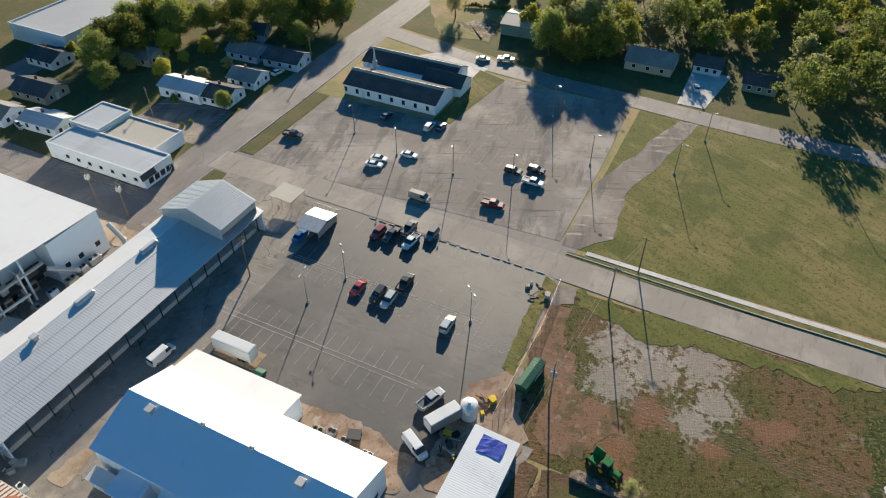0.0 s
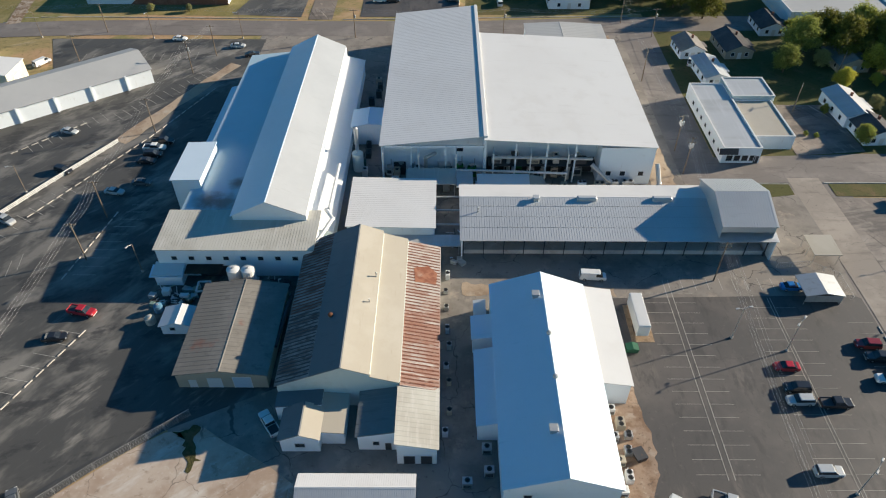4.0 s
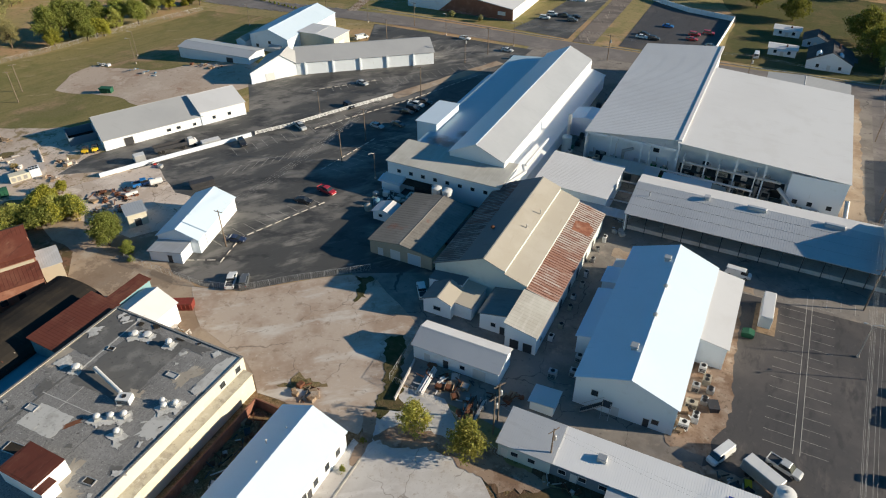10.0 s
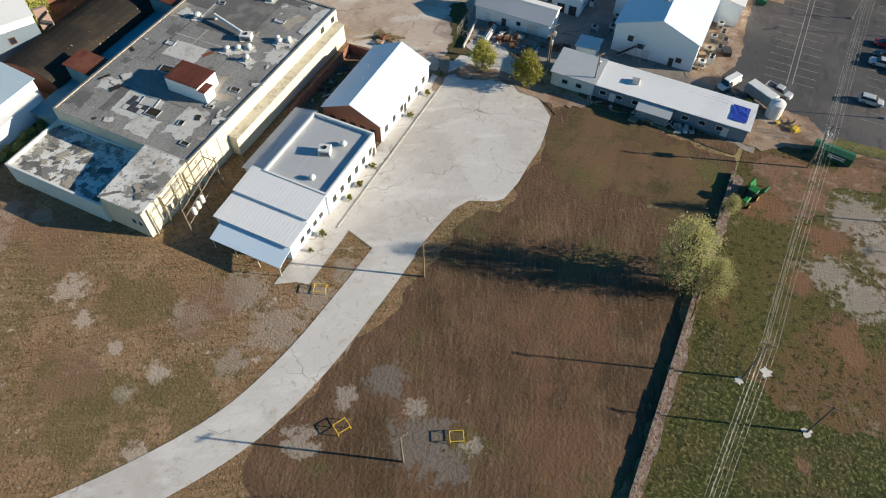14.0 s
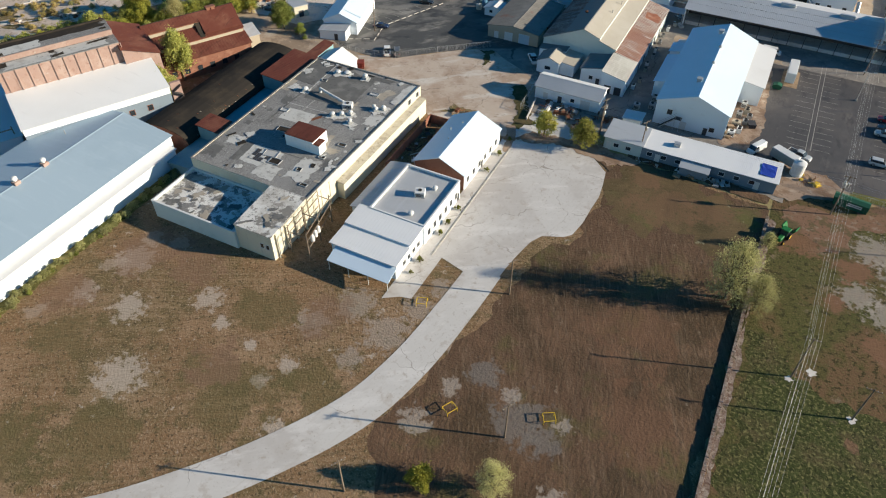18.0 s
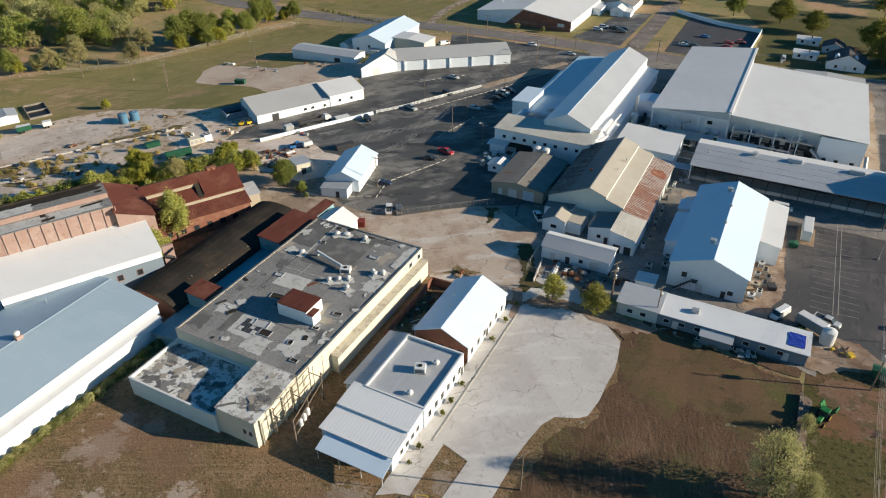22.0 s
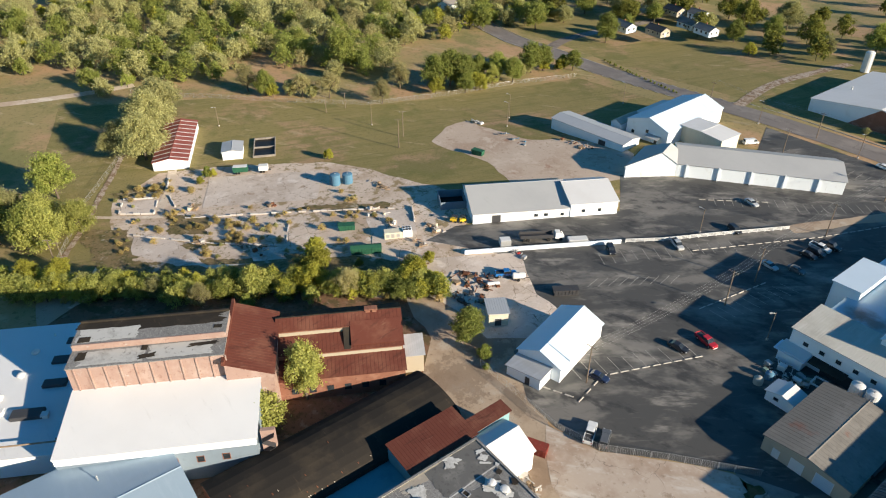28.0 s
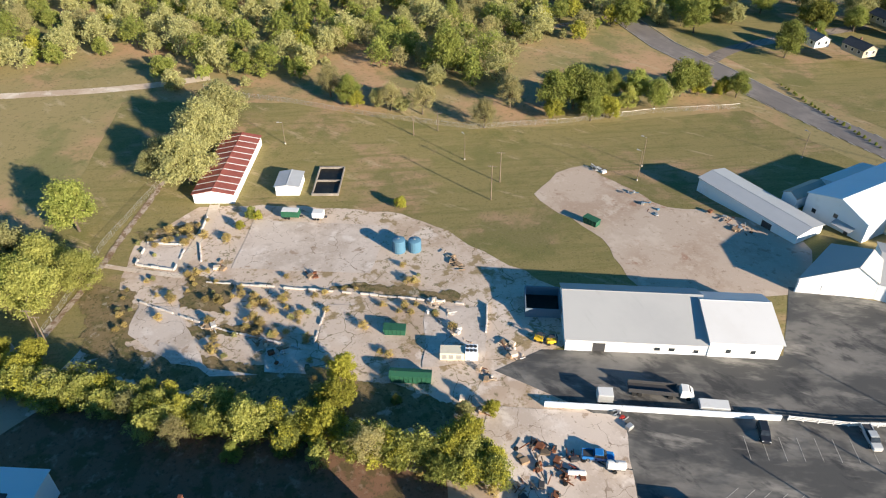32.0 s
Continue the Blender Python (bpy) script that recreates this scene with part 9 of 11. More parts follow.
for x, y, h, n in ((111.7, 80.4, 9, 1), (114.6, 65.1, 9, 1), (151.0, 66.9, 10, 1), (56.2, 87.2, 8.5, 2), (65.7, 84.0, 8.5, 2), (66.1, 54.7, 8.5, 2), (137.1, 29.0, 9, 1), (156.9, 24.7, 9, 1), (131.5, 49.8, 9, 1), (113.0, 97.8, 9, 1), (118.0, 114.1, 9, 1), (151.2, -9.6, 9, 1),
                   (-64.4, 105.1, 8, 1), (-101.9, 132.7, 8, 1), (-205.1, 152.6, 10, 1), (-234.8, 105.7, 9, 1), (-198.3, 145.4, 10, 1), (-270.8, 56.6, 8, 1), (-185.6, 199.3, 9, 1), (-98, 218.6, 9, 1), (-68, 218.8, 9, 1), (-136, 219, 9, 1)):
    light_pole(x, y, h, (x * 13) % 90, n, wood=(n == 1))


def run_along(points, gap):
    """Places every gap metres along a line, with the direction in degrees."""
    out = []
    for a, b in zip(points, points[1:]):
        a, b = Vector(a), Vector(b)
        n = max(1, round((b - a).length / gap))
        for i in range(n):
            p = a.lerp(b, i / n)
            out.append((p.x, p.y, math.degrees(math.atan2(b.y - a.y, b.x - a.x)), (b - a).length / n))
    return out


def chain_fence(points, h=1.9, gap=3.0, label="galvanised chain link fence on posts"):
    f = thing("fence", Matrix.Identity(4), label, "fence")
    post = Shape().tube((0, 0, 0), (0, 0, h), 0.04, 0.04, 6).mesh("post", STEEL)
    for x, y, turn, step in run_along(points, gap):
        m = pose(x, y, gz(x), 0, 0, turn)
        part("post", post, None, f, at=m)
        z2 = gz(x + step * math.cos(radians(turn))) - gz(x)
        s = Shape().tube((0, 0, h), (step, 0, h + z2), 0.025, 0.025, 5)
        k = 7
        for i in range(k):
            a, b = i / k * step, (i + 1) / k * step
            s.slab([(a, -0.004, 0.1), (a + 0.03, -0.004, 0.1), (b, -0.004, h), (b - 0.03, -0.004, h)], (0, 1, 0), 0.006)
            s.slab([(b - 0.03, -0.012, 0.1), (b, -0.012, 0.1), (a + 0.03, -0.012, h), (a, -0.012, h)], (0, 1, 0), 0.006)
        part("mesh_panel", s, STEEL, f, at=m)
    return f


chain_fence([(-98, 47.0), (-84, 47.2), (-75.3, 47.2), (-66.2, 49.9), (-56.8, 58.5), (-47.6, 66.0), (-44.0, 69.0)])
chain_fence([(-330, 40), (-315, 51), (-302, 66), (-277, 90), (-253, 117), (-242, 150), (-235, 182), (-224, 212)], gap=4.0)
chain_fence([(-290, 34), (-270, 20.5), (-236, -2.3), (-197, -20)], gap=4.0)
chain_fence([(46.5, 41.5), (70, 41.0), (84, 42.0)], 2.0)
chain_fence([(-24.2, 54.5), (-23.4, 41.5), (-12.5, 40.0), (2.0, 34.4)], 1.8)
chain_fence([(72, 107), (79, 107.6), (84, 104), (84, 97)], 1.6)

# low brick wall across the field
bw = thing("brick_wall", Matrix.Identity(4), "long low weathered brick wall with a crumbling top", "wall")
random.seed(5)
for i in range(34):
    y0 = 26 - 2.6 * i
    h = random.uniform(0.62, 0.78)
    x = 41.6 - 0.008 * i
    part("wall_section", Shape().soft_box(x - 0.22, x + 0.22, y0 - 2.6, y0 - 0.02, -0.2, h, 0.05), RUBBLE, bw)
    part("coping_stone", Shape().soft_box(x - 0.34, x + 0.34, y0 - 2.58, y0 - 0.04, h, h + 0.10, 0.03), RUBBLE, bw)
draped("rubble_strip", [(42.0, 26), (43.0, 26), (42.7, -62), (41.4, -62)], 0.05, RUBBLE, "rubble strip along the brick wall", "rubble", rough_edge=0.4, step=0.8)

# white barrier walls of the west lot
ww1 = thing("barrier_wall", Matrix.Identity(4), "long white painted barrier wall between two lots", "wall")
for x, y, turn, step in run_along([(-134.4, 72.0), (-112.0, 110.4)], 3.7):
    part("wall_section", Shape().soft_box(0, step - 0.03, -0.22, 0.22, -0.2, 1.3, 0.04), WALL_WHITE, ww1, at=pose(x, y, gz(x), 0, 0, turn))
ww2 = thing("white_fence", Matrix.Identity(4), "white board fence along the edge of the lot", "fence")
for x, y, turn, step in run_along([(-111.4, 111.6), (-105.4, 120.6), (-98, 135), (-87.2, 154.8)], 2.6):
    m = pose(x, y, gz(x), 0, 0, turn)
    part("post", Shape().box(-0.09, 0.09, -0.09, 0.09, 0, 1.35), WHITE_PAINT, ww2, at=m)
    for z in (0.35, 0.75, 1.12):
        part("rail", Shape().box(0, step, -0.05, 0.05, z, z + 0.2), WHITE_PAINT, ww2, at=m)
for pts in ([(-87.0, 155.0), (-76.5, 178.0), (-66, 200)],):
    draped("verge", strip(pts, 4.0), 0.075, DIRT, "bare dirt verge beside the lot", "verge", rough_edge=0.6)


def stops(label, points, gap=2.7):
    """Concrete wheel stops in a row."""
    stop = Shape().rings([[(-0.95, -0.16, 0), (0.95, -0.16, 0), (0.95, 0.16, 0), (-0.95, 0.16, 0)], [(-0.9, -0.09, 0.15), (0.9, -0.09, 0.15), (0.9, 0.09, 0.15), (-0.9, 0.09, 0.15)]]).mesh("wheel_stop", STONE_KERB)
    for x, y, turn, step in run_along(points, gap):
        tagged(new("wheel_stop", stop), label, "wheel stop", "wheel stops").matrix_world = pose(x, y, gz(x) + 0.07, 0, 0, turn)


stops("worn white concrete wheel stop", [(-86.5, 52.5), (-77.5, 57.0), (-79.5, 66.0), (-69.5, 90.0)])
stops("worn white concrete wheel stop", [(-80.6, 103.5), (-76.6, 127.0)])
stops("worn white concrete wheel stop", [(-97.0, 124.0), (-79.5, 158.0), (-68, 186)])
stops("worn white concrete wheel stop", [(-113, 150), (-98.5, 166)])
stops("worn white concrete wheel stop", [(86.0, 47), (86.3, 92)])
lines3 = tagged(new("stall_marking"), "faded white parking lines on the west lot", "road marking", kind="structure")
lines3.location = (0, 0, 0.092)
for a, b, turn, n, lx in (((-110, 100), (-92, 134), 150, 13, 5.2), ((-104, 90), (-92, 108), 100, 9, 5.0), ((-84.0, 62), (-73, 88), -12, 10, 5.0), ((-76.5, 104), (-72, 128), 0, 10, 5.0), ((-110, 152), (-96, 168), 135, 9, 5.0), ((-92, 168), (-70, 196), 140, 14, 5.0), ((-116, 204), (-80, 206), 90, 14, 5.0)):
    for i in range(n):
        f = i / (n - 1)
        part("line", Shape().box(-lx / 2, lx / 2, -0.055, 0.055, 0, 0.006), LINE_WHITE, lines3, at=pose(a[0] + (b[0] - a[0]) * f, a[1] + (b[1] - a[1]) * f, 0, 0, 0, turn))


def kerb(label, points, w=0.3, h=0.14):
    k = thing("kerb", Matrix.Identity(4), label, "kerb")
    for x, y, turn, step in run_along(points, 6.0):
        part("kerbstone", Shape().soft_box(0, step - 0.02, -w / 2, w / 2, 0, h + 0.06, 0.03), STONE_KERB, k, at=pose(x, y, gz(x), 0, 0, turn))


kerb("pale concrete kerb beside the street", [(72, 137.6), (86, 137.6)])
kerb("pale concrete kerb beside the street", [(95, 137.9), (134, 138.2), (170, 139.4)])
kerb("pale concrete kerb beside the forecourt", [(-19.0, -18), (-19.0, 24)])
kerb("pale concrete kerb of the side road", [(94.6, 44), (93.4, 0), (93.0, -60)])
kerb("pale concrete kerb of the north street", [(-150, 236), (-52, 234.4)])
kerb("pale concrete kerb of the north street", [(-36, 234), (66, 238)])
draped("sidewalk", strip([(96.6, 40), (95.8, 0), (95.4, -60)], 1.3), 0.06, CONCRETE, "narrow pale footpath beside the side road", "pavement")
draped("verge_grass", [(93.2, 44), (95.4, 44), (94.6, -60), (92.8, -60)], 0.03, GRASS_OLIVE, "green verge beside the side road", "verge")
draped("median_grass", [(72, 137.4), (86, 137.2), (86, 133), (74, 131)], 0.062, LAWN, "strip of grass at the street corner", "verge")
draped("median_grass", [(96, 137.5), (133, 137.6), (133, 132.5), (96, 132.5)], 0.062, LAWN, "strip of grass along the street", "verge")


# ---- machinery and clutter ----
def cooling_unit(x, y, z, turn=0.0, w=1.6, d=1.2, h=1.3, fans=1, colour=None):
    """A roof or yard air handling unit with fans on top."""
    u = thing("cooling_unit", pose(x, y, z, 0, 0, turn), "boxy air conditioning unit with a top fan", "air conditioner", "cooling units")
    part("casing", Shape().soft_box(-w / 2, w / 2, -d / 2, d / 2, 0.08, h, 0.04), colour or STEEL, u)
    part("skid", Shape().box(-w / 2, w / 2, -d / 2, -d / 2 + 0.12, 0, 0.08).box(-w / 2, w / 2, d / 2 - 0.12, d / 2, 0, 0.08), STEEL_DARK, u)
    for i in range(fans):
        cx = (i + 0.5) * w / fans - w / 2
        f = part("fan_ring", Shape().turned(cx, 0, [(0.42, h), (0.46, h + 0.1), (0.38, h + 0.12), (0.36, h + 0.03)], 12), STEEL_DARK, u)
        part("grille", Shape().turned(cx, 0, [(0.35, h + 0.02), (0.1, h + 0.05)], 10), RUBBER, f)
    for k in range(3):
        part("louvre", Shape().box(-w * 0.4, w * 0.4, -d / 2 - 0.03, -d / 2, 0.3 + 0.28 * k, 0.48 + 0.28 * k), STEEL_DARK, u)
    return u


# gear under the open front of the warehouse
for i, (x, y, z, w, h) in enumerate(((13.0, 139.6, 4.9, 2.4, 1.6), (17.4, 140.0, 4.9, 1.8, 2.4), (22.0, 139.4, 4.9, 3.0, 1.4), (27.6, 139.8, 4.9, 2.0, 2.2), (33.8, 139.4, 4.9, 2.6, 1.6), (-11.6, 139.4, 0.1, 2.4, 2.6), (-6.4, 139.6, 0.1, 1.8, 3.4), (4.6, 139.4, 0.1, 2.6, 2.4))):
    cooling_unit(x, y, z, 90 * (i % 2), w, 1.5, h, 1, (STEEL, STEEL_DARK, WALL_TAN)[i % 3])
random.seed(21)
# beside the workshop
for i, (x, y) in enumerate([(29.4, 70.0), (30.6, 67.2), (29.0, 64.4), (31.0, 62.0), (29.0, 60.0), (30.2, 57.2), (28.6, 54.6), (31.6, 65.0), (29.8, 72.6)]):
    cooling_unit(x, y, 0.06, 90 * (i % 2), random.uniform(1.2, 2.2), random.uniform(1.0, 1.5), random.uniform(1.0, 1.9), 1 + i % 2, random.choice([STEEL, WHITE_PAINT, WALL_TAN]))
for x, y in ((7.4, 62.2), (7.6, 58.0), (6.8, 85.0), (7.2, 87.4), (4.0, 56.0)):
    cooling_unit(x, y, 0.06, 0, 1.6, 1.3, 1.6, 1, random.choice([STEEL, WALL_TAN]))
for i in range(9):
    cooling_unit(0.6 + random.uniform(-0.2, 0.6), 66 + 4.6 * i + random.uniform(-1, 1), 0.06, 90, random.uniform(0.8, 1.6), random.uniform(0.7, 1.1), random.uniform(0.9, 1.5), 1, random.choice([STEEL, WALL_TAN, WHITE_PAINT]))
# machinery in front of the great warehouse and between the mill and it
for i in range(15):
    cooling_unit(-12 + 4.1 * i + random.uniform(-0.8, 0.8), 134.6 + random.uniform(-1.0, 0.8), 0.06, random.choice([0, 90]), random.uniform(1.6, 3.2), random.uniform(1.2, 2.0), random.uniform(1.4, 3.0), random.choice([1, 2]), random.choice([STEEL, WHITE_PAINT, WALL_TAN, WALL_BLUE]))
for i in range(12):
    cooling_unit(-20.4 + random.uniform(-1.2, 1.6), 140 + 4.4 * i, 0.06, random.choice([0, 90]), random.uniform(1.2, 2.6), random.uniform(1.0, 1.8), random.uniform(1.2, 2.6), 1, random.choice([STEEL, STEEL_DARK, WALL_TAN, DUMPSTER_GREEN]))


def tank(x, y, r, h, mat, label, z=0.06, n=18):
    t = thing("tank", pose(x, y, gz(x) + z), label, "tank", "tanks")
    part("shell", Shape().turned(0, 0, [(r, 0), (r, h), (r * 0.96, h + 0.08), (r * 0.5, h + 0.3), (0.12, h + 0.38)], n), mat, t)
    for k in range(3):
        part("band", Shape().turned(0, 0, [(r + 0.02, h * (0.2 + 0.3 * k)), (r + 0.04, h * (0.2 + 0.3 * k) + 0.03), (r + 0.02, h * (0.2 + 0.3 * k) + 0.06)], n), mat, t)
    part("hatch", Shape().turned(0, 0, [(0.3, h + 0.25), (0.3, h + 0.45), (0.1, h + 0.48)], 10), STEEL, t)
    return t


tank(-43.0, 100.6, 1.35, 5.2, WHITE_PAINT, "white upright storage tank beside the offices")
tank(-40.0, 100.6, 1.35, 5.2, WHITE_PAINT, "white upright storage tank beside the offices")
tank(-197.0, 67.4, 1.7, 3.6, TANK_BLUE, "pale blue plastic water tank on the slab")
tank(-195.4, 71.2, 1.7, 3.2, TANK_BLUE, "pale blue plastic water tank on the slab")
tank(45.4, 45.6, 1.5, 3.4, WHITE_PAINT, "white upright tank behind the long cabin")
tank(-21.6, 143.0, 1.4, 5.0, WALL_SAGE, "pale green upright tank between mill and warehouse")


def duct(points, r, mat, label):
    d = thing("duct", Matrix.Identity(4), label, "duct", "ducts")
    for a, b in zip(points, points[1:]):
        part("pipe", Shape().tube(a, b, r, r, 10), mat, d)
        part("elbow", Shape().turned(b[0], b[1], [(r * 0.4, b[2] - r), (r * 1.1, b[2] - 0.4 * r), (r * 1.1, b[2] + 0.4 * r), (r * 0.4, b[2] + r)], 8), mat, d)


duct([(-26.0, 118.0, 7.0), (-24.0, 114.0, 7.6), (-26.6, 107.0, 7.0), (-24.2, 106.0, 2.0)], 0.45, WHITE_PAINT, "fat white duct bent over the mill roof")
duct([(-25.0, 135.0, 7.2), (-25.2, 118.0, 7.4)], 0.35, WHITE_PAINT, "white duct along the mill's side roof")
duct([(36.0, 137.0, 6.0), (40.0, 134.6, 3.2), (44.0, 134.2, 0.4)], 0.55, STEEL, "sloping grey conveyor duct at the warehouse front")
duct([(51.6, 136.0, 7.0), (52.2, 133.4, 3.0), (50.8, 131.4, 0.4)], 0.55, STEEL, "grey duct bending down at the warehouse corner")
duct([(-21.8, 144.6, 0.0), (-21.8, 144.6, 11.0)], 0.5, STEEL, "bright steel upright flue beside the mill")
duct([(-31.2, 82.0, 3.2), (-30.6, 92.0, 3.4), (-30.4, 97.0, 2.0)], 0.4, STEEL_DARK, "dark duct between the sheds")
duct([(-7.0, 136.6, 4.6), (8.0, 136.4, 4.6), (30.0, 135.8, 4.2)], 0.3, WHITE_PAINT, "white pipe run along the warehouse front")
for x in (-14.6, -6, 3, 12, 21, 30):
    col = thing("column", pose(x, 136.4, 0.05), "white steel column at the warehouse front", "column", "columns")
    part("shaft", Shape().box(-0.15, 0.15, -0.15, 0.15, 0, 9.5), WHITE_PAINT, col)
    part("bracket", Shape().slab([(-0.1, 0.1, 9.3), (-0.1, 2.0, 9.9), (-0.1, 2.0, 9.6)], (1, 0, 0), 0.2), WHITE_PAINT, col)
canopy = thing("front_canopy", Matrix.Identity(4), "pale metal canopy over the warehouse machinery", "canopy")
part("roof", Shape().slab([(8.0, 128.4, 4.6), (20.5, 128.4, 4.6), (20.5, 134.0, 5.2), (8.0, 134.0, 5.2)], (0, 0, 1), 0.14), ROOF_WHITE, canopy)
part("roof", Shape().slab([(20.6, 128.0, 4.2), (25.0, 128.0, 4.2), (24.0, 134.0, 4.4), (20.6, 134.0, 5.0)], (0, 0, 1), 0.14), ROOF_TAN, canopy)
for x in (8.4, 14, 20.2, 24.4):
    part("post", Shape().box(x - 0.1, x + 0.1, 128.5, 128.7, 0, 4.5), STEEL, canopy)
canopy2 = thing("front_canopy", Matrix.Identity(4), "grey metal canopy beside the link building", "canopy")
part("roof", Shape().slab([(-9.0, 131.0, 4.2), (3.0, 131.0, 4.2), (3.0, 136.5, 5.0), (-9.0, 136.5, 5.0)], (0, 0, 1), 0.14), ROOF_OLIVE, canopy2)
part("roof", Shape().slab([(3.1, 129.0, 4.8), (7.0, 129.0, 4.8), (7.0, 135.0, 5.3), (3.1, 135.0, 5.3)], (0, 0, 1), 0.14), ROOF_STEEL, canopy2)
for x in (-8.6, -2, 2.6, 6.6):
    part("post", Shape().box(x - 0.1, x + 0.1, 131.2, 131.4, 0, 4.2), STEEL, canopy2)
canopy3 = thing("gap_canopy", Matrix.Identity(4), "narrow metal canopy between link building and dock", "canopy")
part("roof", Shape().slab([(-2.0, 109.8, 3.4), (3.8, 109.8, 3.4), (3.8, 113.2, 3.7), (-21, 113.2, 3.7), (-21, 110.8, 3.4)], (0, 0, 1), 0.14), ROOF_STEEL, canopy3)
for y in (116, 121, 126):
    part("beam", Shape().box(-1.6, 3.6, y, y + 0.3, 4.2, 4.5), STEEL, canopy3)
for x in (-20, -11, -2, 3.4):
    part("post", Shape().box(x - 0.08, x + 0.08, 110.9, 111.1, 0, 3.4), STEEL, canopy3)

# roof gear of the old works
roofz = 7.25
for x, y, w, d, h in ((-59.1, 7.2, 1.2, 1.2, 1.0), (-57.2, 8.4, 1.2, 1.2, 1.0), (-55.4, 9.6, 1.2, 1.2, 1.1), (-53.6, 6.4, 1.1, 1.1, 1.2), (-61.0, 25.6, 1.3, 1.3, 1.3), (-68.8, 24.6, 1.6, 1.3, 0.9), (-66.6, 25.6, 1.8, 1.4, 0.6), (-50.9, 13.9, 1.2, 1.0, 1.0), (-49.4, 15.1, 1.2, 1.0, 1.1), (-51.8, 14.6, 1.0, 1.0, 1.0), (-71.5, 13.6, 1.6, 1.4, 1.0)):
    v = thing("roof_ventilator", pose(x, y, roofz, 0, 0, x * 31 % 90), "white hooded roof ventilator on the tar roof", "roof vent", "roof vents")
    part("curb", Shape().soft_box(-w / 2, w / 2, -d / 2, d / 2, 0, h * 0.5, 0.04), STEEL, v)
    part("hood", Shape().turned(0, 0, [(w * 0.30, h * 0.5), (w * 0.30, h * 0.75), (w * 0.50, h * 0.78), (w * 0.46, h * 0.95), (w * 0.25, h * 1.12), (0.05, h * 1.16)], 9), WHITE_PAINT, v)
duct([(-67.6, 14.6, roofz + 0.2), (-67.4, 14.5, roofz + 1.3), (-59.6, 12.7, roofz + 0.8)], 0.34, WHITE_PAINT, "long white duct propped on the tar roof")
cooling_unit(-57.8, 12.0, roofz, 20, 2.4, 1.8, 1.3, 1, WHITE_PAINT)
for x, y, w, d in ((-63, -12, 3.4, 2.4), (-60.5, -14, 2.8, 2.0), (-52, -8, 1.6, 1.0), (-54, -14, 1.2, 1.4), (-50, -18, 1.8, 1.0), (-71, 4, 2.0, 1.4), (-66, -3, 3.6, 2.0), (-50.5, -2, 2.0, 1.2), (-70, 20, 1.4, 1.0), (-55, 20, 2.4, 1.2)):
    s = thing("roof_hatch", pose(x, y, roofz + 0.002, 0, 0, (x * 17) % 12), "broken flat skylight hatch on the tar roof", "roof hatch", "roof hatches")
    part("frame", Shape().box(-w / 2, w / 2, -d / 2, -d / 2 + 0.12, 0, 0.22).box(-w / 2, w / 2, d / 2 - 0.12, d / 2, 0, 0.22).box(-w / 2, -w / 2 + 0.12, -d / 2 + 0.12, d / 2 - 0.12, 0, 0.22).box(w / 2 - 0.12, w / 2, -d / 2 + 0.12, d / 2 - 0.12, 0, 0.22), STEEL, s)
    part("cover", Shape().box(-w / 2 + 0.14, w / 2 - 0.14, -d / 2 + 0.14, d / 2 - 0.14, 0, 0.1), ROOF_BLACK if (x * 7) % 2 < 1 else ROOF_GREY, s)
cooling_unit(-27.6, -6.8, 4.72, 20, 2.2, 2.0, 1.4, 1, WHITE_PAINT)
for x, y in ((-25.6, -3.6), (-26.3, -13.3)):
    v = thing("roof_ventilator", pose(x, y, 4.72), "white hooded roof ventilator on the office roof", "roof vent", "roof vents")
    part("hood", Shape().turned(0, 0, [(0.4, 0), (0.4, 0.4), (0.65, 0.45), (0.6, 0.7), (0.3, 0.95), (0.05, 1.0)], 12), WHITE_PAINT, v)

# transformer rack beside the works
rack = thing("transformer_rack", Matrix.Identity(4), "timber frame rack carrying white transformers", "transformer rack")
for x, y in ((-40.6, -30.6), (-42.0, -24.6), (-43.2, -18.6), (-45.4, -30.2), (-46.0, -24.4), (-46.6, -18.0)):
    part("post", Shape().tube((x, y, 0), (x, y, 7.6), 0.14, 0.1, 8), POLE_WOOD, rack)
for z in (3.0, 5.2, 7.0):
    for xa, xb in ((-40.6, -43.2), (-45.4, -46.6)):
        part("beam", Shape().tube((xa, -30.8, z), (xb, -18.0, z), 0.09, 0.09, 6), POLE_WOOD, rack)
for y, xa, xb in ((-30.4, -40.6, -45.4), (-24.5, -42.0, -46.0), (-18.3, -43.2, -46.6)):
    part("beam", Shape().tube((xa, y, 6.0), (xb, y, 6.0), 0.09, 0.09, 6), POLE_WOOD, rack)
for i in range(3):
    part("transformer", Shape().turned(-41.3 - 0.25 * i, -28.0 + 1.4 * i, [(0.42, 3.1), (0.45, 3.2), (0.45, 4.4), (0.3, 4.6), (0.08, 4.8)], 12), WHITE_PAINT, rack)


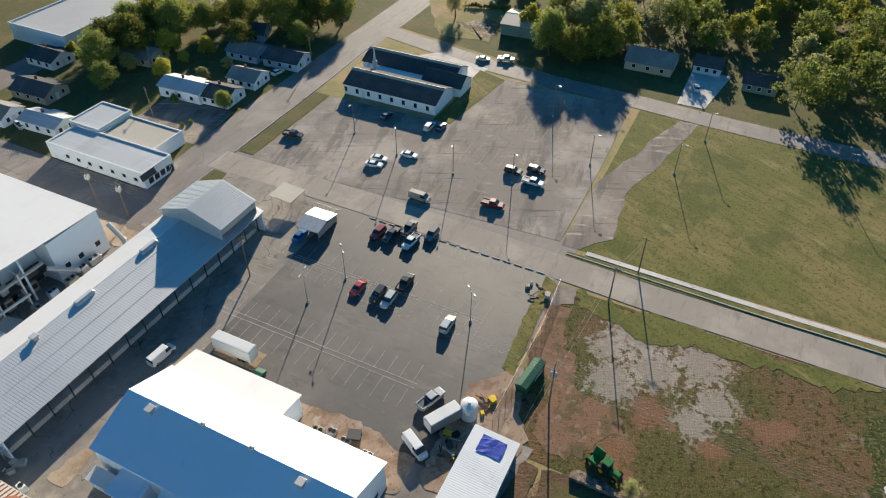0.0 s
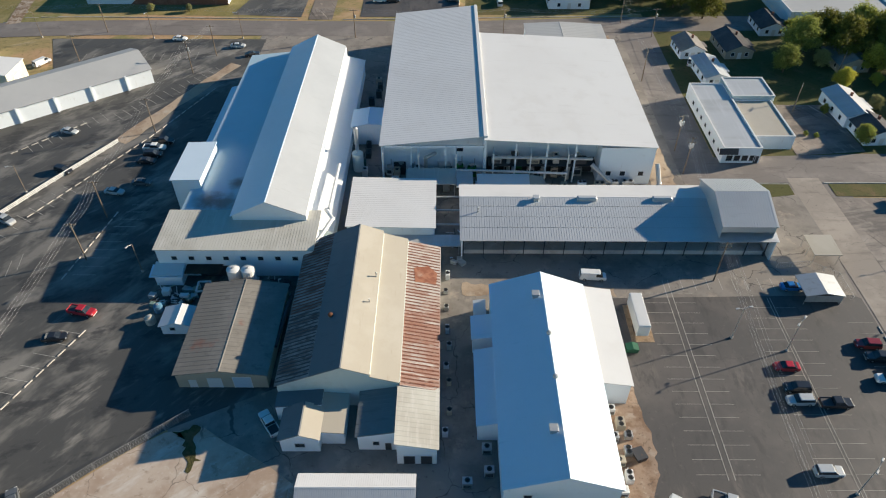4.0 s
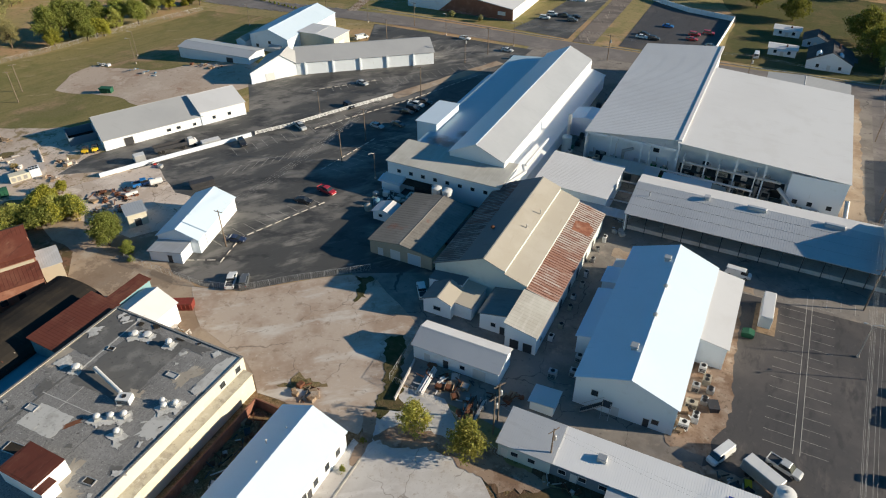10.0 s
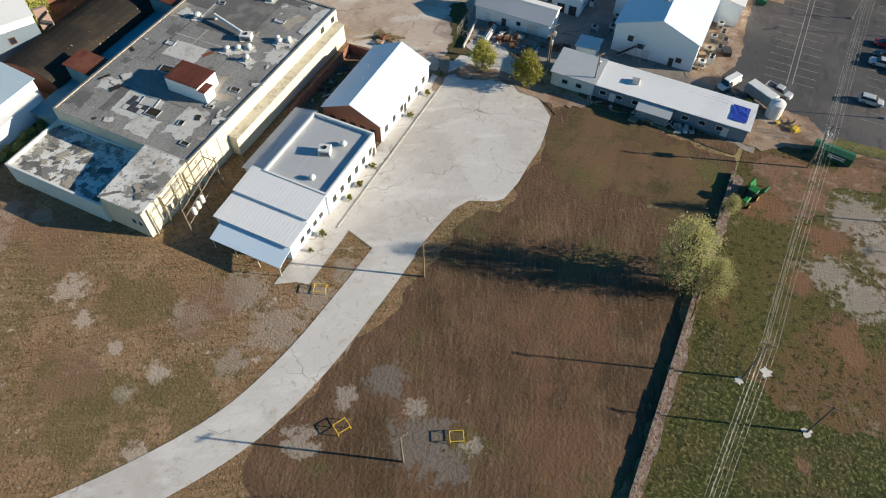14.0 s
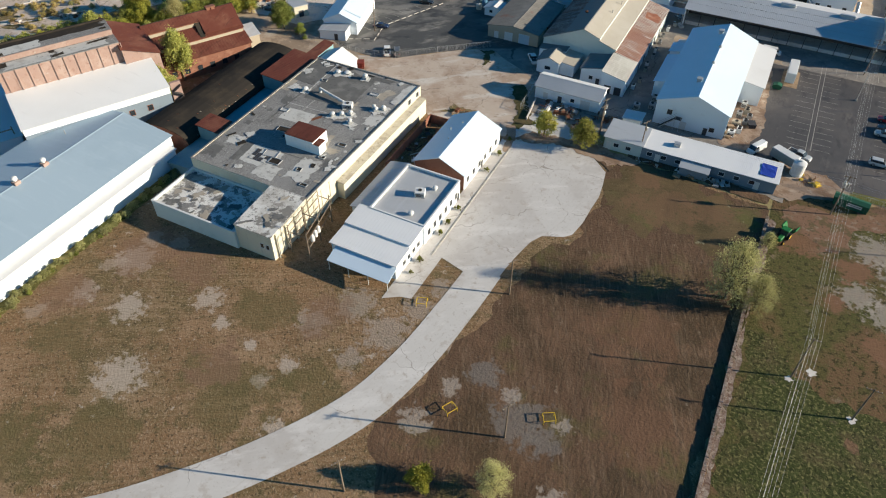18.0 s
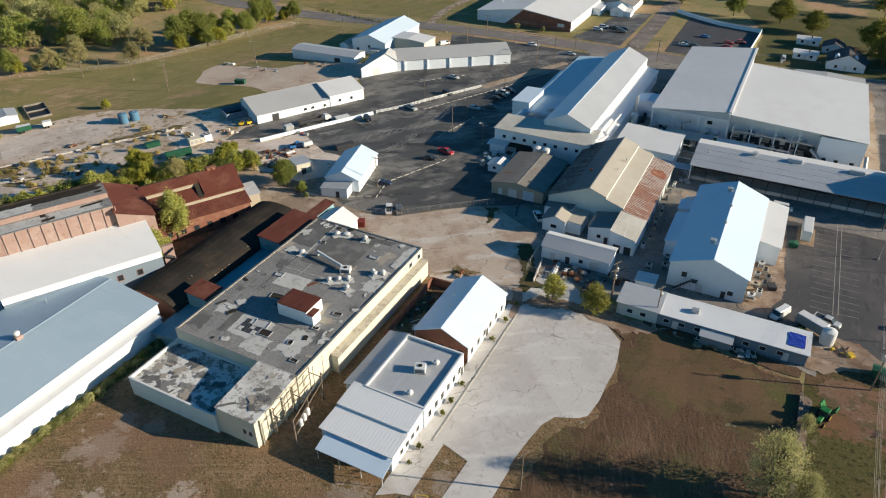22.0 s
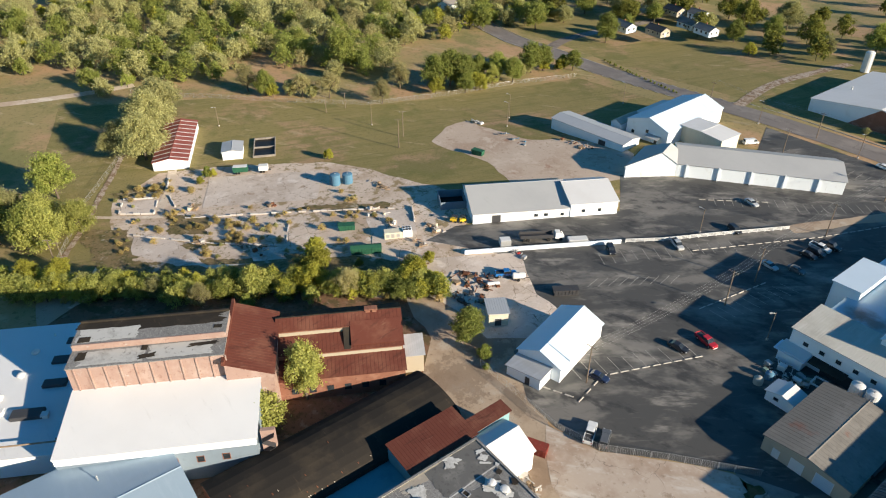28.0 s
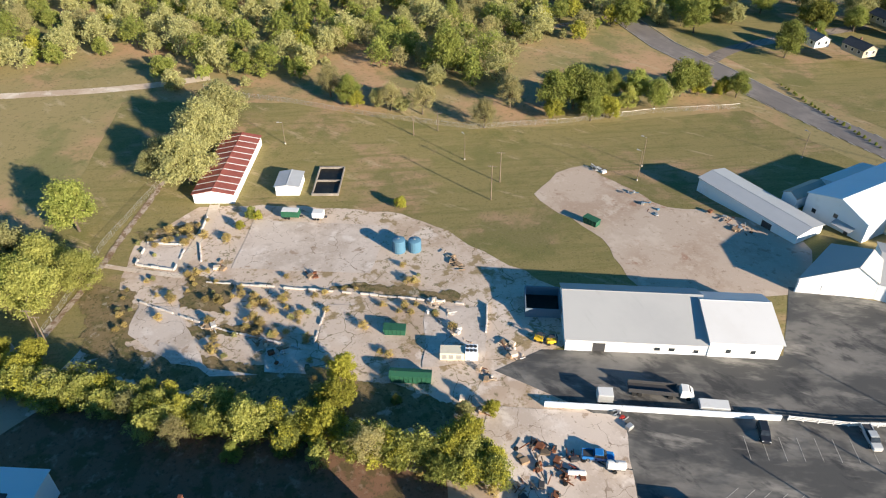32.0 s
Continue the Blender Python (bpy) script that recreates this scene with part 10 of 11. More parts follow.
def heap(x, y, w, d, h, n, mats, label, name="scrap_pile", seed=1):
    """A pile of loose lengths and plates: each one a part."""
    random.seed(seed)
    t = thing(name, pose(x, y, gz(x) + 0.06), label, "scrap pile", "scrap piles")
    for i in range(n):
        a = random.uniform(0, 3.14)
        px, py = random.uniform(-w / 2, w / 2), random.uniform(-d / 2, d / 2)
        l = random.uniform(0.6, 2.6)
        z = random.uniform(0, h)
        if i % 3:
            part("length", Shape().box(-l / 2, l / 2, -0.09, 0.09, 0, 0.16), random.choice(mats), t, at=pose(px, py, z, random.uniform(-8, 8), random.uniform(-10, 10), math.degrees(a)))
        else:
            part("chunk", Shape().soft_box(-l / 3, l / 3, -l / 4, l / 4, 0, random.uniform(0.3, 0.9), 0.05), random.choice(mats), t, at=pose(px, py, 0, 0, 0, math.degrees(a)))
    return t


heap(-123.6, 64.6, 9, 6, 0.6, 36, [RUST, RUST, STEEL_DARK, TIMBER, BARK], "scattered rusty scrap on the concrete", seed=3)
heap(-121.6, 68.4, 9, 5, 0.7, 30, [RUST, RUST, RUST_RED, STEEL_DARK], "rust red plates and frames heaped on the pad", seed=95)
heap(-118.4, 59.0, 7, 4, 0.5, 18, [RUST, STEEL_DARK, TIMBER], "scattered rusty scrap beside the lane", seed=4)
heap(-14.6, 45.4, 9, 6, 0.9, 30, [STEEL, TIMBER, RUST, WHITE_PAINT], "steel lengths and pallets stacked in the yard", "stock_pile", 5)
heap(-7.6, 41.6, 5, 4, 0.8, 16, [RUST, TIMBER, STEEL], "rusty racks and pallets in the yard", "stock_pile", 6)
heap(38.0, 46.0, 6, 4, 0.8, 18, [STEEL_DARK, STEEL, PAINT_YELLOW, RUBBER], "machine parts behind the long cabin", seed=7)
heap(48.6, 44.6, 4, 4, 0.7, 14, [TIMBER, RUST, PAINT_YELLOW], "orange timber and parts at the lot's edge", seed=8)
heap(28.6, 56.6, 3, 8, 0.7, 16, [TIMBER, TIMBER, WHITE_PAINT, STEEL], "pallets and crates beside the workshop", seed=9)
heap(-31.0, 15.0, 6, 14, 0.6, 1, [STEEL_DARK], "dark machinery behind the gabled office", seed=10)
heap(-38.6, 15.5, 5, 16, 0.9, 40, [STEEL_DARK, RUST, ROOF_BLACK, STEEL], "burnt timbers and scrap in a walled yard", seed=11)
heap(-68.0, 33.6, 6, 2.5, 0.8, 18, [CONCRETE, CONCRETE, TIMBER], "broken concrete lumps beside the red dumpster", "rubble_pile", 12)
heap(-36.0, 32.0, 7, 4, 0.3, 16, [TIMBER, RUST, BARE], "old planks on a patch of weeds", seed=13)
heap(-186.0, 78.0, 9, 2, 0.5, 14, [TIMBER, BARK], "old logs at the edge of the slab", "log_pile", 14)
heap(-170.0, 66.0, 8, 5, 0.8, 16, [CONCRETE, CONCRETE_TAN], "broken concrete heap on the slabs", "rubble_pile", 15)
heap(-209.0, 140.0, 5, 4, 0.8, 14, [STEEL_DARK, STEEL, WHITE_PAINT], "dark scrap at the pad's edge", seed=16)
heap(-186.0, 138.0, 14, 3, 0.5, 16, [RUST, STEEL, TANK_BLUE], "rusty steel on the gravel pad", seed=17)
heap(-168.0, 152.0, 16, 4, 0.6, 26, [TIMBER, STEEL, RUST], "timber and steel stacks beside the long store", seed=18)
heap(-36.4, 101.5, 9, 3, 0.9, 16, [STEEL, STEEL_DARK, WHITE_PAINT], "drums and parts by the office block", seed=19)
heap(-55.0, 98.6, 9, 4, 1.2, 20, [STEEL, WHITE_PAINT, STEEL_DARK, WALL_TAN], "machines standing in the yard shade", seed=20)
heap(24.6, 33.0, 12, 2.4, 0.7, 20, [WHITE_PAINT, STEEL, TIMBER], "boxes and cooling gear behind the long cabin", seed=22)
heap(80.0, 45.6, 4, 5, 0.5, 10, [RUST, TIMBER, STONE_KERB], "rusty frame and slabs at the lot's corner", seed=23)
heap(3.0, 112.5, 3, 14, 1.0, 18, [STEEL, WALL_BLUE, STEEL_DARK], "machinery under the gap between roofs", seed=24)

# burnt walled yard behind the gabled office
by = thing("yard_wall", Matrix.Identity(4), "dark low walls round a scrap yard", "wall")
for a in ((-42.0, -35.6, 25.2, 25.5), (-42.0, -41.7, 3.0, 25.2), (-42.0, -35.6, 2.6, 2.9)):
    part("wall_section", Shape().soft_box(a[0], a[1], a[2], a[3], 0, 2.4, 0.03), BRICK_DARK, by)

for x, y, r in ((-14.6, -30.6, 20), (0.8, -49.5, 60), (16.4, -43.6, 30)):
    f = thing("pipe_guard", pose(x, y, 0.02, 0, 0, r), "small yellow pipe guard frame", "guard frame", "guard frames")
    for a, b in (((-1, -0.8), (1, -0.8)), ((1, -0.8), (1, 0.8)), ((1, 0.8), (-1, 0.8)), ((-1, 0.8), (-1, -0.8))):
        part("rail", Shape().tube((*a, 0.9), (*b, 0.9), 0.06, 0.06, 6), PAINT_YELLOW, f)
        part("post", Shape().tube((*a, 0), (*a, 0.9), 0.06, 0.06, 6), PAINT_YELLOW, f)
for x, y, r in ((54.8, -13.4, 1.0), (51.2, -16.7, 0.75), (61.8, -20.6, 0.85)):
    draped("concrete_pad", [(x + r * (0.85 + 0.3 * math.sin(5 * a + x)) * math.cos(a), y + r * (0.85 + 0.3 * math.cos(3 * a + y)) * math.sin(a)) for a in [0.4189 * k for k in range(15)]], 0.04, CONCRETE, "round pale concrete pad in the grass", "pad")
pit = thing("settling_pit", pose(-240.8, 62.2, -5.0, 0, 0, 64), "open concrete pit with dark water", "pit")
for s in (Shape().box(-4, -3.7, -8, 8, -0.1, 0.9), Shape().box(3.7, 4, -8, 8, -0.1, 0.9), Shape().box(-3.7, 3.7, -8, -7.7, -0.1, 0.9), Shape().box(-3.7, 3.7, 7.7, 8, -0.1, 0.9), Shape().box(-3.7, 3.7, -0.15, 0.15, -0.1, 0.8)):
    part("wall", s, YARD, pit)
part("water", Shape().box(-3.7, 3.7, -7.7, 7.7, -0.1, 0.15), OIL_WATER, pit)
bin_shed = thing("bunker", pose(-162.2, 84.3, -1.0, 0, 0, W - 90), "open topped dark block bunker beside the warehouse", "bunker")
for s in (Shape().box(-4, -3.8, 0, 8, -0.2, 2.6), Shape().box(3.8, 4, 0, 8, -0.2, 2.6), Shape().box(-3.8, 3.8, 0, 0.2, -0.2, 2.6), Shape().box(-3.8, 3.8, 7.8, 8, -0.2, 2.6)):
    part("wall", s, WALL_SLATE, bin_shed)
part("floor", Shape().box(-3.8, 3.8, 0.2, 7.8, -0.2, 0.1), ROOF_BLACK, bin_shed)
for i, (x, y) in enumerate(((-150.4, 81.0), (-148.6, 83.0))):
    f = thing("forklift", pose(x, y, gz(x) + 0.06, 0, 0, 40 + 30 * i), "yellow forklift beside the warehouse", "forklift", "forklifts")
    part("body", Shape().soft_box(-1.2, 0.8, -0.6, 0.6, 0.3, 1.2, 0.1), PAINT_YELLOW, f)
    part("cage", Shape().tube((-0.8, -0.5, 1.2), (-0.6, -0.5, 2.1), 0.05).tube((-0.8, 0.5, 1.2), (-0.6, 0.5, 2.1), 0.05).tube((0.5, -0.5, 1.2), (0.4, -0.5, 2.1), 0.05).tube((0.5, 0.5, 1.2), (0.4, 0.5, 2.1), 0.05).box(-0.7, 0.5, -0.55, 0.55, 2.1, 2.16), STEEL_DARK, f)
    part("mast", Shape().box(0.85, 1.0, -0.5, -0.35, 0.1, 2.3).box(0.85, 1.0, 0.35, 0.5, 0.1, 2.3), STEEL_DARK, f)
    for px in (-0.8, 0.5):
        for s in (-1, 1):
            part("wheel", Shape().tube((px, s * 0.6 - 0.12, 0.32), (px, s * 0.6 + 0.12, 0.32), 0.32, 0.32, 12), RUBBER, f)


# broken foundation walls of the demolished works
def foundation(points, label, h=0.45, gap=2.2, seed=1):
    random.seed(seed)
    w = thing("foundation_wall", Matrix.Identity(4), label, "foundation wall", "foundation walls")
    for x, y, turn, step in run_along(points, gap):
        if random.random() < 0.14:
            continue
        part("wall_section", Shape().soft_box(0, step * random.uniform(0.8, 1.0), -0.2, 0.2, -0.2, h * random.uniform(0.6, 1.3), 0.05), CONCRETE, w, at=pose(x, y, gz(x) + 0.1, 0, 0, turn + random.uniform(-3, 3)))


foundation([(-209.1, 15.9), (-198.9, 31.1), (-186.8, 48.4), (-174.6, 65.1), (-167.7, 74.4)], "long broken concrete foundation wall across the slabs", seed=31)
foundation([(-184.9, 44.4), (-170.0, 35.8)], "broken concrete kerb of a demolished floor", 0.35, seed=32)
foundation([(-166.4, 76.9), (-157.6, 71.8)], "rusty broken foundation wall", 0.6, seed=33)
foundation([(-237.4, 25.2), (-228.9, 21.4), (-216.1, 20.0)], "dark trench edge of an old foundation", 0.5, seed=34)
foundation([(-231.6, 8.3), (-225.9, 17.7), (-215.6, 13.1), (-222.6, 4.5), (-231.6, 8.3)], "low concrete rim of an old basin", 0.5, seed=35)
foundation([(-205.7, 4.0), (-186.0, 20.0), (-172.0, 34.0)], "low broken concrete wall in the weeds", 0.4, seed=36)
for i, (x, y, w, d, n) in enumerate([(-170.2, 29.8, 7, 4, 16), (-177.2, 26.5, 5, 3, 12), (-188.0, 17.0, 4, 3, 10), (-160.0, 66.0, 8, 3, 14), (-150.0, 74.0, 7, 3, 14), (-196.0, 44.0, 6, 2, 8), (-140.0, 60.0, 6, 3, 12), (-131.0, 49.0, 5, 3, 12), (-212.0, 24.0, 4, 2, 8), (-146.6, 66.0, 5, 2, 10)]):
    heap(x, y, w, d, 0.5, n, [CONCRETE, CONCRETE_TAN, RUST, TIMBER, BARE], "rubble and scrap lying on the old slabs", "rubble_pile", 60 + i)
mc = thing("old_machine", pose(-154.2, 63.0, gz(-154.2) + 0.1, 0, 0, 62), "cream painted machine casing on the old slabs", "machine")
part("casing", Shape().soft_box(-3.6, 1.6, -1.3, 1.3, 0, 2.0, 0.06), WALL_CREAM, mc)
part("deck", Shape().soft_box(1.7, 4.4, -1.3, 1.3, 0, 2.4, 0.06), WALL_WHITE, mc)
for x in (2.2, 3.0, 3.8):
    for y in (-0.6, 0.6):
        part("fan", Shape().turned(x, y, [(0.36, 2.4), (0.4, 2.5), (0.1, 2.52)], 10), STEEL_DARK, mc)
for x in (-2.6, -1.2, 0.4):
    part("panel", Shape().box(x - 0.5, x + 0.5, -1.34, -1.3, 0.4, 1.6), STEEL, mc)

# outside stair on the workshop's gable
st = thing("outside_stair", pose(11.2, 50.6, 0.06), "blue grey steel stair against the workshop gable", "stair")
for i in range(12):
    part("tread", Shape().box(0.3 * i, 0.3 * i + 0.28, -0.5, 0.5, 0.2 + 0.28 * i, 0.25 + 0.28 * i), STEEL_DARK, st)
for y in (-0.55, 0.5):
    part("stringer", Shape().slab([(0, y, 0), (0.3, y, 0), (3.9, y, 3.4), (3.6, y, 3.4)], (0, 1, 0), 0.05), STEEL, st)
    part("handrail", Shape().tube((0, y, 1.1), (3.6, y, 4.5), 0.04, 0.04, 6), STEEL, st)
part("landing", Shape().box(3.5, 5.2, -0.6, 0.9, 3.4, 3.5), STEEL_DARK, st)
for x in (3.7, 5.1):
    part("post", Shape().box(x - 0.05, x + 0.05, -0.55, -0.45, 0, 4.4), STEEL, st)

pipes = thing("pipe_bundle", pose(-17.0, 44.2, 0.12, 0, 0, 93), "bundle of long white pipes on timber bearers", "pipe bundle")
for k, (y, z) in enumerate(((-0.7, 0.28), (-0.3, 0.28), (0.1, 0.28), (0.5, 0.28), (-0.5, 0.6), (-0.1, 0.6))):
    part("pipe", Shape().tube((-3.6 + 0.2 * (k % 3), y, z), (3.4 + 0.25 * (k % 2), y, z), 0.17, 0.17, 10), WHITE_PAINT, pipes)
for x in (-2.4, 2.2):
    part("bearer", Shape().box(x - 0.1, x + 0.1, -1.0, 0.9, 0, 0.11), TIMBER, pipes)
for x, mat, label in ((-7.0, RUST, "rust red rack stacked with steel lengths"), (-5.0, STEEL, "grey rack stacked with steel lengths")):
    r = thing("steel_rack", pose(x, 41.4, 0.1, 0, 0, 93), label, "rack", "steel racks")
    for k in range(4):
        for y in (-0.6, 0.5):
            part("upright", Shape().box(-2.7 + 1.8 * k, -2.58 + 1.8 * k, y, y + 0.12, 0, 1.3), mat, r)
    for k in range(7):
        part("length", Shape().box(-2.9 + 0.1 * (k % 3), 2.8 - 0.12 * (k % 4), -0.42 + 0.26 * (k % 4), -0.26 + 0.26 * (k % 4), 0.45 + 0.4 * (k // 4), 0.6 + 0.4 * (k // 4)), mat if k % 3 else STEEL_DARK, r)
for x, y, t in ((-12.2, 44.4, 12), (-10.4, 43.0, 40), (-9.6, 46.0, 5)):
    p = thing("pallet_crate", pose(x, y, 0.1, 0, 0, t), "open timber pallet crate in the fenced yard", "crate", "yard crates")
    for k in range(5):
        part("slat", Shape().box(-0.75, 0.75, -0.75 + 0.33 * k, -0.58 + 0.33 * k, 0.12, 0.16), TIMBER, p)
    for sx in (-1, 1):
        part("side", Shape().box(sx * 0.75 - 0.03, sx * 0.75 + 0.03, -0.75, 0.75, 0.16, 0.95), TIMBER, p)
    part("load", Shape().soft_box(-0.6, 0.6, -0.6, 0.6, 0.16, 0.8, 0.05), RUST if t > 10 else STEEL, p)
beam = thing("guard_beam", pose(0, 0, 0.1), "long pale beam beside the weedy joint", "beam")
part("beam", Shape().slab([(-20.2, 37.6, 0), (-19.9, 37.6, 0), (-21.3, 48.0, 0), (-21.6, 48.0, 0)], (0, 0, 1), 0.7), CONCRETE, beam)

# process machines in the bays of the great warehouse
random.seed(77)
for i in range(17):
    x = -13.6 + 2.95 * i
    if 8.6 < x < 11.4:
        continue
    y = 141.0 + random.uniform(-0.7, 0.4)
    k = random.choice([STEEL, STEEL_DARK, WALL_SAGE, WALL_TAN, TRACTOR_GREEN, PAINT_YELLOW, STEEL])
    pm = thing("process_machine", pose(x, y, 0.06, 0, 0, random.uniform(-6, 6)), "grey process machine in an open warehouse bay", "machine", "process machines")
    w, d, h = random.uniform(1.4, 2.3), random.uniform(0.9, 1.4), random.uniform(1.4, 3.0)
    part("cabinet", Shape().soft_box(-w / 2, w / 2, -d / 2, d / 2, 0, h, 0.05), k, pm)
    part("panel", Shape().box(-w * 0.35, w * 0.35, -d / 2 - 0.04, -d / 2, h * 0.3, h * 0.8), STEEL_DARK, pm)
    part("hopper", Shape().rings([[(-0.3, -0.3, h), (0.3, -0.3, h), (0.3, 0.3, h), (-0.3, 0.3, h)], [(-0.6, -0.45, h + 0.8), (0.6, -0.45, h + 0.8), (0.6, 0.45, h + 0.8), (-0.6, 0.45, h + 0.8)]]), STEEL, pm)
    part("pipe", Shape().tube((w * 0.3, d * 0.2, h), (w * 0.3, d * 0.2, h + random.uniform(0.8, 2.4)), 0.12, 0.12, 8), STEEL, pm)
for x, r in ((16.0, 0.5), (24.6, 0.4), (31.0, 0.5), (-4.4, 0.45)):
    duct([(x, 139.4, 0.06), (x, 139.4, 6.2), (x + 2.2, 140.4, 6.8)], r, STEEL, "grey riser duct at the warehouse front")
duct([(12.0, 138.0, 7.4), (36.0, 138.0, 7.0)], 0.4, STEEL, "grey header duct along the warehouse front")

# kerbs of the western street
kerb("pale concrete kerb of the western street", [(-352, 239.6), (-320, 229.6), (-287, 223.6), (-255, 224.2), (-205, 222.2), (-150, 219.7)])
kerb("pale concrete kerb of the western street", [(-352, 252.4), (-320, 242.4), (-287, 236.4), (-255, 236.8), (-205, 234.8), (-150, 232.3)])

heap(-125.0, 83.6, 4.6, 1.0, 0.5, 8, [PAINT_RED, PAINT_RED, STEEL], "small red machine parts by the white wall", seed=91)
heap(-115.3, 62.4, 4, 3, 0.6, 14, [RUST, TIMBER, STEEL_DARK], "rusty scrap beside the small shed", seed=92)
heap(-120.0, 73.8, 3, 3, 0.8, 12, [STEEL, STEEL_DARK, RUBBER], "old axles and wheels on the pad", seed=93)
for x, y in ((-121.8, 69.8), (-120.6, 71.6), (-118.0, 66.0), (-128.0, 62.0)):
    w = thing("spare_wheel", pose(x, y, gz(x) + 0.1), "black tyre lying on the pad", "tyre", "loose tyres")
    part("tyre", Shape().turned(0, 0, [(0.3, 0), (0.46, 0.02), (0.48, 0.12), (0.46, 0.22), (0.3, 0.24)], 14), RUBBER, w)
shed("scrap_shed", "small tan shed with a ribbed dark roof", "shed", (-109.6, 58.8), -32, [(-3.0, 3.4), (3.0, 3.7)], 4.6, WALL_CREAM, ROOF_STEEL, rib=0.6, doors=[("R", 2.2, 0, 1.6, 2.2, STEEL_DARK)])

# plant and stores standing beside the brown shed
tank(-57.3, 93.8, 0.9, 1.5, TANK_BLUE, "small blue tank in the works yard")
tank(-57.9, 90.6, 1.0, 1.4, ROOF_TAN, "squat tan tank in the works yard")
for i, (x, y, w, d, h, mat) in enumerate(((-59.6, 97.4, 1.4, 1.2, 1.1, STEEL), (-57.0, 98.4, 1.6, 1.4, 1.5, WHITE_PAINT), (-54.8, 97.8, 1.2, 1.0, 0.9, STEEL_DARK), (-53.0, 97.2, 1.8, 1.0, 1.2, WHITE_PAINT), (-51.2, 97.6, 1.1, 1.1, 0.8, STEEL), (-59.0, 95.2, 1.0, 0.9, 0.8, WALL_GREEN))):
    c = thing("crate", pose(x, y, 0.07, 0, 0, 17 * i % 40 - 12), "weathered pale crate of parts in the works yard" if mat is WHITE_PAINT else "grey metal crate of parts in the works yard", "crate", "yard crates")
    part("body", Shape().soft_box(-w / 2, w / 2, -d / 2, d / 2, 0.12, h, 0.04), mat, c)
    for s in (-1, 1):
        part("runner", Shape().box(s * w * 0.36 - 0.06, s * w * 0.36 + 0.06, -d / 2, d / 2, 0, 0.12), TIMBER, c)
heap(-55.5, 96.2, 8.0, 1.6, 0.5, 18, [STEEL, STEEL_DARK, WHITE_PAINT, RUST], "loose steel stock beside the yard shed", seed=131)
rack = thing("pipe_rack", pose(-49.4, 99.0, 0.07, 0, 0, 4), "white pipe frame standing in the works yard", "rack")
for x in (-1.2, 1.2):
    for y in (-1.4, 1.4):
        part("post", Shape().box(x - 0.12, x + 0.12, y - 0.12, y + 0.12, 0, 1.6), WHITE_PAINT, rack)
for y in (-1.4, 1.4):
    part("beam", Shape().box(-1.3, 1.3, y - 0.15, y + 0.15, 1.6, 1.9), WHITE_PAINT, rack)
for x in (-1.2, 1.2):
    part("beam", Shape().box(x - 0.15, x + 0.15, -1.25, 1.25, 1.6, 1.9), WHITE_PAINT, rack)

heap(-39.6, 14.0, 5.0, 16.0, 0.45, 18, [RUST, WHITE_PAINT, TIMBER, RUST], "charred timber and rusty scrap in the brick court", seed=141)
heap(29.6, 34.0, 5.0, 1.2, 0.4, 12, [WHITE_PAINT, STEEL, STEEL], "white ladders and rails beside the long cabin", seed=142)
heap(13.0, 33.6, 6.0, 0.9, 0.35, 10, [TIMBER, STEEL, RUST], "loose timber along the long cabin", seed=143)
heap(-12.0, 46.5, 7.0, 3.0, 0.5, 20, [RUST, STEEL_DARK, WHITE_PAINT, TIMBER], "stacked steel stock in the fenced yard", seed=144)
heap(-2.0, 47.0, 6.0, 4.0, 0.5, 20, [RUST, RUST, STEEL_DARK, TIMBER], "rusty machine parts in the fenced yard", seed=145)
# ---- houses and church to the east, hall yard to the north ----
def house(x, y, turn, length, width, wall, roof, label, eave=2.8, rise=1.9, name="house"):
    h = shed(name, label, "house", (x, y), turn, [(-width / 2, eave), (0, eave + rise), (width / 2, eave)], length, wall, roof, over=0.45,
             windows=[("L", length * f, 1.0, 1.1, 1.2) for f in (0.2, 0.5, 0.8)] + [("R", length * f, 1.0, 1.1, 1.2) for f in (0.25, 0.75)] + [("F", width * f, 1.0, 1.0, 1.2) for f in (-0.25, 0.25)],
             doors=[("R", length * 0.5, 0, 1.0, 2.1), ("F", 0, 0, 1.0, 2.1)])
    part("chimney", Shape().soft_box(-0.3 + width * 0.15, 0.3 + width * 0.15, length * 0.6, length * 0.6 + 0.6, eave, eave + rise + 0.7, 0.03), BRICK_DARK, h)
    part("porch_roof", Shape().slab([(width / 2, length * 0.3, eave - 0.1), (width / 2 + 1.8, length * 0.3, eave - 0.5), (width / 2 + 1.8, length * 0.7, eave - 0.5), (width / 2, length * 0.7, eave - 0.1)], (0, 0, 1), 0.1), roof, h)
    return h


house(145, 166, 3, 12, 9, WALL_BLUE, SHINGLE_GREY, "pale blue house under a grey shingle roof")
house(129.5, 155, 3, 10, 8, WALL_WHITE, SHINGLE_GREY, "small white house under a grey shingle roof")
house(146, 150.6, 3, 13, 9, WALL_BLUE, SHINGLE, "pale blue house under a dark roof")
house(115, 164, 3, 15, 8, WALL_WHITE, ROOF_STEEL, "white garage with a metal roof", 3.6, 1.4)
house(117, 155, 3, 10, 9, WALL_WHITE, SHINGLE, "white house under a dark shingle roof")
house(82.4, 187, 3, 13.5, 7, WALL_WHITE, ROOF_STEEL, "long white outbuilding with a metal roof", 3.0, 1.2)
house(95, 205, 3, 14, 9, WALL_TAN, SHINGLE, "weathered house under a dark roof")
house(80, 205, 3, 10, 8, WALL_WHITE, SHINGLE_GREY, "white house under a grey roof")
house(128, 196, 3, 12, 10, WALL_TAN, SHINGLE_GREY, "low house among garden trees")
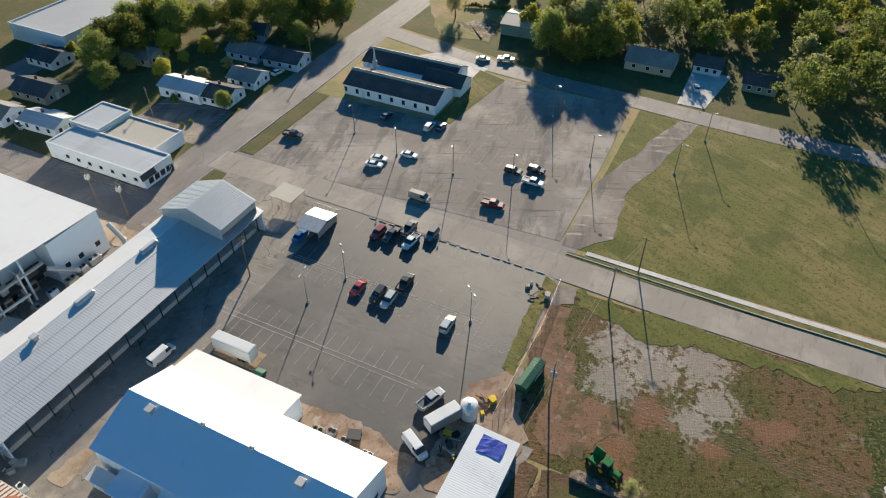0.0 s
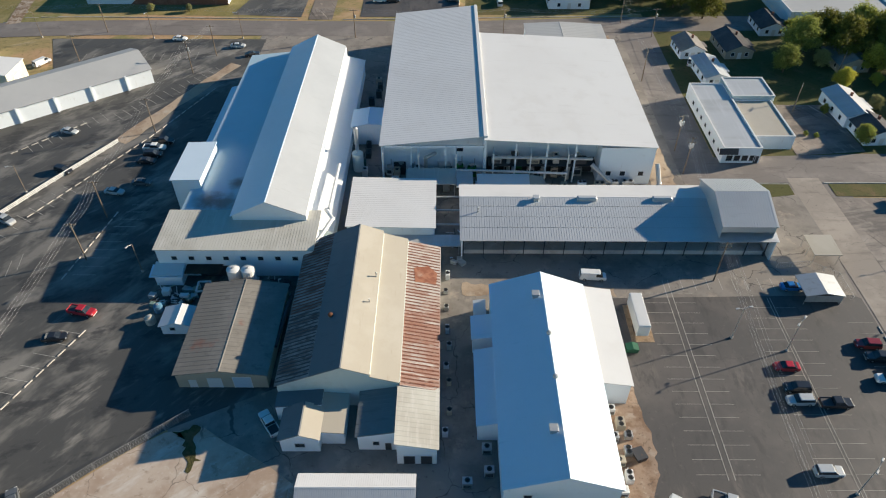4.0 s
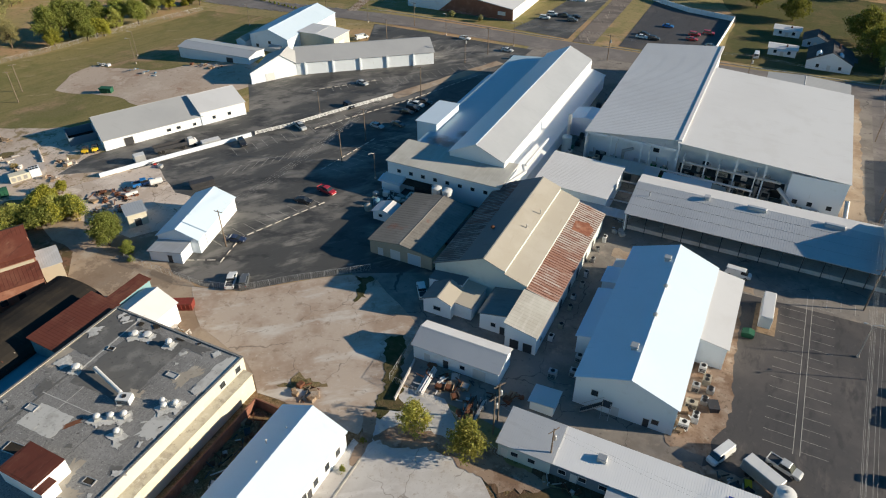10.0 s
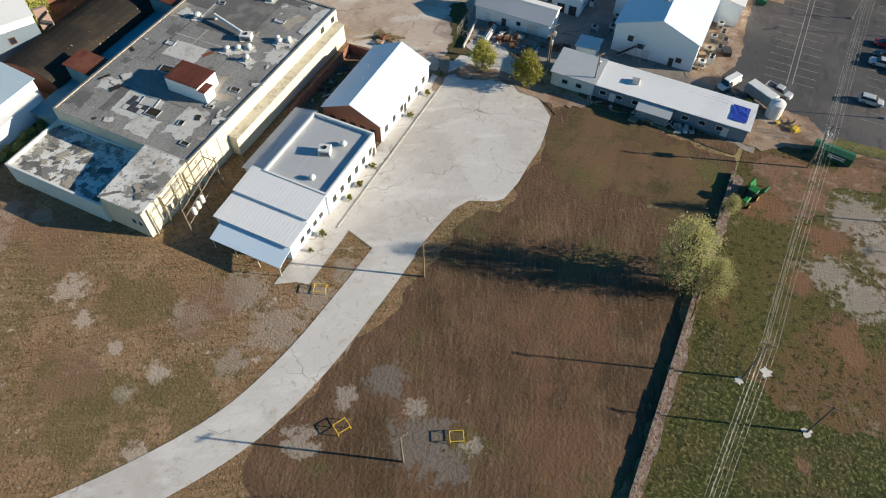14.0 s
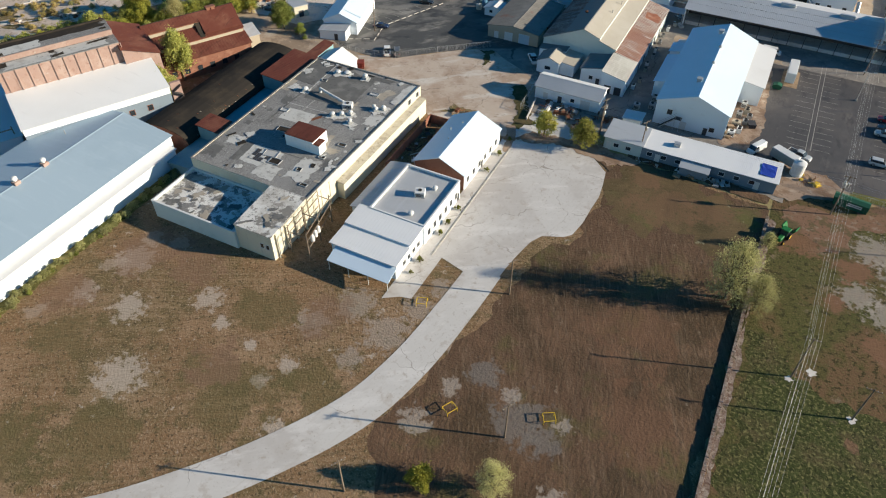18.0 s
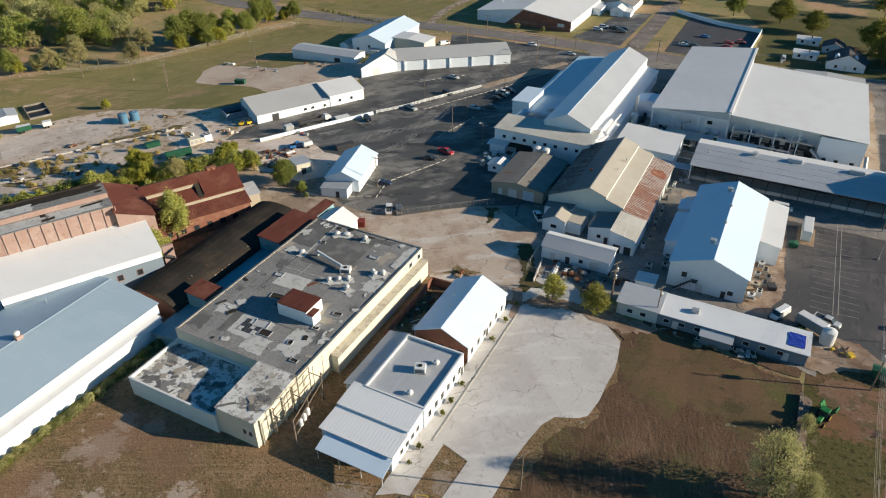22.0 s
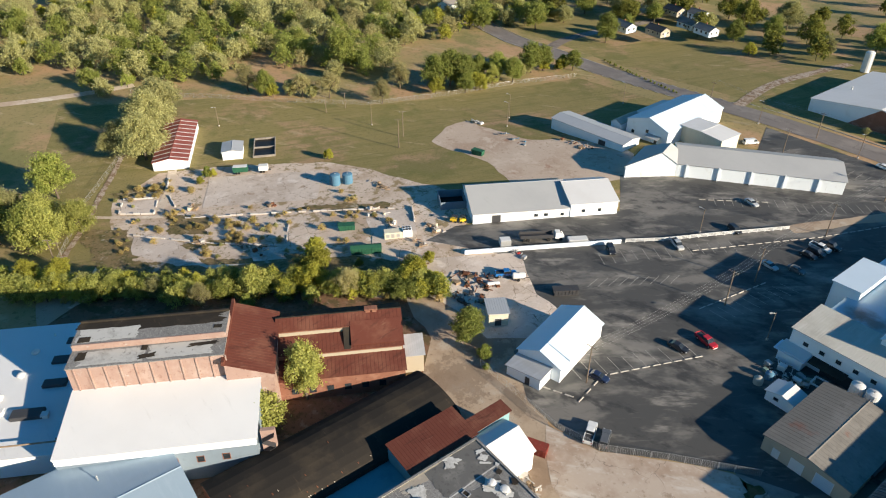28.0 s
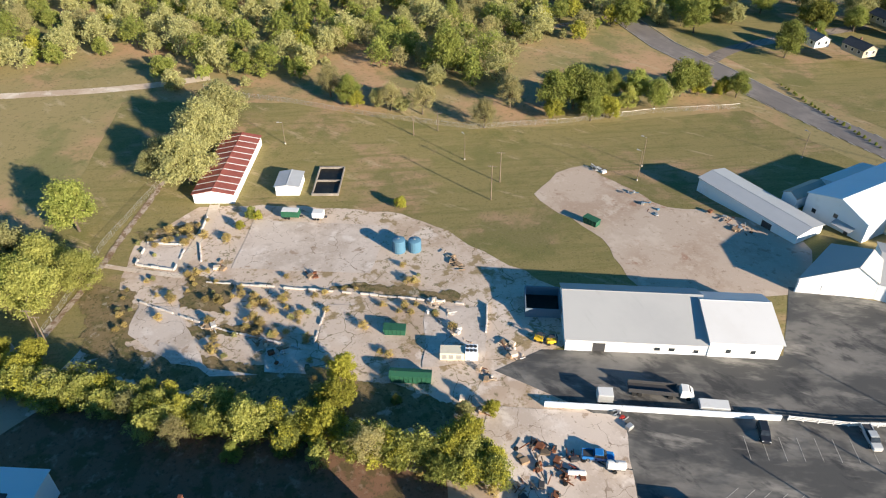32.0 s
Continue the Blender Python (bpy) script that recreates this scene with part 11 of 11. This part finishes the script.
house(160, 176, 20, 14, 10, WALL_BLUE, SHINGLE, "blue roofed house among dark trees")
house(112, 222, 0, 12, 9, WALL_WHITE, SHINGLE, "white house near the north street")
house(197, 41.5, 0, 15, 12, WALL_TAN, SHINGLE_GREY, "bungalow with a broad grey roof", 3.0, 2.6)
house(202, 27.5, 0, 8.5, 8, WALL_BLUE, SHINGLE, "blue gabled garage with white doors")
house(196, 10, 0, 10, 8, WALL_GREEN, SHINGLE, "small dark house under trees")
cream = house(45.5, 244, 0, 14, 15, WALL_WHITE, SHINGLE, "white dormered house beyond the north street", 3.4, 3.6)
for x in (-4, 3):
    part("dormer", Shape().slab([(x - 1.0, 0.8, 4.2), (x + 1.0, 0.8, 4.2), (x + 1.0, 0.8, 5.6), (x, 0.8, 6.4), (x - 1.0, 0.8, 5.6)], (0, 1, 0), 3.0), WALL_WHITE, cream)
    part("dormer_window", Shape().box(x - 0.4, x + 0.4, 0.74, 0.8, 4.6, 5.6), GLASS_DARK, cream)
house(24, 256, -90, 10, 6, WALL_WHITE, ROOF_WHITE, "white mobile home with a pale roof", 2.8, 0.5, "mobile_home")
house(24, 280, -90, 10, 6, WALL_WHITE, ROOF_WHITE, "white mobile home with a pale roof", 2.8, 0.5, "mobile_home")
house(40, 268, 0, 9, 9, WALL_BLUE, SHINGLE, "blue grey house with a dark roof")
house(-66, 300, 0, 9, 8, WALL_WHITE, ROOF_WHITE, "small white gabled annex by the hall", 3.0, 1.8)
for i, (x, y, t) in enumerate(((-246, 277, 80), (-230, 285, 84), (-228, 309, 80), (-215, 306, 80), (-250, 326, 80), (-345, 226, 20), (-236, 330, 84))):
    house(x, y, t, 11, 7, (WALL_WHITE, WALL_TAN, WALL_SAGE)[i % 3], (SHINGLE_GREY, SHINGLE, SHINGLE_GREY)[i % 3], "small far house among trees by the street")

# corner store block
store = flat("corner_store", "white flat roofed store with a stepped roof", "store", 71.6, 81.5, 146.5, 180.5, 4.6, WALL_WHITE, ROOF_STEEL, 0.25, windows=[("F", 2 + 2 * i, 0.8, 1.5, 1.6) for i in range(4)] + [("L", 3 + 4 * i, 1.6, 1.2, 1.0) for i in range(7)], doors=[("F", 9, 0, 1.2, 2.2, STEEL_DARK)])
flat("", "", "", 81.5, 92.5, 153.0, 172.0, 4.0, WALL_WHITE, ROOF_TAN, 0.2, parent=store)
flat("", "", "", 81.5, 93.5, 172.0, 183.0, 5.2, WALL_SAGE, ROOF_STEEL, 0.2, parent=store)
part("fascia", Shape().slab([(-6.2, -17.9, 3.2), (-1.4, -17.9, 3.2), (-1.4, -17.3, 4.7), (-6.2, -17.3, 4.7)], (0, -1, 0.4), 0.12), SHINGLE, store)
draped("store_lot", [(93, 150), (112, 152), (111, 176), (93, 176)], 0.05, ASPHALT_OLD, "worn asphalt lot behind the store", "parking lot")
flat("white_depot", "big pale depot with a stained flat roof", "depot", 119, 156, 228, 255, 6.0, WALL_WHITE, ROOF_GREY, 0.4, windows=[("F", 3 + 4 * i, 2, 1.4, 1.0) for i in range(8)])

# church with dark roofs round a pale court
ch = shed("church", "white church hall with dark shingle roofs", "church", (0, 98.0), 0, [(134.0, 3.4), (140.0, 5.8), (146.0, 3.4)], 31, WALL_WHITE, SHINGLE, windows=[("L", 2.5 + 4.0 * i, 1.0, 1.0, 1.5) for i in range(8)], doors=[("L", 24.4, 0, 1.2, 2.2)])
shed("", "", "", (0, 2.0), 0, [(150.0, 3.4), (155.5, 5.8), (161.0, 3.4)], 32, WALL_WHITE, SHINGLE, parent=ch)
shed("", "", "", (0, 11.2), 0, [(146.1, 2.9), (149.9, 3.0)], 20.5, WALL_WHITE, ROOF_WHITE, parent=ch, over=0.02)
shed("", "", "", (0, -2.0), 0, [(147.0, 3.0), (151.0, 5.4), (155.0, 3.0)], 13, WALL_WHITE, SHINGLE, parent=ch)
for x, y0, y1, z in ((140.0, -0.4, 31.4, 5.95), (155.5, 1.6, 34.4, 5.95)):
    part("ridge_cap", Shape().slab([(x - 0.9, y0, z - 0.32), (x, y0, z + 0.06), (x + 0.9, y0, z - 0.32), (x, y0, z - 0.1)], (0, 1, 0), y1 - y0), ROOF_TAN, ch, "tan metal ridge cap")
part("steeple_base", Shape().soft_box(147.2, 148.4, 27.6, 28.8, 3.0, 5.4, 0.05), WHITE_PAINT, ch)
ch.location.x = 2.4
part("steeple", Shape().rings([[(147.4, 27.8, 5.4), (148.2, 27.8, 5.4), (148.2, 28.6, 5.4), (147.4, 28.6, 5.4)], [(147.55, 27.95, 6.6), (148.05, 27.95, 6.6), (148.05, 28.45, 6.6), (147.55, 28.45, 6.6)], [(147.77, 28.17, 10.4), (147.83, 28.17, 10.4), (147.83, 28.23, 10.4), (147.77, 28.23, 10.4)]]), WHITE_PAINT, ch, "slender white steeple")
draped("church_lawn", [(134, 92), (166, 88), (169, 98), (163, 98), (146, 97), (134, 97.6)], 0.062, GRASS_OLIVE, "green lawn beside the church", "lawn")
draped("church_drive", [(161, 98), (171, 96), (175, 116), (163, 128)], 0.055, CONCRETE, "pale drive beside the church", "drive")
shed("green_depot", "dark green depot with a pale rusting roof", "depot", (206.5, 85.0), 4, [(-7.0, 4.0), (0, 5.4), (7.0, 4.0)], 18.5, WALL_GREEN, ROOF_TAN, doors=[("L", 4, 0, 3, 3)])
draped("depot_lot", [(190, 104), (215, 108), (240, 130), (215, 140), (188, 122)], 0.04, GRASS_GREEN, "rough olive grass before the depot", "grass", rough_edge=1.0)
draped("driveway", [(175, 28), (200, 24), (201, 36), (175, 36)], 0.05, CONCRETE, "pale concrete driveway", "driveway")

# small booth and carport at the end of the dock
booth = thing("booth", pose(82.6, 111, 0.05, 0, 0, 0), "pale canopy booth on thin posts", "booth")
part("roof", Shape().slab([(-3.0, -3.2, 2.9), (3.0, -3.2, 2.9), (3.0, 3.2, 3.2), (-3.0, 3.2, 3.2)], (0, 0, 1), 0.2), ROOF_TAN, booth)
for x in (-2.7, 2.7):
    for y in (-2.9, 0, 2.9):
        part("post", Shape().tube((x, y, 0), (x, y, 3.0), 0.06), STEEL, booth)
carport = thing("carport", pose(77.4, 99.0, 0.05), "grey metal carport with closed sides", "carport")
part("roof", Shape().slab([(-4.0, -3.0, 2.6), (0, -3.0, 3.4), (4.0, -3.0, 2.6), (4.0, -3.0, 2.45), (0, -3.0, 3.25), (-4.0, -3.0, 2.45)], (0, 1, 0), 6.2), STEEL, carport)
part("side_sheet", Shape().box(-3.7, 3.7, -2.9, -2.8, 0.9, 2.6), STEEL, carport)
part("side_sheet", Shape().box(3.6, 3.7, -2.8, 3.0, 0, 2.6), STEEL, carport)
for x in (-3.7, 3.5):
    for y in (-2.7, 2.9):
        part("post", Shape().tube((x, y, 0), (x, y, 2.6), 0.06), STEEL, carport)
for i, (x, y, w, d, h) in enumerate(((7.2, 91.6, 1.8, 5.0, 3.0), (7.4, 86.0, 3.0, 4.0, 3.4), (5.0, 48.6, 4.4, 3.8, 2.6))):
    shed("tool_shed", "small metal tool shed with a sloping roof", "shed", (0, y - d / 2), 0, [(x - w / 2, h - 0.3), (x + w / 2, h)], d, WALL_WHITE, ROOF_WHITE)
# white fence round the north lot
nf = thing("white_fence", Matrix.Identity(4), "tall white board fence round the north lot", "fence")
for x, y, turn, step in run_along([(-38.5, 309), (-26, 300), (-13, 292.6), (7.2, 288), (5.4, 247.5)], 3.0):
    m = pose(x, y, 0, 0, 0, turn)
    part("board", Shape().soft_box(0, step, -0.06, 0.06, 0, 2.2, 0.02), WALL_WHITE, nf, at=m)
    part("post", Shape().box(-0.08, 0.08, -0.1, 0.1, 0, 2.35), WHITE_PAINT, nf, at=m)
# hedge of small evergreens by the street
random.seed(31)
for i in range(22):
    plant("scrub", -178 - 2.6 * i + random.uniform(-0.6, 0.6), 226 + 0.75 * i, random.uniform(0.22, 0.36))

draped("gravel_patch", [(190, 107), (197, 104), (208, 107), (206, 116), (201, 122), (196, 112)], 0.05, GRAVEL, "pale gravel worn into the depot grass", "gravel patch", rough_edge=1.2, step=1.0)
for i in range(15):
    f = i / 14
    plant("shrub", 215.6 + 4.2 * f + random.uniform(-0.4, 0.4), 124.5 - 16 * f, random.uniform(1.2, 2.0))
